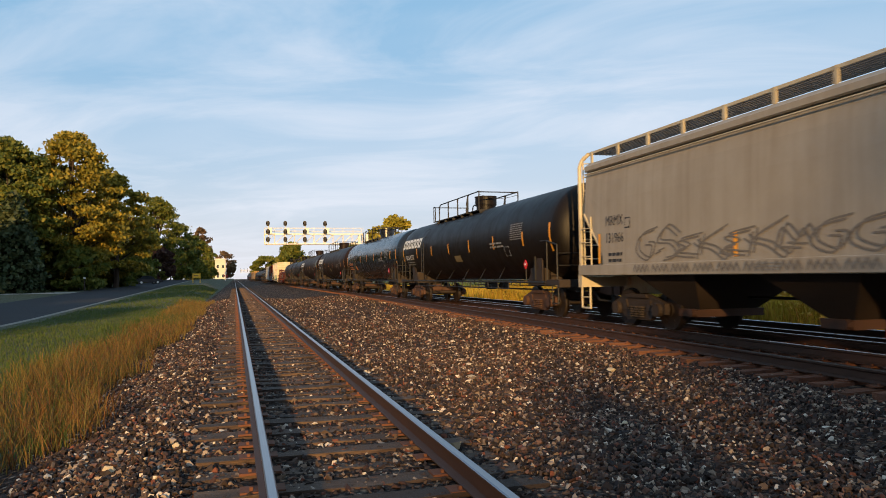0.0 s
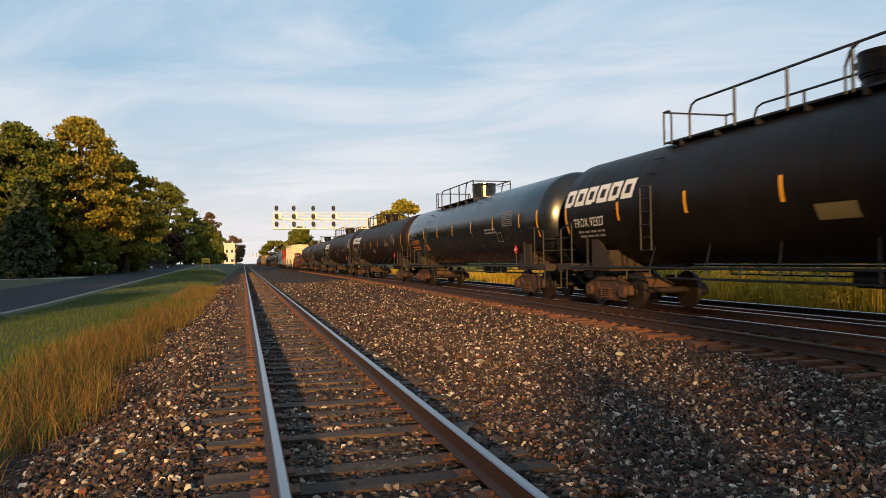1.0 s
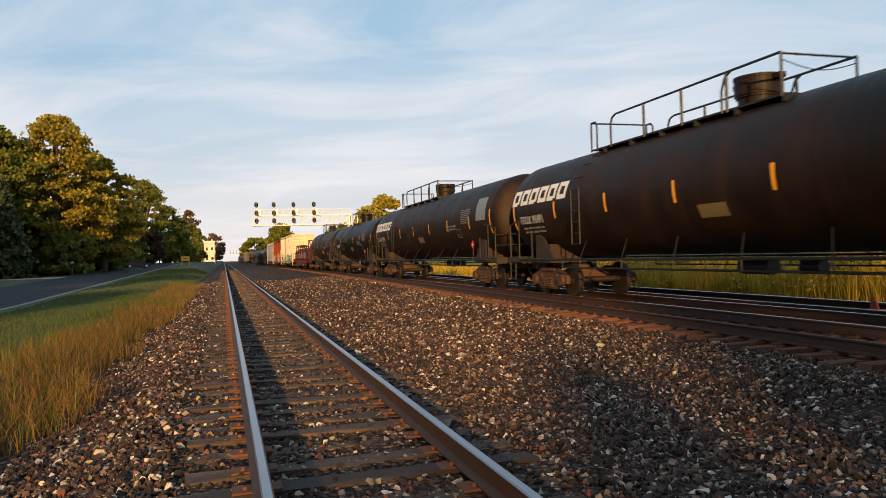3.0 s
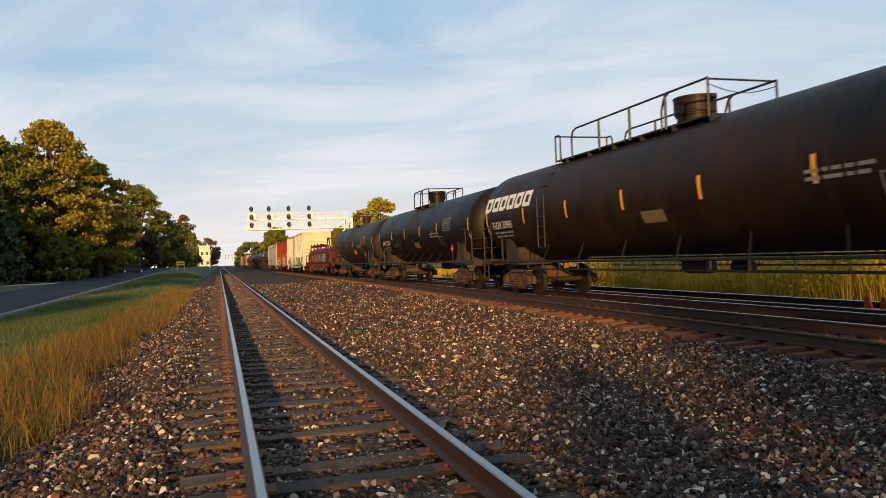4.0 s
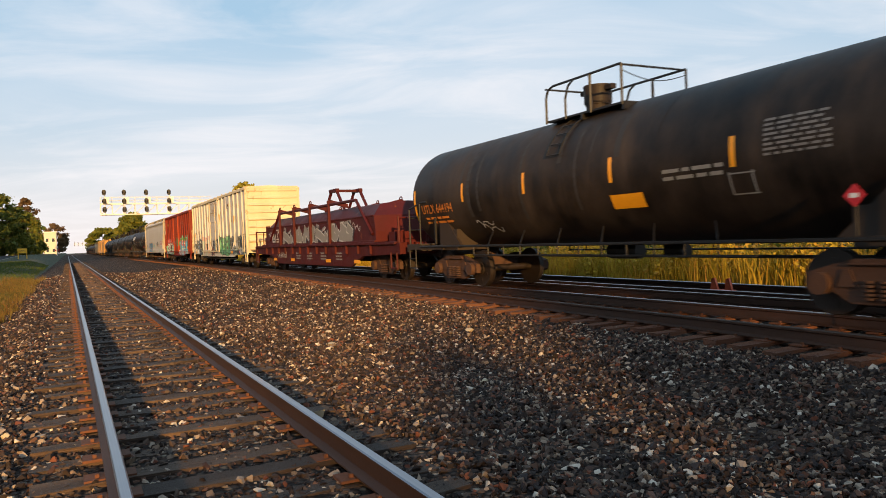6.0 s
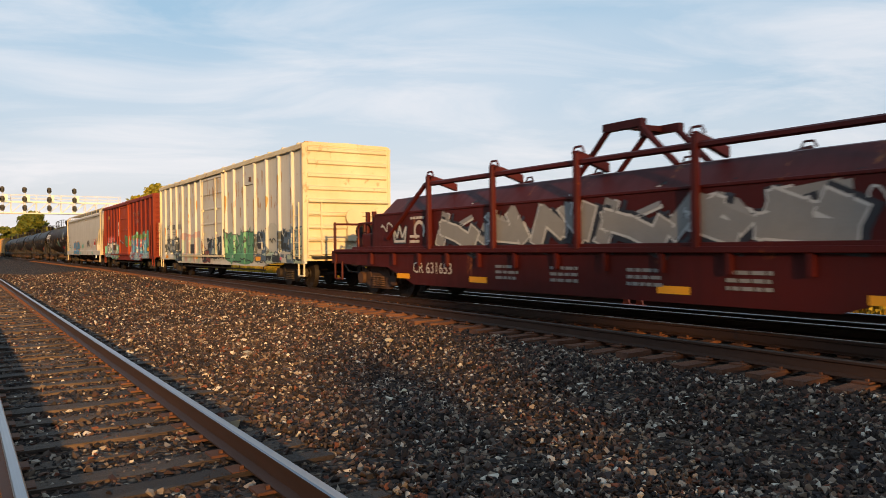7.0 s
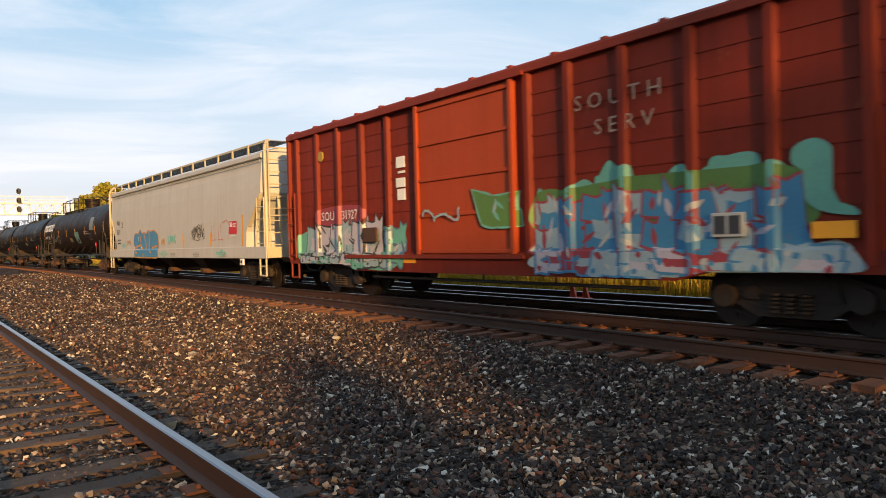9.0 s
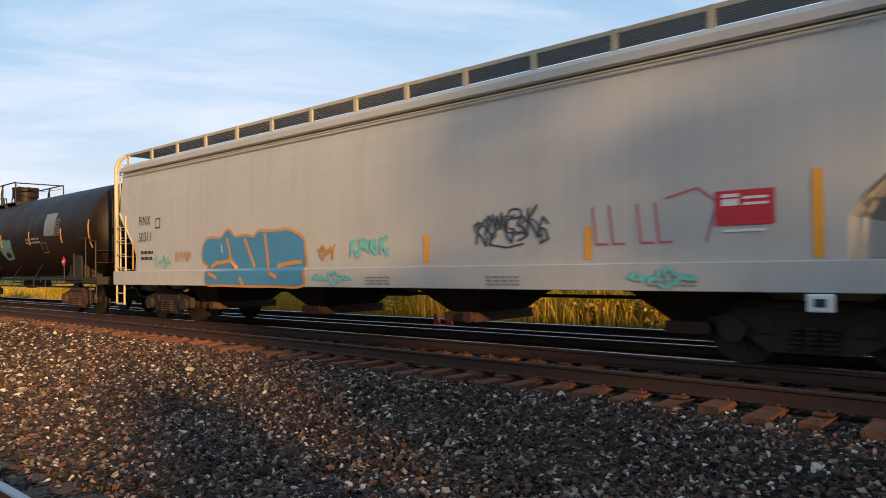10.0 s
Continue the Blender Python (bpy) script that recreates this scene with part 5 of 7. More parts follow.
# strokes of illegible sprayed shapes
FORMS = {"K": (((0.1, 0), (0.25, 1)), ((0.95, 1.1), (0.2, 0.55), (0.6, 0.3), (1, -0.1), (1.1, 0.3))),
         "R": (((0.0, 0.1), (0.2, 1.05), (0.55, 0.5), (0.75, 0.95), (1, 0.1)), ((0.2, 0.3), (0.8, 0.2))),
         "A": (((0, 0.2), (0.3, 0.95), (0.6, 0.75), (0.35, 0.4), (0.8, 0.05)), ((0.7, 1.0), (0.95, 0.35))),
         "E": (((0.9, 1.0), (0.2, 0.8), (0.5, 0.5), (0.05, 0.2), (0.95, 0.0)), ((0.75, 0.7), (1.0, 0.4))),
         "N": (((0.0, 0.0), (0.15, 0.9), (0.5, 0.35), (0.6, 1.05), (0.95, 0.2), (1.05, 0.9)),),
         "S": (((1, 0.75), (0.55, 1.05), (0.2, 0.6), (0.75, 0.5), (0.95, 0.1), (0.3, -0.05)), ((0.1, 0.2), (0.4, 0.3))),
         "C": (((0.9, 1.05), (0.25, 0.85), (0.1, 0.3), (0.6, 0.0), (0.8, 0.5), (0.45, 0.55)),)}


def throw_up(parent, surf, y, z, w, h, form, fill, edge, width, rim):
    """One fat sprayed letter with an outline."""
    for k, run in enumerate(FORMS[form]):
        pts = [(y - u * w, z + v * h) for u, v in run]
        scrawl(parent, surf, pts, width + rim, edge, "spray_outline", 0.012)
    for k, run in enumerate(FORMS[form]):
        pts = [(y - u * w, z + v * h) for u, v in run]
        scrawl(parent, surf, pts, width, fill, "spray_fill", 0.016)


def patch(parent, surf, outline, material, off, name="spray_fill", grow=0.0):
    """A filled sprayed outline, softened at its corners, cut into bands so that it follows the side."""
    n, ring = len(outline), []
    for i in range(n):
        p0, p1, p2, p3 = (Vector(outline[(i + k) % n]) for k in (-1, 0, 1, 2))
        for t in (0.0, 0.25, 0.5, 0.75):
            ring.append(0.5 * ((2 * p1) + (p2 - p0) * t + (2 * p0 - 5 * p1 + 4 * p2 - p3) * t * t + (3 * p1 - p0 - 3 * p2 + p3) * t ** 3))
    mid = sum(ring, Vector((0, 0))) / len(ring)
    out = []
    for i, p in enumerate(ring):
        run = ring[(i + 1) % len(ring)] - ring[i - 1]
        nrm = Vector((run.y, -run.x)).normalized()
        if nrm.dot(p - mid) < 0:
            nrm = -nrm
        out.append(p + nrm * grow)
    bm = bmesh.new()
    f = bm.faces.new([bm.verts.new((0, p.x, p.y)) for p in out])
    for k in range(40):
        zz = 0.9 + k * 0.07
        bmesh.ops.bisect_plane(bm, geom=bm.verts[:] + bm.edges[:] + bm.faces[:], plane_co=(0, 0, zz), plane_no=(0, 0, 1))
    bmesh.ops.triangulate(bm, faces=bm.faces[:])
    for v in bm.verts:
        v.co.x = surf(v.co.z) - off
    return part(name, bm, material, parent)


class Side:
    """The near side of a boxcar: how far out each spot of it stands."""

    def __init__(self, ribs, door, half):
        self.ribs, self.door, self.half = ribs, door, half

    def foot(self, y):
        return float(np.interp(abs(y), [self.half - 3.6, self.half - 3.0], [0.68, 0.815]))

    def cuts(self, lo, hi):
        ys = [y + d for y in self.ribs for d in (-0.102, -0.056, 0.056, 0.102)] + [d + q for d in self.door for q in (-0.01, 0.01)]
        return [y for y in ys if lo < y < hi]

    def out(self, y, z):
        x = 1.46
        for r in self.ribs:
            x = max(x, 1.455 + float(np.interp(abs(y - r), [0.055, 0.10], [0.085, 0.0])))
        if self.door[0] <= y <= self.door[1] and z > 1.03:
            x = max(x, 1.568)
        return -max(x, 1.52) if z < 1.087 else -x


def soft_ring(outline, grow=0.0, soft=1.0):
    """A closed outline rounded at its corners (soft 1) or left angular (soft 0), and widened by grow."""
    n, ring = len(outline), []
    for i in range(n):
        p0, p1, p2, p3 = (Vector(outline[(i + k) % n]) for k in (-1, 0, 1, 2))
        for t in (0.0, 0.34, 0.67):
            q = 0.5 * ((2 * p1) + (p2 - p0) * t + (2 * p0 - 5 * p1 + 4 * p2 - p3) * t * t + (3 * p1 - p0 - 3 * p2 + p3) * t ** 3)
            ring.append((p1 + (p2 - p1) * t).lerp(q, soft))
    mid = sum(ring, Vector((0, 0))) / len(ring)
    return [p + (p - mid).normalized() * grow for p in ring]


def spray(parent, side, outline, material, layer, name="spray_fill", grow=0.0, soft=1.0):
    """One flat sprayed shape laid over whatever stands out of the side."""
    bm = bmesh.new()
    ring = soft_ring(outline, grow, soft)
    bm.faces.new([bm.verts.new((0, p.x, max(side.foot(p.x), p.y))) for p in ring])
    bmesh.ops.triangulate(bm, faces=bm.faces[:])
    for y in side.cuts(min(p.x for p in ring), max(p.x for p in ring)):
        bmesh.ops.bisect_plane(bm, geom=bm.verts[:] + bm.edges[:] + bm.faces[:], plane_co=(0, y, 0), plane_no=(0, 1, 0))
    for z in (1.03, 1.086, 1.11):
        bmesh.ops.bisect_plane(bm, geom=bm.verts[:] + bm.edges[:] + bm.faces[:], plane_co=(0, 0, z), plane_no=(0, 0, 1))
    for v in bm.verts:
        v.co.x = side.out(v.co.y, v.co.z) - 0.005 - 0.0007 * layer
    return part(name, bm, material, parent)


def cloud(y0, y1, z0, z1, r, bumps=7):
    """The outline of a sprayed background with a lumpy top."""
    top = [(y0 + (y1 - y0) * (i + 0.5) / bumps, z1 + r.uniform(-0.14, 0.12)) for i in range(bumps)]
    foot = [(y1 + (y0 - y1) * (i + 0.5) / 4, z0 + r.uniform(-0.03, 0.06)) for i in range(4)]
    return [(y0, z0 + 0.3 * (z1 - z0)), (y0, z1 - 0.15)] + top + [(y1, z1 - 0.15), (y1, z0 + 0.3 * (z1 - z0))] + foot


def sprayed_letters(parent, side, y0, y1, z0, z1, n, fills, edge, shine, seed, layer):
    """A row of fat interlocked sprayed forms with outlines, inner cuts and highlights."""
    r = random.Random(seed)
    pitch = (y1 - y0) / n
    for i in range(n):
        yc, zc, w, h = y0 + pitch * (i + 0.5), (z0 + z1) / 2 + r.uniform(-0.06, 0.06), abs(pitch) * 0.66, (z1 - z0) * 0.52
        # a slanted stem, a bowl and a kicked foot, each an angular slab
        lean, flip = r.uniform(-0.25, 0.25), r.choice((-1, 1))
        slabs = []
        for k, (cx, cz, sw, sh) in enumerate(((-0.45 * flip, 0.0, 0.36, 1.0), (0.25 * flip, 0.45, 0.62, 0.42), (0.35 * flip, -0.5, 0.55, 0.40), (r.uniform(-0.3, 0.3), r.uniform(-0.3, 0.3), 0.5, 0.3))):
            q = [(-1, -1), (-0.9, 0.2), (-1.15, 1.0), (0.1, 0.85), (1.0, 1.1), (0.85, 0.1), (1.15, -0.9), (0.0, -1.1)]
            slabs.append([(yc + w * (cx + sw * (u + r.uniform(-0.22, 0.22)) + lean * v * sh), zc + h * (cz + sh * (v + r.uniform(-0.2, 0.2)))) for u, v in q])
        fill = fills[(i + seed) % len(fills)]
        for k, q in enumerate(slabs):
            spray(parent, side, q, edge, layer + 4 * i, "spray_outline", 0.045, 0.35)
        for k, q in enumerate(slabs):
            spray(parent, side, q, fill if k < 3 else fills[(i + seed + 1) % len(fills)], layer + 4 * i + 1 + 0.25 * k, "spray_fill", 0.0, 0.35)
        for k in range(4):
            c = Vector((yc + r.uniform(-0.75, 0.75) * w, zc + r.uniform(-0.75, 0.75) * h))
            t, l = r.uniform(-1.3, 1.3), r.uniform(0.2, 0.5) * h
            u, v = Vector((math.sin(t), math.cos(t))) * l, Vector((math.cos(t), -math.sin(t))) * r.uniform(0.025, 0.06)
            spray(parent, side, [c - u, c - u * 0.2 + v, c + u + v * 0.3, c + u * 0.9 - v * 0.4, c - v], (edge, shine, edge, CHALK)[k], layer + 4 * i + 2.5 + 0.2 * k, "spray_line", 0.0, 0.6)


def rust_streaks(parent, side, spots, seed):
    """Rust blooms with runs below them on the painted sheets; spots hold y, z and height."""
    r = random.Random(seed)
    mats = (plain("orange_rust", (0.43, 0.25, 0.09), 0.85, 0, 0.5, 7), plain("brown_rust", (0.34, 0.20, 0.10), 0.85, 0, 0.5, 7))
    for i, (y, z, h) in enumerate(spots):
        w = r.uniform(0.022, 0.06)
        q = [(y - w, z), (y - w * 0.6, z + 0.07), (y + w * 0.7, z + 0.09), (y + w, z - 0.05), (y + w * 0.9, z - h * 0.4), (y + w * 0.45, z - h), (y - w * 0.1, z - h * 1.05), (y - w * 0.8, z - h * 0.5)]
        spray(parent, side, q, mats[i % 2], 0.4 + 0.01 * i, "rust_streak")


def spray_paint(name, colour):
    return plain(name, colour, 0.55, 0, 0.35, 4)


def boxcar(y0, y1, side, endm, ribm, doorm, label, top, ribs, door, roof_col, marks, extra=None, corrugated=10, barred=True):
    """A ribbed steel boxcar with a sliding door, corrugated ends, ladders and trussed sills."""
    e, L = start("boxcar", y0, y1, label)
    hh, zb = L / 2, 0.98
    shell = boxed(-1.46, 1.46, -hh + 0.06, hh - 0.06, zb, top - 0.12)
    bmesh.ops.subdivide_edges(shell, edges=list(shell.edges), cuts=2)
    part("body", shell, side, e, "flat steel side sheets")
    bm = prism(bmesh.new(), [(-1.54, top - 0.14), (-1.50, top - 0.06), (0, top + 0.0), (1.50, top - 0.06), (1.54, top - 0.14)], -hh, hh, "y")
    part("roof", bm, roof_col, e)
    for i in range(15):
        bm = bmesh.new()
        y = -hh + 0.5 + i * (L - 1) / 14
        prism(bm, [(-1.52, top - 0.10), (-1.50, top - 0.02), (0, top + 0.05), (1.50, top - 0.02), (1.52, top - 0.10)], y - 0.05, y + 0.05, "y")
        part("roof_ridge", bm, roof_col, e)
    for s in (-1, 1):
        part("top_chord", boxed(s * 1.46, s * 1.56, -hh, hh, top - 0.24, top - 0.10, 0.012), ribm, e)
        bm = prism(bmesh.new(), [(-hh, zb + 0.1), (-hh, 0.80), (-hh + 3.0, 0.80), (-hh + 3.6, 0.66), (hh - 3.6, 0.66), (hh - 3.0, 0.80), (hh, 0.80), (hh, zb + 0.1)], s * 1.44, s * 1.52)
        part("side_sill", bm, side, e)
        for y in ribs:
            bm = prism(bmesh.new(), [(-0.10 + y, 0.0), (-0.055 + y, 0.085), (0.055 + y, 0.085), (0.10 + y, 0.0)], zb - 0.08, top - 0.2, "z")
            for v in bm.verts:
                v.co = Vector((s * (1.455 + v.co.y), v.co.x, v.co.z))
            part("rib", bm, side, e)
        for c in (-1, 1):
            part("corner_post", boxed(s * 1.44, s * 1.545, c * (hh - 0.13), c * hh, zb - 0.1, top - 0.12, 0.012), ribm, e)
    # door
    d0, d1 = door
    for s in (-1, 1):
        dr = part("door", boxed(s * 1.47, s * 1.53, d0, d1, zb + 0.06, top - 0.28, 0.01), doorm, e, "sliding door with horizontal ribs and locking bars")
        n = 5 if barred else 4
        for i in range(n + 1):
            z = zb + 0.12 + (top - 0.5 - zb) * i / n
            part("door_rib", boxed(s * 1.525, s * 1.565, d0 + 0.04, d1 - 0.04, z - 0.035, z + 0.035, 0.008), doorm, dr)
        for y in (d0 + 0.05, d1 - 0.05):
            part("door_edge", boxed(s * 1.525, s * 1.59, y - 0.05, y + 0.05, zb + 0.06, top - 0.28, 0.01), doorm, dr)
        for y in (d0 + (d1 - d0) * 0.26, d0 + (d1 - d0) * 0.85) if barred else ():
            bm = rod(bmesh.new(), (s * 1.60, y, zb + 0.1), (s * 1.60, y, top - 0.4), 0.022)
            for z in (zb + 0.9, zb + 1.9):
                bx(bm, s * 1.56, s * 1.63, y - 0.05, y + 0.05, z, z + 0.1)
            part("locking_bar", bm, ribm, dr)
        bm = bx(bmesh.new(), min(s * 1.50, s * 1.60), max(s * 1.50, s * 1.60), d0 - 0.2, d1 + (d1 - d0), zb - 0.02, zb + 0.06)
        bx(bm, min(s * 1.50, s * 1.62), max(s * 1.50, s * 1.62), d0 - 0.3, d1 + (d1 - d0), top - 0.27, top - 0.20)
        part("door_track", bm, ribm, e)
    # ends
    for c in (-1, 1):
        part("end_sheet", boxed(-1.45, 1.45, c * (hh - 0.09), c * (hh - 0.02), zb - 0.1, top - 0.02), endm, e)
        for i in range(corrugated):
            z = zb + 0.15 + (top - 0.4 - zb) * i / (corrugated - 1)
            g = 0.42 * (top - zb) / corrugated
            bm = prism(bmesh.new(), [(c * (hh - 0.03), z - g / 2), (c * (hh + 0.045), z - g / 4), (c * (hh + 0.045), z + g / 4), (c * (hh - 0.03), z + g / 2)], -1.38, 1.38)
            part("corrugation", bm, endm, e)
        part("crossover_platform", boxed(-1.3, 1.3, c * (hh + 0.02), c * (hh + 0.32), 0.98, 1.03), BLACKIRON, e)
        ladder(e, "ladder", -1.62, c * (hh - 0.38), 0.95, 2.7, 0.42, ribm, "y", 0.42)
        ladder(e, "end_ladder", -1.2, c * (hh + 0.09), 1.0, 2.7, 0.45, ribm, "x", 0.42)
        bm = path(bmesh.new(), [(-1.5, c * (hh - 0.08), 0.85), (-1.5, c * (hh - 0.08), 0.42), (-1.5, c * (hh - 0.5), 0.42), (-1.5, c * (hh - 0.5), 0.85)], 0.028)
        part("sill_step", bm, ribm, e)
        bm = bmesh.new()
        rod(bm, (-1.4, c * (hh + 0.12), 2.72), (1.4, c * (hh + 0.12), 2.72), 0.022)
        rod(bm, (-1.4, c * (hh + 0.12), 1.55), (-0.4, c * (hh + 0.12), 1.55), 0.02)
        part("end_grab_rail", bm, ribm, e)
    bm = disc(bmesh.new(), (0.1, -hh - 0.18, 2.25), (0, 1, 0), 0.28, 0.05, 20)
    bx(bm, -0.1, 0.3, -hh - 0.14, -hh, 1.5, 2.4)
    part("brake_wheel", bm, endm, e)
    part("brake_box", boxed(0.75, 1.25, -hh - 0.2, -hh, 1.55, 2.05, 0.01), BLACKIRON, e)
    running_gear(e, L + 0.9, 2.6, False, True)
    bm = bmesh.new()
    for sx in (-1.3, 1.3):
        rod(bm, (sx, -hh + 4.0, 0.52), (sx, hh - 4.0, 0.52), 0.03)
    for i in range(5):
        y = -hh + 4.2 + i * (L - 8.4) / 4
        rod(bm, (-1.3, y, 0.52), (-1.3, y, 0.9), 0.02), bx(bm, -1.4, 1.4, y - 0.06, y + 0.06, 0.74, 0.95)
    part("underframe", bm, BLACKIRON, e)
    for text, y, z, h, m, q in marks:
        lettering(e, text, y, z, h, m, lambda z_: -1.468, "car_mark", q)
    for i in range(7):
        y = -hh + 1.4 + i * (L - 2.8) / 6
        if not d0 - 0.3 < y < d1 + 0.3:
            bm = bmesh.new()
            decal(bm, lambda z: -1.526, y - 0.28, y + 0.28, 0.86, 1.0, 0.004, 0, 1)
            part("reflector", bm, YELLOW, e)
    if extra:
        extra(e)
    return e


def coil_car(y0, y1, label):
    """A coil car: deep fish-belly sills, a trough and one long removable hood with lifting frames."""
    e, L = start("coil_car", y0, y1, label)
    hh = L / 2
    for s in (-1, 1):
        bm = prism(bmesh.new(), [(-hh + 0.3, 1.15), (-hh + 0.3, 0.85), (-hh + 3.2, 0.78), (-hh + 4.4, 0.40), (hh - 4.4, 0.40), (hh - 3.2, 0.78), (hh - 0.3, 0.85), (hh - 0.3, 1.15)], s * 1.36, s * 1.46)
        part("side_sill", bm, COILRED, e, "deep maroon fish-belly side sill")
        part("sill_lip", boxed(s * 1.34, s * 1.56, -hh + 0.3, hh - 0.3, 1.15, 1.24, 0.01), COILRED, e)
        for i in range(13):
            y = -hh + 2.4 + i * (L - 4.8) / 12
            part("gusset", prism(bmesh.new(), [(y - 0.04, 1.15), (y + 0.04, 1.15), (y + 0.04, 0.85), (y - 0.04, 0.85)], s * 1.46, s * 1.54), COILRED, e)
    part("deck", boxed(-1.4, 1.4, -hh + 0.2, hh - 0.2, 1.02, 1.14), COILRED, e)
    h0, h1 = -7.35, 6.95
    bm = bmesh.new()
    prof = [(-1.45, 1.25), (-1.45, 2.10), (-1.02, 2.50), (-0.5, 2.58), (0, 2.61), (0.5, 2.58), (1.02, 2.50), (1.45, 2.10), (1.45, 1.25)]
    rings = []
    for y, k in ((h0, 0), (h0 + 0.10, 1), (h0 + 0.55, 2), (h1 - 0.50, 2), (h1 - 0.10, 1), (h1, 0)):
        rings.append([bm.verts.new((x, y, z if k == 2 else min(z, 2.12 if k else 1.6))) for x, z in prof])
    for p, q in zip(rings, rings[1:]):
        for i in range(len(prof) - 1):
            bm.faces.new((p[i], p[i + 1], q[i + 1], q[i]))
    bm.faces.new(rings[0][::-1]), bm.faces.new(rings[-1])
    hood = part("hood", bm, COILRED, e, "long faded maroon steel coil hood")
    for sx in (-1, 1):
        part("hood_fold", boxed(min(sx * 1.44, sx * 1.475), max(sx * 1.44, sx * 1.475), h0 + 0.15, h1 - 0.15, 2.08, 2.13, 0.01), COILRED, hood)
        part("hood_skirt", boxed(min(sx * 1.44, sx * 1.50), max(sx * 1.44, sx * 1.50), h0, h1, 1.235, 1.30, 0.01), COILRED, hood)
    posts = (4.15, 1.80, -0.55, -2.95)
    for sx in (-1.52, 1.52):
        for y in posts:
            p = part("post", boxed(sx - 0.05, sx + 0.05, y - 0.05, y + 0.05, 1.2, 2.86, 0.01), COILRED, hood)
            part("outrigger", prism(bmesh.new(), [(sx, 2.78), (sx, 2.90), (sx * 0.5, 2.72), (sx * 0.5, 2.56)], y - 0.05, y + 0.05, "y"), COILRED, p)
            part("lifting_eye", path(bmesh.new(), [(sx * 0.97, y - 0.14, 2.86), (sx * 0.97, y - 0.08, 2.97), (sx * 0.97, y + 0.08, 2.97), (sx * 0.97, y + 0.14, 2.86)], 0.02), COILRED, p)
        bm = rod(bmesh.new(), (sx * 0.97, 4.35, 2.70), (sx * 0.97, h0 + 1.6, 2.70), 0.055)
        rod(bm, (sx * 0.97, 6.15, 1.50), (sx * 0.97, 4.35, 2.70), 0.055), rod(bm, (sx * 0.97, h0 + 0.2, 1.5), (sx * 0.97, h0 + 1.6, 2.70), 0.055)
        part("top_rail", bm, COILRED, hood)
    ym = -0.7
    bm = bmesh.new()
    for sx in (-0.5, 0.5):
        rod(bm, (sx, ym - 1.15, 2.58), (sx, ym - 0.35, 3.36), 0.06), rod(bm, (sx, ym + 1.15, 2.58), (sx, ym + 0.35, 3.36), 0.06)
        bx(bm, sx - 0.07, sx + 0.07, ym - 0.45, ym + 0.45, 3.32, 3.46)
    bx(bm, -0.5, 0.5, ym - 0.08, ym + 0.08, 3.34, 3.44)
    part("lifting_frame", bm, COILRED, hood)
    # brake stand and tool box on the rear deck
    part("deck_box", boxed(-1.35, 0.6, 6.95, 7.75, 1.14, 1.66, 0.04), COILRED, e)
    part("deck_step", boxed(-1.42, 1.42, 6.9, 8.2, 1.14, 1.30, 0.01), COILRED, e)
    for y in (7.15, 7.5):
        part("brake_post", boxed(-1.34, -1.24, y - 0.05, y + 0.05, 1.3, 2.22, 0.01), COILRED, e)
    part("deck_hoop", path(bmesh.new(), [(-1.40, 6.90, 1.3), (-1.40, 6.90, 1.82), (-1.40, 7.05, 1.92), (-1.40, 7.75, 1.92), (-1.40, 7.85, 1.80), (-1.40, 7.85, 1.3)], 0.028), COILRED, e)
    part("brake_housing", disc(bmesh.new(), (-0.9, 7.3, 1.86), (1, 0, 0), 0.26, 0.3, 18), TRUCK, e)
    running_gear(e, L, 2.1, True, True, COILRED)
    for s in (-1, 1):
        ye = s * (hh - 0.15)
        bm = bx(bmesh.new(), -1.5, 1.5, ye - 0.12, ye + 0.12, 0.85, 1.2)
        for sx in (-1.45, -0.5, 0.5, 1.45):
            rod(bm, (sx, ye, 1.2), (sx, ye, 2.0), 0.04)
        rod(bm, (-1.45, ye, 1.95), (1.45, ye, 1.95), 0.03)
        bx(bm, -1.2, 1.2, ye - s * 1.1 - 0.25, ye - s * 1.1 + 0.25, 1.2, 1.55)
        path(bm, [(-1.5, ye - s * 0.1, 0.9), (-1.5, ye - s * 0.1, 0.42), (-1.5, ye - s * 0.55, 0.42), (-1.5, ye - s * 0.55, 0.9)], 0.028)
        part("end_frame", bm, COILRED, e)
    part("brake_wheel", disc(bmesh.new(), (-0.5, hh - 0.1, 1.75), (0, 1, 0), 0.26, 0.05, 20), BLACKIRON, e)
    sill = lambda z: -1.462
    lettering(e, "CR 631653", 4.95, 0.68, 0.25, CHALKTXT, sill, "car_number")
    for y in (1.8, 0.2, -1.6, -3.4):
        bars(e, sill, y, 0.85, 0.7, 3, 0.11, GREYTXT, int(y * 7) + 40)
    for y in (5.4, 2.4, -2.5, -5.6):
        bm = bmesh.new()
        decal(bm, sill, y - 0.3, y + 0.3, 0.53, 0.65, 0.006, 0, 1)
        part("reflector", bm, YELLOW, e)
    hs = lambda z: -1.452 if z < 2.05 else -1.45 + (z - 2.05) * 0.62
    # the round rail emblem as plain shapes, and a sprayed piece
    bm = bmesh.new()
    for i in range(28):
        a, b = math.radians(-60 + i * 10), math.radians(-50 + i * 10)
        bm.faces.new([bm.verts.new((-1.462, 4.66 + q * math.cos(t), 1.66 + q * math.sin(t))) for t, q in ((a, 0.24), (b, 0.24), (b, 0.16), (a, 0.16))])
    for z in (1.5, 1.62):
        decal(bm, hs, 4.66, 5.08, z - 0.12, z - 0.06, 0.012, 0, 1)
    part("emblem", bm, CHALKTXT, hood, "pale ring and bars emblem")
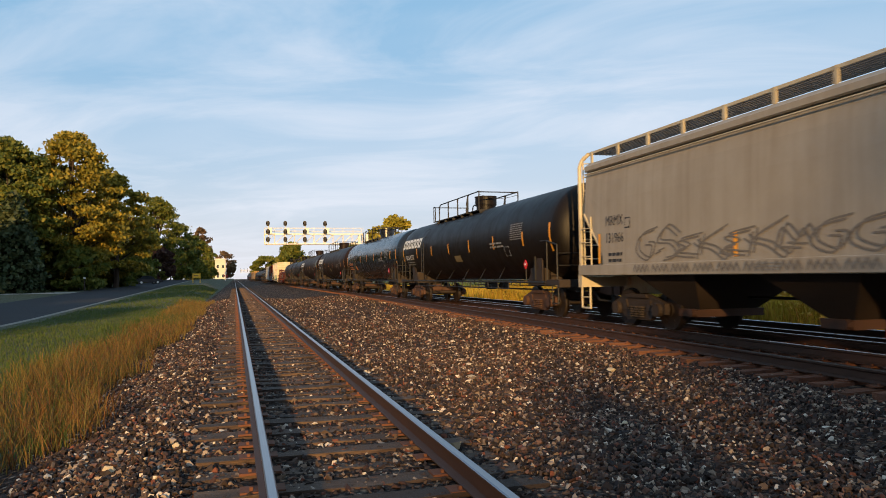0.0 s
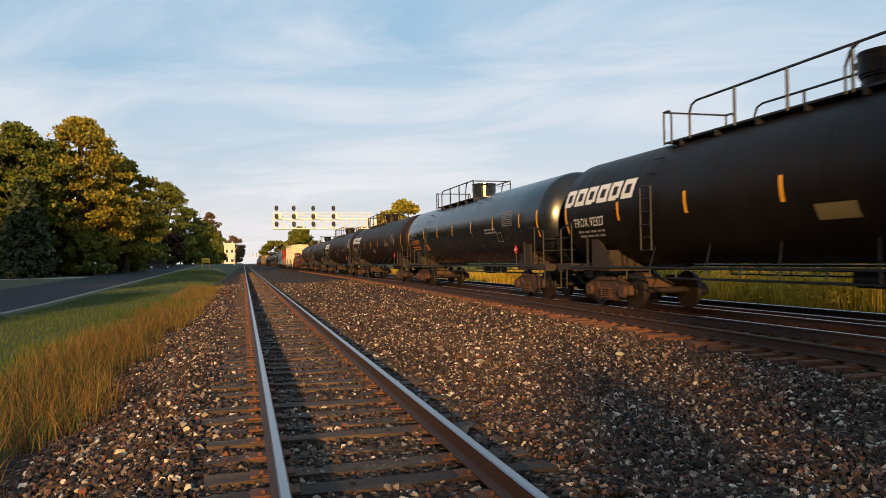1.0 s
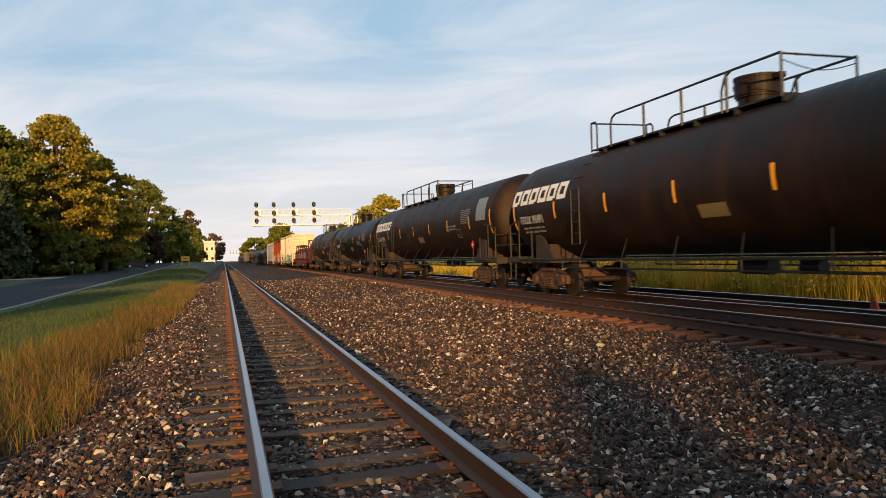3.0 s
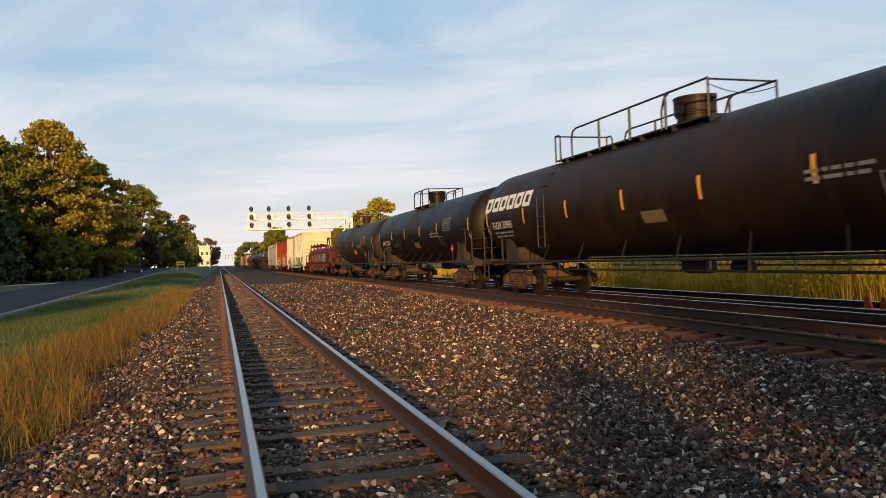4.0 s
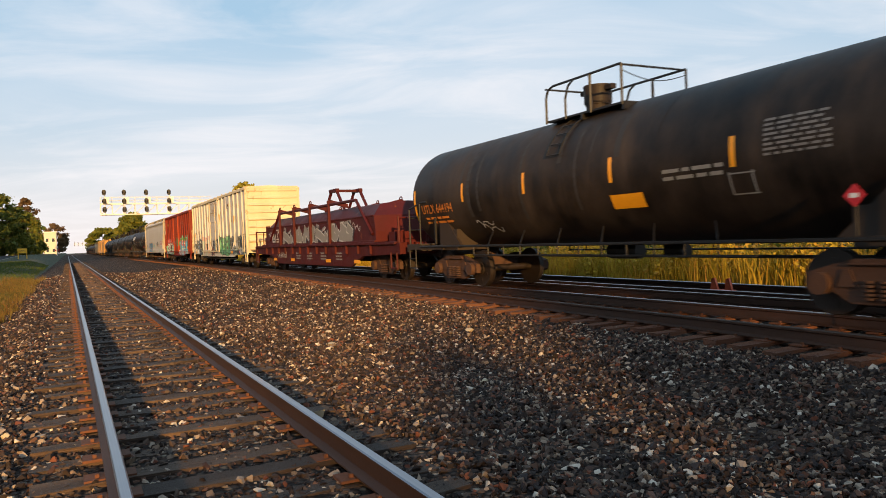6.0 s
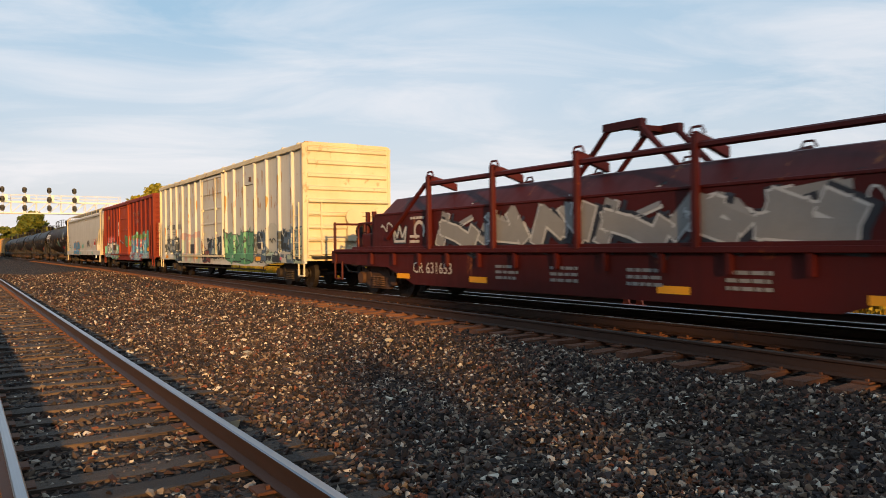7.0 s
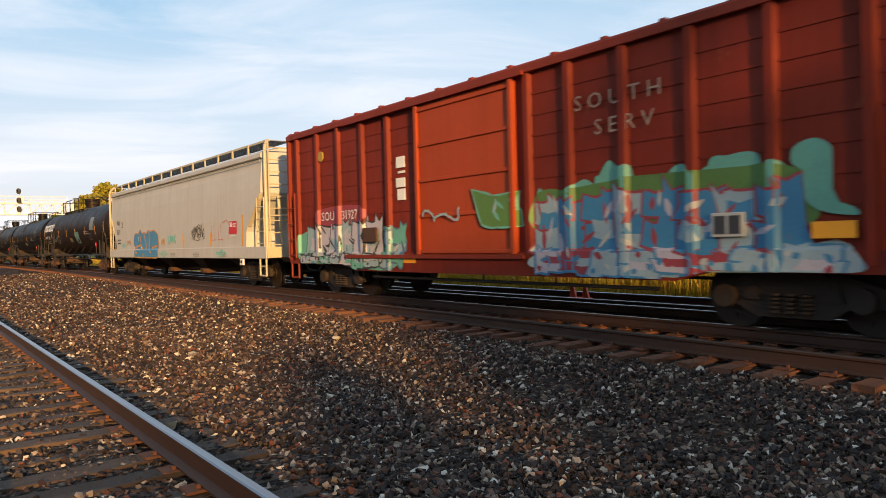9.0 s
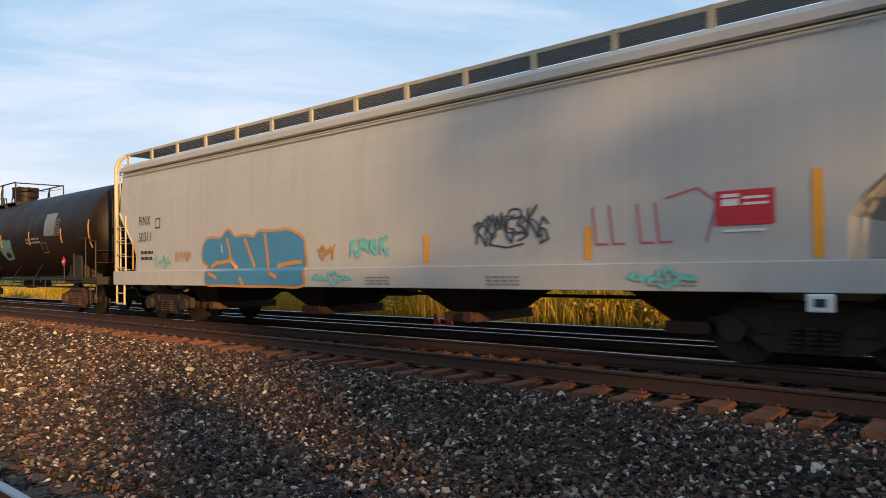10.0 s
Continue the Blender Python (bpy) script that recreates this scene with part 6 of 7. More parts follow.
    bars(hood, hs, 5.05, 1.93, 0.6, 1, 0.12, CHALKTXT, 3)
    silver, dark, white = plain("silver_spray", (0.22, 0.215, 0.21), 0.5, 0.1, 0.25, 5), plain("dark_spray", (0.012, 0.014, 0.022), 0.5, 0, 0.3, 5), plain("white_edge_spray", (0.45, 0.45, 0.45), 0.5, 0, 0.2, 5)
    for i, (form, y) in enumerate(zip("KRNKAE", (3.9, 2.2, 0.55, -0.95, -2.5, -3.9))):
        for run in FORMS[form]:
            pts = [(y - u * 1.25, 1.40 + v * 0.52) for u, v in run]
            scrawl(hood, hs, [(a - 0.06, b - 0.03) for a, b in pts], 0.52, dark, "spray_shadow", 0.011)
            scrawl(hood, hs, pts, 0.38, white, "spray_outline", 0.014)
            scrawl(hood, hs, pts, 0.30, silver, "spray_fill", 0.017)
    for y in (5.55, -4.75):
        crown_pts = [(y + 0.30, 1.75), (y + 0.24, 1.42), (y - 0.24, 1.42), (y - 0.30, 1.75), (y - 0.12, 1.52), (y, 1.78), (y + 0.12, 1.52), (y + 0.30, 1.75)]
        scrawl(hood, hs, crown_pts, 0.13, dark, "spray_shadow", 0.011)
        scrawl(hood, hs, crown_pts, 0.06, white, "spray_outline", 0.014)
    scrawl(hood, hs, squiggle(6.5, 1.80, 0.75, 0.26, 4, 10), 0.035, white)
    scrawl(hood, hs, squiggle(-5.3, 1.80, 0.7, 0.3, 6, 10), 0.03, white)
    return e


# ---- the train ----
BLK = {"dusty": paint("dusty_black_tank_paint", (0.006, 0.005, 0.0045), (0.020, 0.012, 0.008), 0.6, 0.0, 0.42, 3, spec=0.14),
       "gloss": paint("glossy_black_tank_paint", (0.007, 0.009, 0.013), (0.010, 0.009, 0.009), 0.25, 0.0, 0.22, 3, spec=0.5),
       "brown": paint("brown_dusted_tank_paint", (0.009, 0.006, 0.005), (0.044, 0.021, 0.011), 0.85, 0.0, 0.46, 3, spec=0.16),
       "stained": paint("stained_black_tank_paint", (0.006, 0.005, 0.005), (0.085, 0.062, 0.048), 0.8, 0.0, 0.46, 1.3, spec=0.16)}
STR = (-7.4, -4.65, -1.85, 0.95, 3.75, 6.55)
GLS = (-7.6, -4.95, -2.3, 0.4, 2.95, 5.6)
SHORT = (-3.7, -0.95, 1.9, 4.65)


def ladder_lines(e, surf, zc, r):
    stain = plain("grey_run_stain", (0.022, 0.018, 0.016), 0.7, 0, 0.6, 2)
    r = random.Random(4)
    for i in range(8):
        y, top = r.uniform(-1.6, 5.6), r.uniform(0.9, 1.25)
        w, foot = r.uniform(0.015, 0.09), r.uniform(-0.9, 0.5)
        bm = bmesh.new()
        decal(bm, surf, y - w, y + w, zc + foot, zc + top, 0.004 + i * 0.0002, 0, 10)
        part("run_stain", bm, stain, e)
    tag = plain("chalky_white_spray", (0.42, 0.42, 0.42), 0.6, 0, 0.4, 6)
    for k in range(2):
        scrawl(e, surf, squiggle(4.35 - k * 0.25, zc - 0.78 - 0.14 * k, 0.75, 0.2, 5 + k, 10), 0.022, tag)


def tag_tank(e, surf, zc, r):
    faded = plain("faded_grey_spray", (0.075, 0.075, 0.08), 0.6, 0, 0.3, 5)
    scrawl(e, surf, squiggle(4.35, zc - 0.5, 1.4, 0.6, 3), 0.045, faded)
    scrawl(e, surf, squiggle(-2.8, zc - 0.1, 0.5, 0.2, 3), 0.03, faded)


def primer(e, surf, zc, r):
    bm = bmesh.new()
    decal(bm, surf, -8.2, -9.2, zc - 0.1, zc + 0.7)
    part("primer_patch", bm, plain("blue_grey_primer", (0.16, 0.20, 0.22), 0.6, 0, 0.25, 4), e)


def grey_patch(e, surf, zc, r):
    bm = bmesh.new()
    decal(bm, surf, -6.0, -6.9, zc - 0.1, zc + 0.6)
    part("primer_patch", bm, plain("blue_grey_primer", (0.16, 0.20, 0.22), 0.6, 0, 0.25, 4), e)
    teal = plain("teal_spray", (0.10, 0.20, 0.18), 0.6, 0, 0.4, 4)
    blob(e, surf, -2.2, zc - 0.45, 1.1, 0.8, teal, 8)
    scrawl(e, surf, squiggle(6.8, zc - 0.5, 3.2, 0.6, 7), 0.06, GREYTXT)


DARKTAG = plain("dark_tag_spray", (0.14, 0.125, 0.11), 0.7, 0, 0.3, 6)
def mrmx_art(e, surf):
    """Thin dark outlines of unfinished round sprayed forms, and a small vent."""
    r = random.Random(5)
    for i in range(14):
        y, w, h = 6.95 - i * 0.74, r.uniform(0.7, 1.0), r.uniform(0.42, 0.68)
        for run in FORMS[r.choice("KRAENSC")]:
            pts = [Vector((y - u * w, 1.58 + v * h)) for u, v in run]
            curve = []
            for p0, p1, p2, p3 in zip([pts[0]] + pts, pts, pts[1:], pts[2:] + [pts[-1]]):
                curve += [0.5 * ((2 * p1) + (p2 - p0) * t + (2 * p0 - 5 * p1 + 4 * p2 - p3) * t * t + (3 * p1 - p0 - 3 * p2 + p3) * t ** 3) for t in (0.0, 0.25, 0.5, 0.75)]
            for d in (0.0, 0.13):
                scrawl(e, surf, [(p.x - d, p.y + d * 0.5) for p in curve], 0.034, DARKTAG)
        scrawl(e, lambda z: min(surf(z), -1.602), [(y - 0.08 * j, 1.32 + 0.16 * (j % 2)) for j in range(9)], 0.022, DARKTAG)
    frame_ob = part("vent_panel", boxed(-1.60, -1.55, -1.6, -1.0, 1.75, 2.1, 0.01), WHITE, e)
    part("vent", boxed(-1.61, -1.59, -1.5, -1.1, 1.8, 2.05), BLACKTXT, frame_ob)


hopper_car(-2.2, 17.3, TANHOPPER, "tan covered hopper car with dark scrawled graffiti outlines", "MRMX", "131966", BLACKTXT, CREAM_TRIM,
           mrmx_art, sill=(1.26, 1.52))
tank_car(19.0, 39.3, 1.45, 2.58, BLK["dusty"], "long dusty black pressure tank car", STR, "PROX 92327", WHITE, True, text_y=9.1, seed=10)
tank_car(40.4, 60.0, 1.45, 2.58, BLK["gloss"], "clean glossy black tank car with orange lettering", GLS, "UTLX 955443", AMBERTXT, False, (-0.9, 5.2), 0.2, 8.5, 0.52, 20, mid=0.0, notice=None, sheet_y=5.5)
tank_car(61.1, 81.3, 1.45, 2.58, BLK["brown"], "long brown-dusted black pressure tank car", STR, "PROX 93491", WHITE, True, text_y=9.1, seed=30)
tank_car(82.5, 103.1, 1.45, 2.58, BLK["brown"], "long brown-dusted black pressure tank car", STR, "PROX 33966", WHITE, True, text_y=9.3, seed=40, extra=primer)
tank_car(104.2, 121.1, 1.40, 2.47, BLK["dusty"], "black tank car with a faded crown tag", SHORT, "GATX 208237", WHITE, False, (-0.85, 1.8), 0.6, 7.1, 0.42, 50, extra=tag_tank, long=False, mid=0.04)
tank_car(122.1, 138.3, 1.42, 2.41, BLK["stained"], "black tank car with grey run-down stains and yellow letters", SHORT, "UTLX 644194", AMBERTXT, False, (-0.75, 1.75), 1.0, 7.15, 0.3, 60, extra=ladder_lines, long=False, mid=0.0, notice=(-0.85, -0.72))
coil_car(138.9, 157.6, "maroon coil car with silver graffiti on its hood")
RIBW, DOORW = (8.4, 7.3, 6.2, 5.05, 3.9, 2.8, -1.6, -2.65, -3.85, -5.0, -6.2, -7.35, -8.5), (-1.4, 1.75)
INK, SLATE, SILVERY = spray_paint("ink_spray", (0.02, 0.026, 0.032)), spray_paint("slate_blue_spray", (0.07, 0.11, 0.17)), spray_paint("silver_grey_spray", (0.40, 0.41, 0.42))
LEAF, MOSS, CHALK = spray_paint("leaf_green_spray", (0.075, 0.24, 0.13)), spray_paint("moss_green_spray", (0.10, 0.29, 0.17)), spray_paint("chalk_spray", (0.40, 0.40, 0.37))
PINK, SAGE, OXBLOOD = spray_paint("faded_pink_spray", (0.44, 0.29, 0.27)), spray_paint("pale_sage_spray", (0.30, 0.38, 0.32)), spray_paint("ox_blood_spray", (0.17, 0.035, 0.03))


def white_car_art(e):
    """Layers of old spray along the lower side of the white boxcar, its panels and small plates."""
    side, r = Side(RIBW, DOORW, 9.475), random.Random(12)
    band = plain("grey_paint_band", (0.22, 0.21, 0.20), 0.6, 0, 0.25, 4)
    for a0, a1 in ((6.32, 7.18), (5.17, 6.08)):
        part("grey_band", boxed(-1.468, -1.462, a0, a1, 2.26, 2.50), band, e)
    bars(e, lambda z: -1.464, 8.2, 2.02, 0.5, 3, 0.11, GREYTXT, 9)
    bars(e, lambda z: -1.464, 7.1, 2.10, 0.6, 2, 0.10, GREYTXT, 11)
    rr = random.Random(31)
    rust_streaks(e, side, [(rr.choice([7.85, 6.75, 5.6, 4.5, 3.35, 2.3, -2.1, -3.2, -4.4, -5.6, -6.8, -7.9]) + rr.uniform(-0.38, 0.38), rr.uniform(2.75, 4.0), rr.uniform(0.12, 0.62)) for _ in range(30)], 4)
    rust_streaks(e, side, [(y + rr.uniform(-0.04, 0.04), rr.uniform(1.9, 4.2), rr.uniform(0.25, 0.8)) for y in RIBW for _ in range(2)], 6)
    rust_streaks(e, side, [(rr.uniform(-1.0, 1.4), rr.uniform(3.4, 4.1), rr.uniform(0.12, 0.3)) for _ in range(12)], 8)
    # silver and black letters behind the ladder
    spray(e, side, [(8.55, 1.2), (8.55, 1.82), (7.0, 1.86), (6.0, 1.9), (5.9, 1.2), (7.2, 1.16)], CHALK, 0)
    sprayed_letters(e, side, 8.55, 5.85, 1.24, 1.80, 6, (INK, SILVERY, SLATE, CHALK), INK, SILVERY, 3, 1)
    sprayed_letters(e, side, 6.7, 5.2, 0.80, 1.24, 3, (SLATE, INK, SAGE), INK, CHALK, 5, 4)
    # washed-out pink and sage
    spray(e, side, cloud(5.7, 1.9, 0.75, 2.02, r, 9), PINK, 0)
    spray(e, side, cloud(5.45, 1.95, 0.72, 1.80, r, 8), CHALK, 1)
    for k in range(5):
        y = 5.2 - k * 0.72
        spray(e, side, [(y, 1.75), (y - 0.28, 1.7), (y - 0.34, 1.1), (y - 0.2, 0.74), (y + 0.08, 0.76), (y + 0.06, 1.3)], (SAGE, PINK)[k % 2], 3 + k)
    part("vent", boxed(-1.50, -1.455, 3.08, 3.72, 1.08, 1.52, 0.01), BLACKTXT, e)
    # dark letters over the door
    spray(e, side, [(1.72, 1.65), (1.3, 1.45), (0.85, 1.25), (0.8, 0.78), (1.7, 0.76)], OXBLOOD, 0)
    spray(e, side, cloud(1.6, -1.3, 0.8, 1.3, r), CHALK, 1)
    sprayed_letters(e, side, 0.65, -1.35, 0.95, 1.75, 4, (INK, SLATE, SAGE, INK), INK, CHALK, 8, 2)
    sprayed_letters(e, side, 1.6, 0.5, 0.78, 1.2, 2, (OXBLOOD, INK), INK, PINK, 9, 4)
    # the big green piece
    spray(e, side, cloud(-1.45, -4.95, 0.74, 1.75, r, 8), LEAF, 0)
    sprayed_letters(e, side, -1.45, -4.95, 0.86, 1.90, 5, (LEAF, MOSS), INK, SAGE, 2, 2)
    # dark and cream swirls to the end
    spray(e, side, cloud(-4.8, -9.2, 0.74, 1.78, r, 9), CHALK, 0)
    sprayed_letters(e, side, -4.85, -9.2, 1.28, 1.86, 9, (INK, SLATE, SAGE, CHALK, INK), SLATE, CHALK, 4, 1)
    sprayed_letters(e, side, -5.1, -9.2, 0.80, 1.30, 7, (SAGE, INK, CHALK, SLATE), INK, SAGE, 6, 2)
    spray(e, side, [(-6.3, 2.06), (-7.1, 2.06), (-7.1, 1.26), (-6.3, 1.26)], CHALK, 30, "painted_panel")
    scrawl(e, lambda z: -1.486, squiggle(-6.4, 1.58, 0.65, 0.2, 4, 9), 0.045, INK)
    part("number_plate_board", boxed(-1.536, -1.524, -8.35, -7.45, 0.82, 1.16), CHALK, e)
    part("pink_square", boxed(-1.541, -1.537, -7.62, -7.48, 0.90, 1.0), plain("pink_sticker", (0.60, 0.10, 0.16), 0.5, 0, 0.2, 4), e)
    fr = part("small_window", boxed(-1.50, -1.455, -5.66, -5.24, 1.24, 1.52, 0.01), CHALK, e)
    part("pane", boxed(-1.505, -1.501, -5.62, -5.28, 1.28, 1.48), BLACKTXT, fr)
    # a bolted panel high between two ribs
    part("upper_panel", boxed(-1.512, -1.455, -4.92, -3.93, 3.62, 4.34, 0.008), WHITEBOX, e)
    part("panel_latch", boxed(-1.56, -1.513, -4.70, -4.55, 3.72, 3.88, 0.01), TRUCK_RUSTY, e)


boxcar(159.8, 178.75, WHITEBOX, WHITEBOX_SUNLIT, WHITEBOX_SUNLIT, WHITEBOX, "rust-streaked white boxcar with graffiti along its lower side", 4.6, RIBW, DOORW, WHITEBOX_SUNLIT,
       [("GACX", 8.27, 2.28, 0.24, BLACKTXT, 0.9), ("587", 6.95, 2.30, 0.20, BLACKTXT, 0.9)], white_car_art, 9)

RIBR, DOORR = (7.45, 6.3, 5.2, 4.05, 2.95, -1.5, -2.45, -3.55, -4.7, -5.85, -7.0), (-1.2, 1.8)
TEAL, GRASS, SKYBLUE = spray_paint("mint_teal_spray", (0.11, 0.33, 0.26)), spray_paint("grass_green_spray", (0.075, 0.17, 0.035)), spray_paint("sky_blue_piece_spray", (0.035, 0.18, 0.33))
LILAC, ICE, CRIMSON = spray_paint("lilac_white_spray", (0.40, 0.37, 0.42)), spray_paint("ice_blue_spray", (0.25, 0.34, 0.38)), spray_paint("crimson_spray", (0.26, 0.035, 0.045))


def red_car_art(e):
    """The bright pieces, bead lines, labels and plates of the brown-red boxcar."""
    side, r = Side(RIBR, DOORR, 8.0), random.Random(21)
    for k in range(8):
        for a, b in ((-7.9, -1.35), (1.95, 7.9)):
            part("side_bead", boxed(-1.475, -1.45, a, b, 1.25 + k * 0.36, 1.29 + k * 0.36), REDBOX, e)
    # rear piece: lilac letters on mint, a brighter red number panel above
    spray(e, side, [(6.2, 2.2), (4.15, 2.2), (4.15, 1.8), (6.2, 1.8)], CRIMSON, 22, "number_panel")
    spray(e, side, cloud(7.45, 2.35, 0.72, 1.68, r, 10), TEAL, 23)
    sprayed_letters(e, side, 7.0, 3.25, 0.85, 1.80, 6, (LILAC, ICE, LILAC), INK, TEAL, 7, 24)
    sprayed_letters(e, side, 3.3, 2.35, 0.80, 1.62, 2, (TEAL, ICE), SLATE, SKYBLUE, 3, 25)
    sprayed_letters(e, side, 7.3, 3.4, 0.74, 1.02, 7, (LILAC, TEAL, ICE), INK, SKYBLUE, 5, 30)
    part("brown_plate", boxed(-1.60, -1.555, 3.35, 3.95, 1.33, 1.66, 0.01), TRUCK_RUSTY, e)
    # over the door
    scrawl(e, lambda z: -1.575, squiggle(1.55, 1.82, 1.3, 0.26, 6, 11), 0.045, ICE)
    sprayed_letters(e, side, -0.25, -1.15, 1.48, 2.10, 1, (GRASS,), TEAL, ICE, 2, 2)
    # front piece: mint over green over blue letters with white and crimson
    for k in range(7):
        y = -1.65 - k * 0.66
        spray(e, side, cloud(y, y - 0.74, 1.6, 2.10 + 0.14 * (k % 3), r, 4), TEAL, 21.5 + 0.1 * k)
    spray(e, side, cloud(-1.6, -6.4, 1.2, 2.10, r, 14), GRASS, 23)
    spray(e, side, cloud(-1.55, -6.9, 0.71, 1.12, r, 9), ICE, 24)
    sprayed_letters(e, side, -1.65, -6.25, 1.08, 1.96, 8, (SKYBLUE, SKYBLUE, ICE), CRIMSON, LILAC, 11, 25)
    sprayed_letters(e, side, -1.7, -6.6, 0.74, 1.12, 8, (ICE, LILAC, CRIMSON, ICE), SKYBLUE, CRIMSON, 9, 27)
    spray(e, side, [(-6.12, 2.34), (-6.38, 2.42), (-6.58, 2.28), (-6.52, 2.10), (-6.36, 2.12), (-6.34, 1.95), (-6.46, 1.72), (-6.80, 1.58), (-6.84, 1.48), (-6.40, 1.56), (-6.20, 1.80), (-6.22, 2.05), (-6.10, 2.14)], TEAL, 44)
    part("large_reflector", boxed(-1.552, -1.546, -6.85, -6.35, 1.22, 1.42), YELLOW, e)
    fr = part("small_window", boxed(-1.552, -1.50, -5.48, -5.02, 1.26, 1.58, 0.01), CHALK, e)
    part("pane", boxed(-1.557, -1.553, -5.44, -5.27, 1.30, 1.54), BLACKTXT, fr), part("pane", boxed(-1.557, -1.553, -5.23, -5.06, 1.30, 1.54), BLACKTXT, fr)
    # torn paper labels beside the door
    for z0, z1, w in ((2.92, 3.16, 0.32), (2.80, 2.85, 0.25), (2.50, 2.70, 0.34), (2.22, 2.46, 0.30)):
        part("paper_label", boxed(-1.492, -1.478, 2.30, 2.30 + w, z0, z1), WHITE, e)
    part("yellow_disc", disc(bmesh.new(), (-1.50, 6.08, 3.55), (1, 0, 0), 0.13, 0.04, 18), plain("faded_yellow_disc", (0.32, 0.22, 0.04), 0.6, 0, 0.3, 5), e)


boxcar(180.6, 196.6, REDBOX, REDPAINT, REDPAINT, ORANGEDOOR, "brown-red boxcar with an orange door and bright graffiti", 4.4, RIBR, DOORR, REDPAINT,
       [("SOU", 6.1, 1.90, 0.22, WHITE, 1.1), ("31927", 5.05, 1.90, 0.22, WHITE, 0.95), ("S O U T H", -2.6, 3.32, 0.24, FADEDTXT, 1.1), ("S E R V", -3.0, 2.90, 0.24, FADEDTXT, 1.1)], red_car_art, 12, False)
for mark in [o for o in TRAIN[-1][0].children if o.name.startswith("car_mark")]:
    mark.location.x = -0.035


def finx_art(e, surf):
    """The sprayed pieces on the cream hopper: a blue piece with an orange edge, teal and black tags, a red square."""
    blue, orange = plain("sky_blue_spray", (0.06, 0.22, 0.40), 0.5, 0, 0.25, 3), plain("orange_spray", (0.52, 0.24, 0.06), 0.5, 0, 0.2, 3)
    teal, black, red = plain("pale_teal_spray", (0.16, 0.50, 0.47), 0.6, 0, 0.3, 4), plain("black_spray", (0.05, 0.05, 0.06), 0.6, 0, 0.2, 4), plain("red_marker", (0.50, 0.10, 0.12), 0.6, 0, 0.2, 5)
    out = lambda z: min(surf(z), -1.602) if z < 1.30 else surf(z)
    shape = [(5.0, 1.92), (4.75, 2.0), (4.35, 1.98), (4.05, 2.14), (3.85, 2.06), (3.7, 1.98), (3.35, 2.0), (3.05, 1.96), (2.85, 2.06), (2.55, 2.05), (2.3, 2.04), (1.9, 2.06), (1.6, 1.98), (1.35, 1.86), (1.3, 1.6),
             (1.25, 1.42), (1.32, 1.2), (1.35, 0.97), (2.2, 0.96), (3.4, 0.96), (4.2, 0.97), (4.85, 0.98), (4.9, 1.2), (4.85, 1.4), (5.05, 1.5), (5.08, 1.7)]
    patch(e, out, shape, orange, 0.012, "spray_outline", 0.055)
    patch(e, out, shape, blue, 0.017)
    for run in ([(4.05, 1.95), (3.95, 1.7), (3.9, 1.5), (4.2, 1.45), (4.5, 1.44), (4.7, 1.36)], [(3.9, 1.5), (3.65, 1.33), (3.5, 1.1), (3.4, 0.98)], [(3.35, 1.92), (3.15, 1.6), (3.0, 1.36)], [(2.62, 2.0), (2.56, 1.7), (2.5, 1.4), (2.4, 1.2)], [(2.15, 1.35), (1.75, 1.4), (1.4, 1.42)], [(2.4, 1.2), (2.2, 1.14), (2.1, 1.3)], [(4.75, 1.2), (4.45, 1.12)]):
        scrawl(e, out, run, 0.085, orange, "spray_line", 0.022)
    scrawl(e, out, [(4.3, 1.85), (4.25, 1.68)], 0.03, WHITE, "spray_line", 0.024)
    for i, y in enumerate((6.35, 6.15, 5.95, 5.78)):
        scrawl(e, surf, [(y, 1.5), (y - 0.02, 1.74), (y - 0.12, 1.5 + 0.06 * (i % 2)), (y - 0.14, 1.72)], 0.022, orange)
    scrawl(e, surf, squiggle(5.95, 1.12, 0.5, 0.15, 3), 0.02, orange)
    scrawl(e, surf, squiggle(7.4, 1.5, 0.8, 0.35, 2), 0.025, teal)
    scrawl(e, surf, squiggle(0.9, 1.6, 0.5, 0.3, 5), 0.03, orange)
    [throw_up(e, surf, -0.05 - i * 0.26, 1.5 + 0.03 * (i % 2), 0.2, 0.27, f, teal, teal, 0.05, 0.0) for i, f in enumerate("KNAK")]
    [throw_up(e, surf, -3.0 - i * 0.19, 1.62 + 0.05 * (i % 3), 0.2, 0.34 + 0.05 * (i % 2), f, black, black, 0.028, 0.0) for i, f in enumerate("KANCSKS")]
    scrawl(e, surf, [(-3.3, 1.6), (-3.6, 1.55), (-3.9, 1.6)], 0.025, black)
    scrawl(e, surf, squiggle(-2.95, 1.8, 1.3, 0.4, 12, 14), 0.022, black)
    scrawl(e, surf, [(-3.75 + 0.12 * math.cos(a), 2.05 + 0.07 * math.sin(a)) for a in np.linspace(0, 6.0, 14)], 0.03, black)
    for k, y in enumerate((-5.05, -5.3, -5.7, -5.95)):
        scrawl(e, surf, [(y, 2.05), (y - 0.05, 1.55), (y - 0.22, 1.55)], 0.025, red)
    scrawl(e, surf, [(-6.1, 2.1), (-6.5, 2.2), (-6.75, 2.0), (-6.6, 1.55)], 0.025, red)
    bm = bmesh.new()
    decal(bm, surf, -6.72, -7.4, 1.72, 2.13, 0.016, 0, 1)
    part("red_square", bm, REDSIGN, e, "red square emblem")
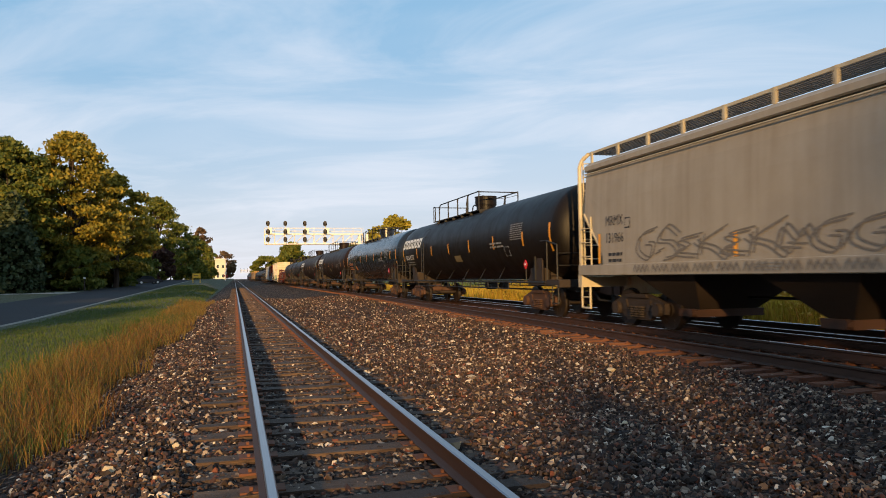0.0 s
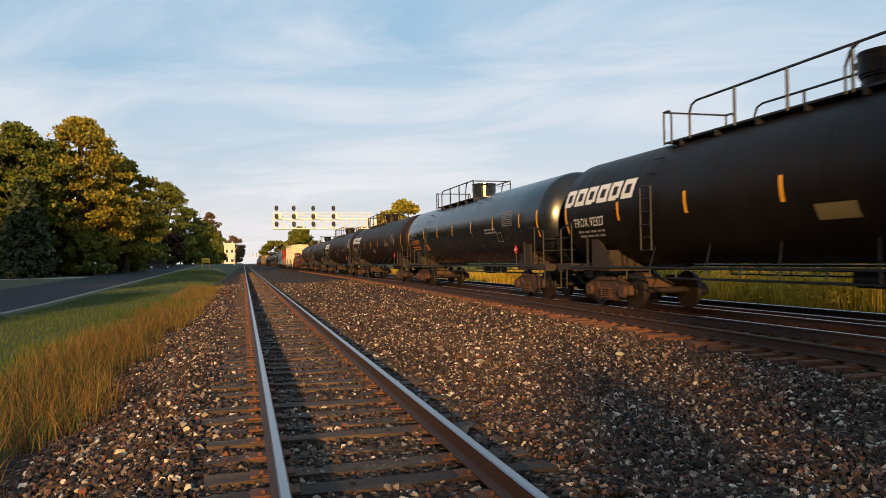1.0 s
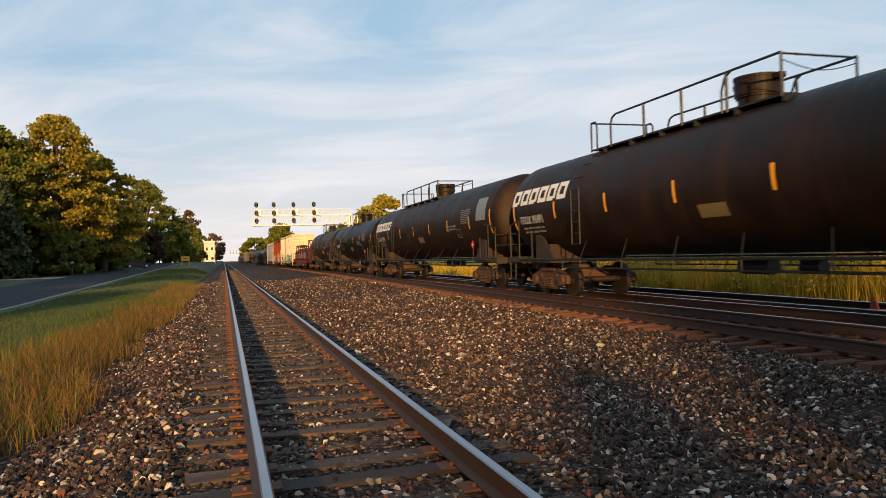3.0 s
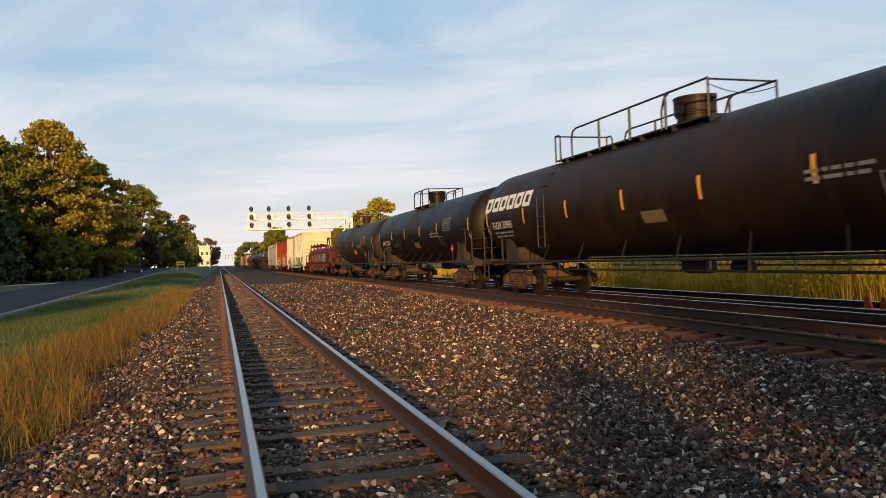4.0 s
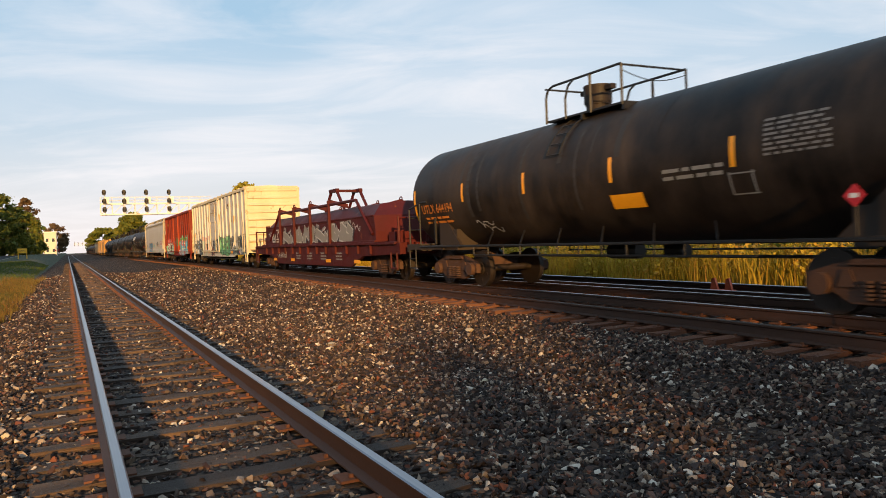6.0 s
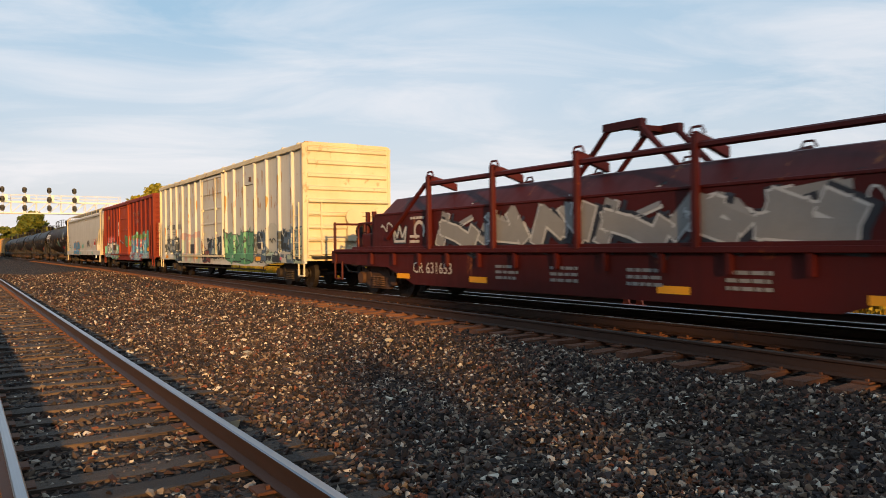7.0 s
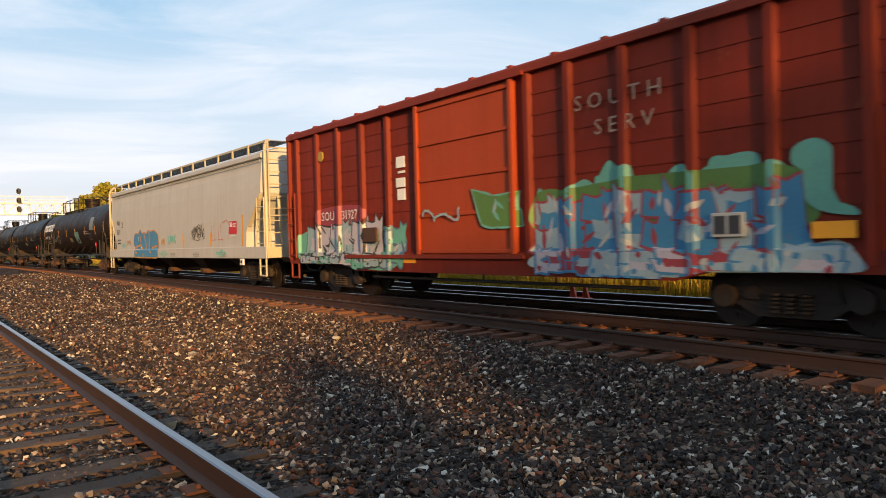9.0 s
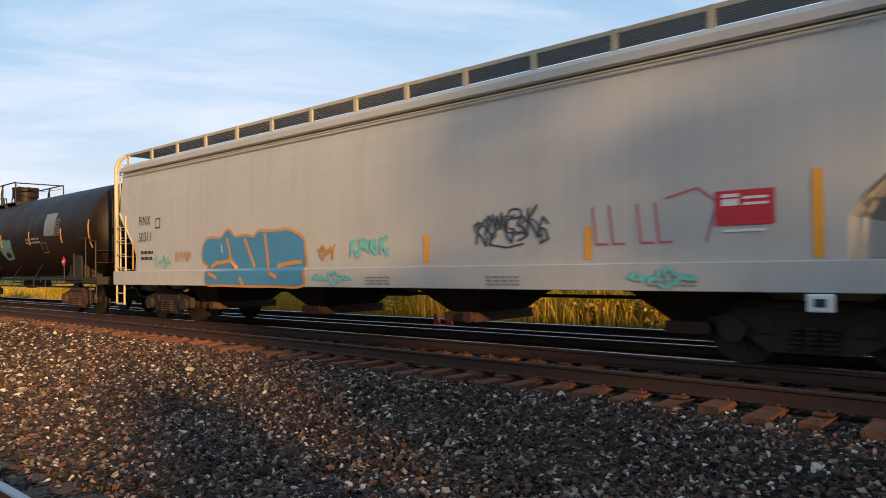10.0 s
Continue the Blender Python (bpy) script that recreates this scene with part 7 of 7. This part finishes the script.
    for u, w, z, h in ((6.8, 0.2, 1.95, 0.08), (7.05, 0.28, 1.95, 0.03), (6.8, 0.2, 2.05, 0.04), (7.05, 0.28, 2.02, 0.03), (6.8, 0.5, 1.64, 0.03)):
        bm = bmesh.new()
        decal(bm, surf, -u, -u - w, z, z + h, 0.020, 0, 1)
        part("emblem_bar", bm, WHITE, e)
    for y, w in ((-5.6, 0.9), (1.0, 1.1)):
        scrawl(e, lambda z: -1.602, squiggle(y, 1.1, w, 0.25, 9), 0.04, teal)
    part("jack_pad", boxed(-1.63, -1.58, -8.0, -7.72, 0.72, 0.92, 0.015), WHITE, e)
    part("jack_hole", boxed(-1.635, -1.631, -7.92, -7.8, 0.78, 0.87, 0.01), BLACKTXT, e)


hopper_car(198.3, 217.8, CREAM, "cream covered hopper car with blue graffiti and red square emblem", "FINX", "50311", BLACKTXT, CREAM_TRIM, finx_art)
tank_car(219.4, 239.7, 1.45, 2.58, BLK["brown"], "long brown-dusted black pressure tank car", STR, "PROX 33718", WHITE, True, text_y=9.1, seed=70, extra=grey_patch)
tank_car(240.8, 258.5, 1.45, 2.55, BLK["dusty"], "black tank car in the middle of the train", SHORT, "UTLX", WHITE, False, (-1.8, 2.4), 0.2, 7.6, 0.35, 80, long=False)
far_tank = TRAIN[-1][0]
yellow_hopper = paint("orange_yellow_car_paint", (0.50, 0.26, 0.06), (0.20, 0.11, 0.04), 0.5, 0.2, 0.55, 4)
at = 259.0
for i in range(4):
    TRAIN.append((copy_thing(far_tank, pose(0, 0, 0)), berth(at + 8.85)))
    at += 18.9
hopper_car(at, at + 17.5, yellow_hopper, "orange-yellow covered hopper car far down the train", "III", "III", BLACKTXT, yellow_hopper)
far_hopper = TRAIN[-1][0]
at += 18.8
for i in range(3):
    TRAIN.append((copy_thing(far_hopper, pose(0, 0, 0)), berth(at + 8.75)))
    at += 18.8
for i in range(8):
    TRAIN.append((copy_thing(far_tank, pose(0, 0, 0)), berth(at + 8.85)))
    at += 18.9
have = {w for w, q in WHEELSETS}
for car, y in TRAIN:
    for o in car.children_recursive:
        if o.name.startswith("wheelset") and o not in have:
            WHEELSETS.append((o, o.matrix_basis.translation.y))
for car, y in TRAIN:
    car.matrix_basis = pose(TX, y, ZR)

# ---- what moves: the train rolls towards the camera at an even pace, its wheels turning ----
PACE = 19.5


def motions():
    for car, y in TRAIN:
        walk(car, [(t, pose(TX, y - PACE * t, ZR)) for t in (0.0, 2.5, 5.0, 7.5, 10.0)])
    for w, q in WHEELSETS:
        walk(w, [(k / 30, pose(0, q, 0.457, math.degrees(PACE * k / 30 / 0.457) % 360)) for k in range(301)])


motions()
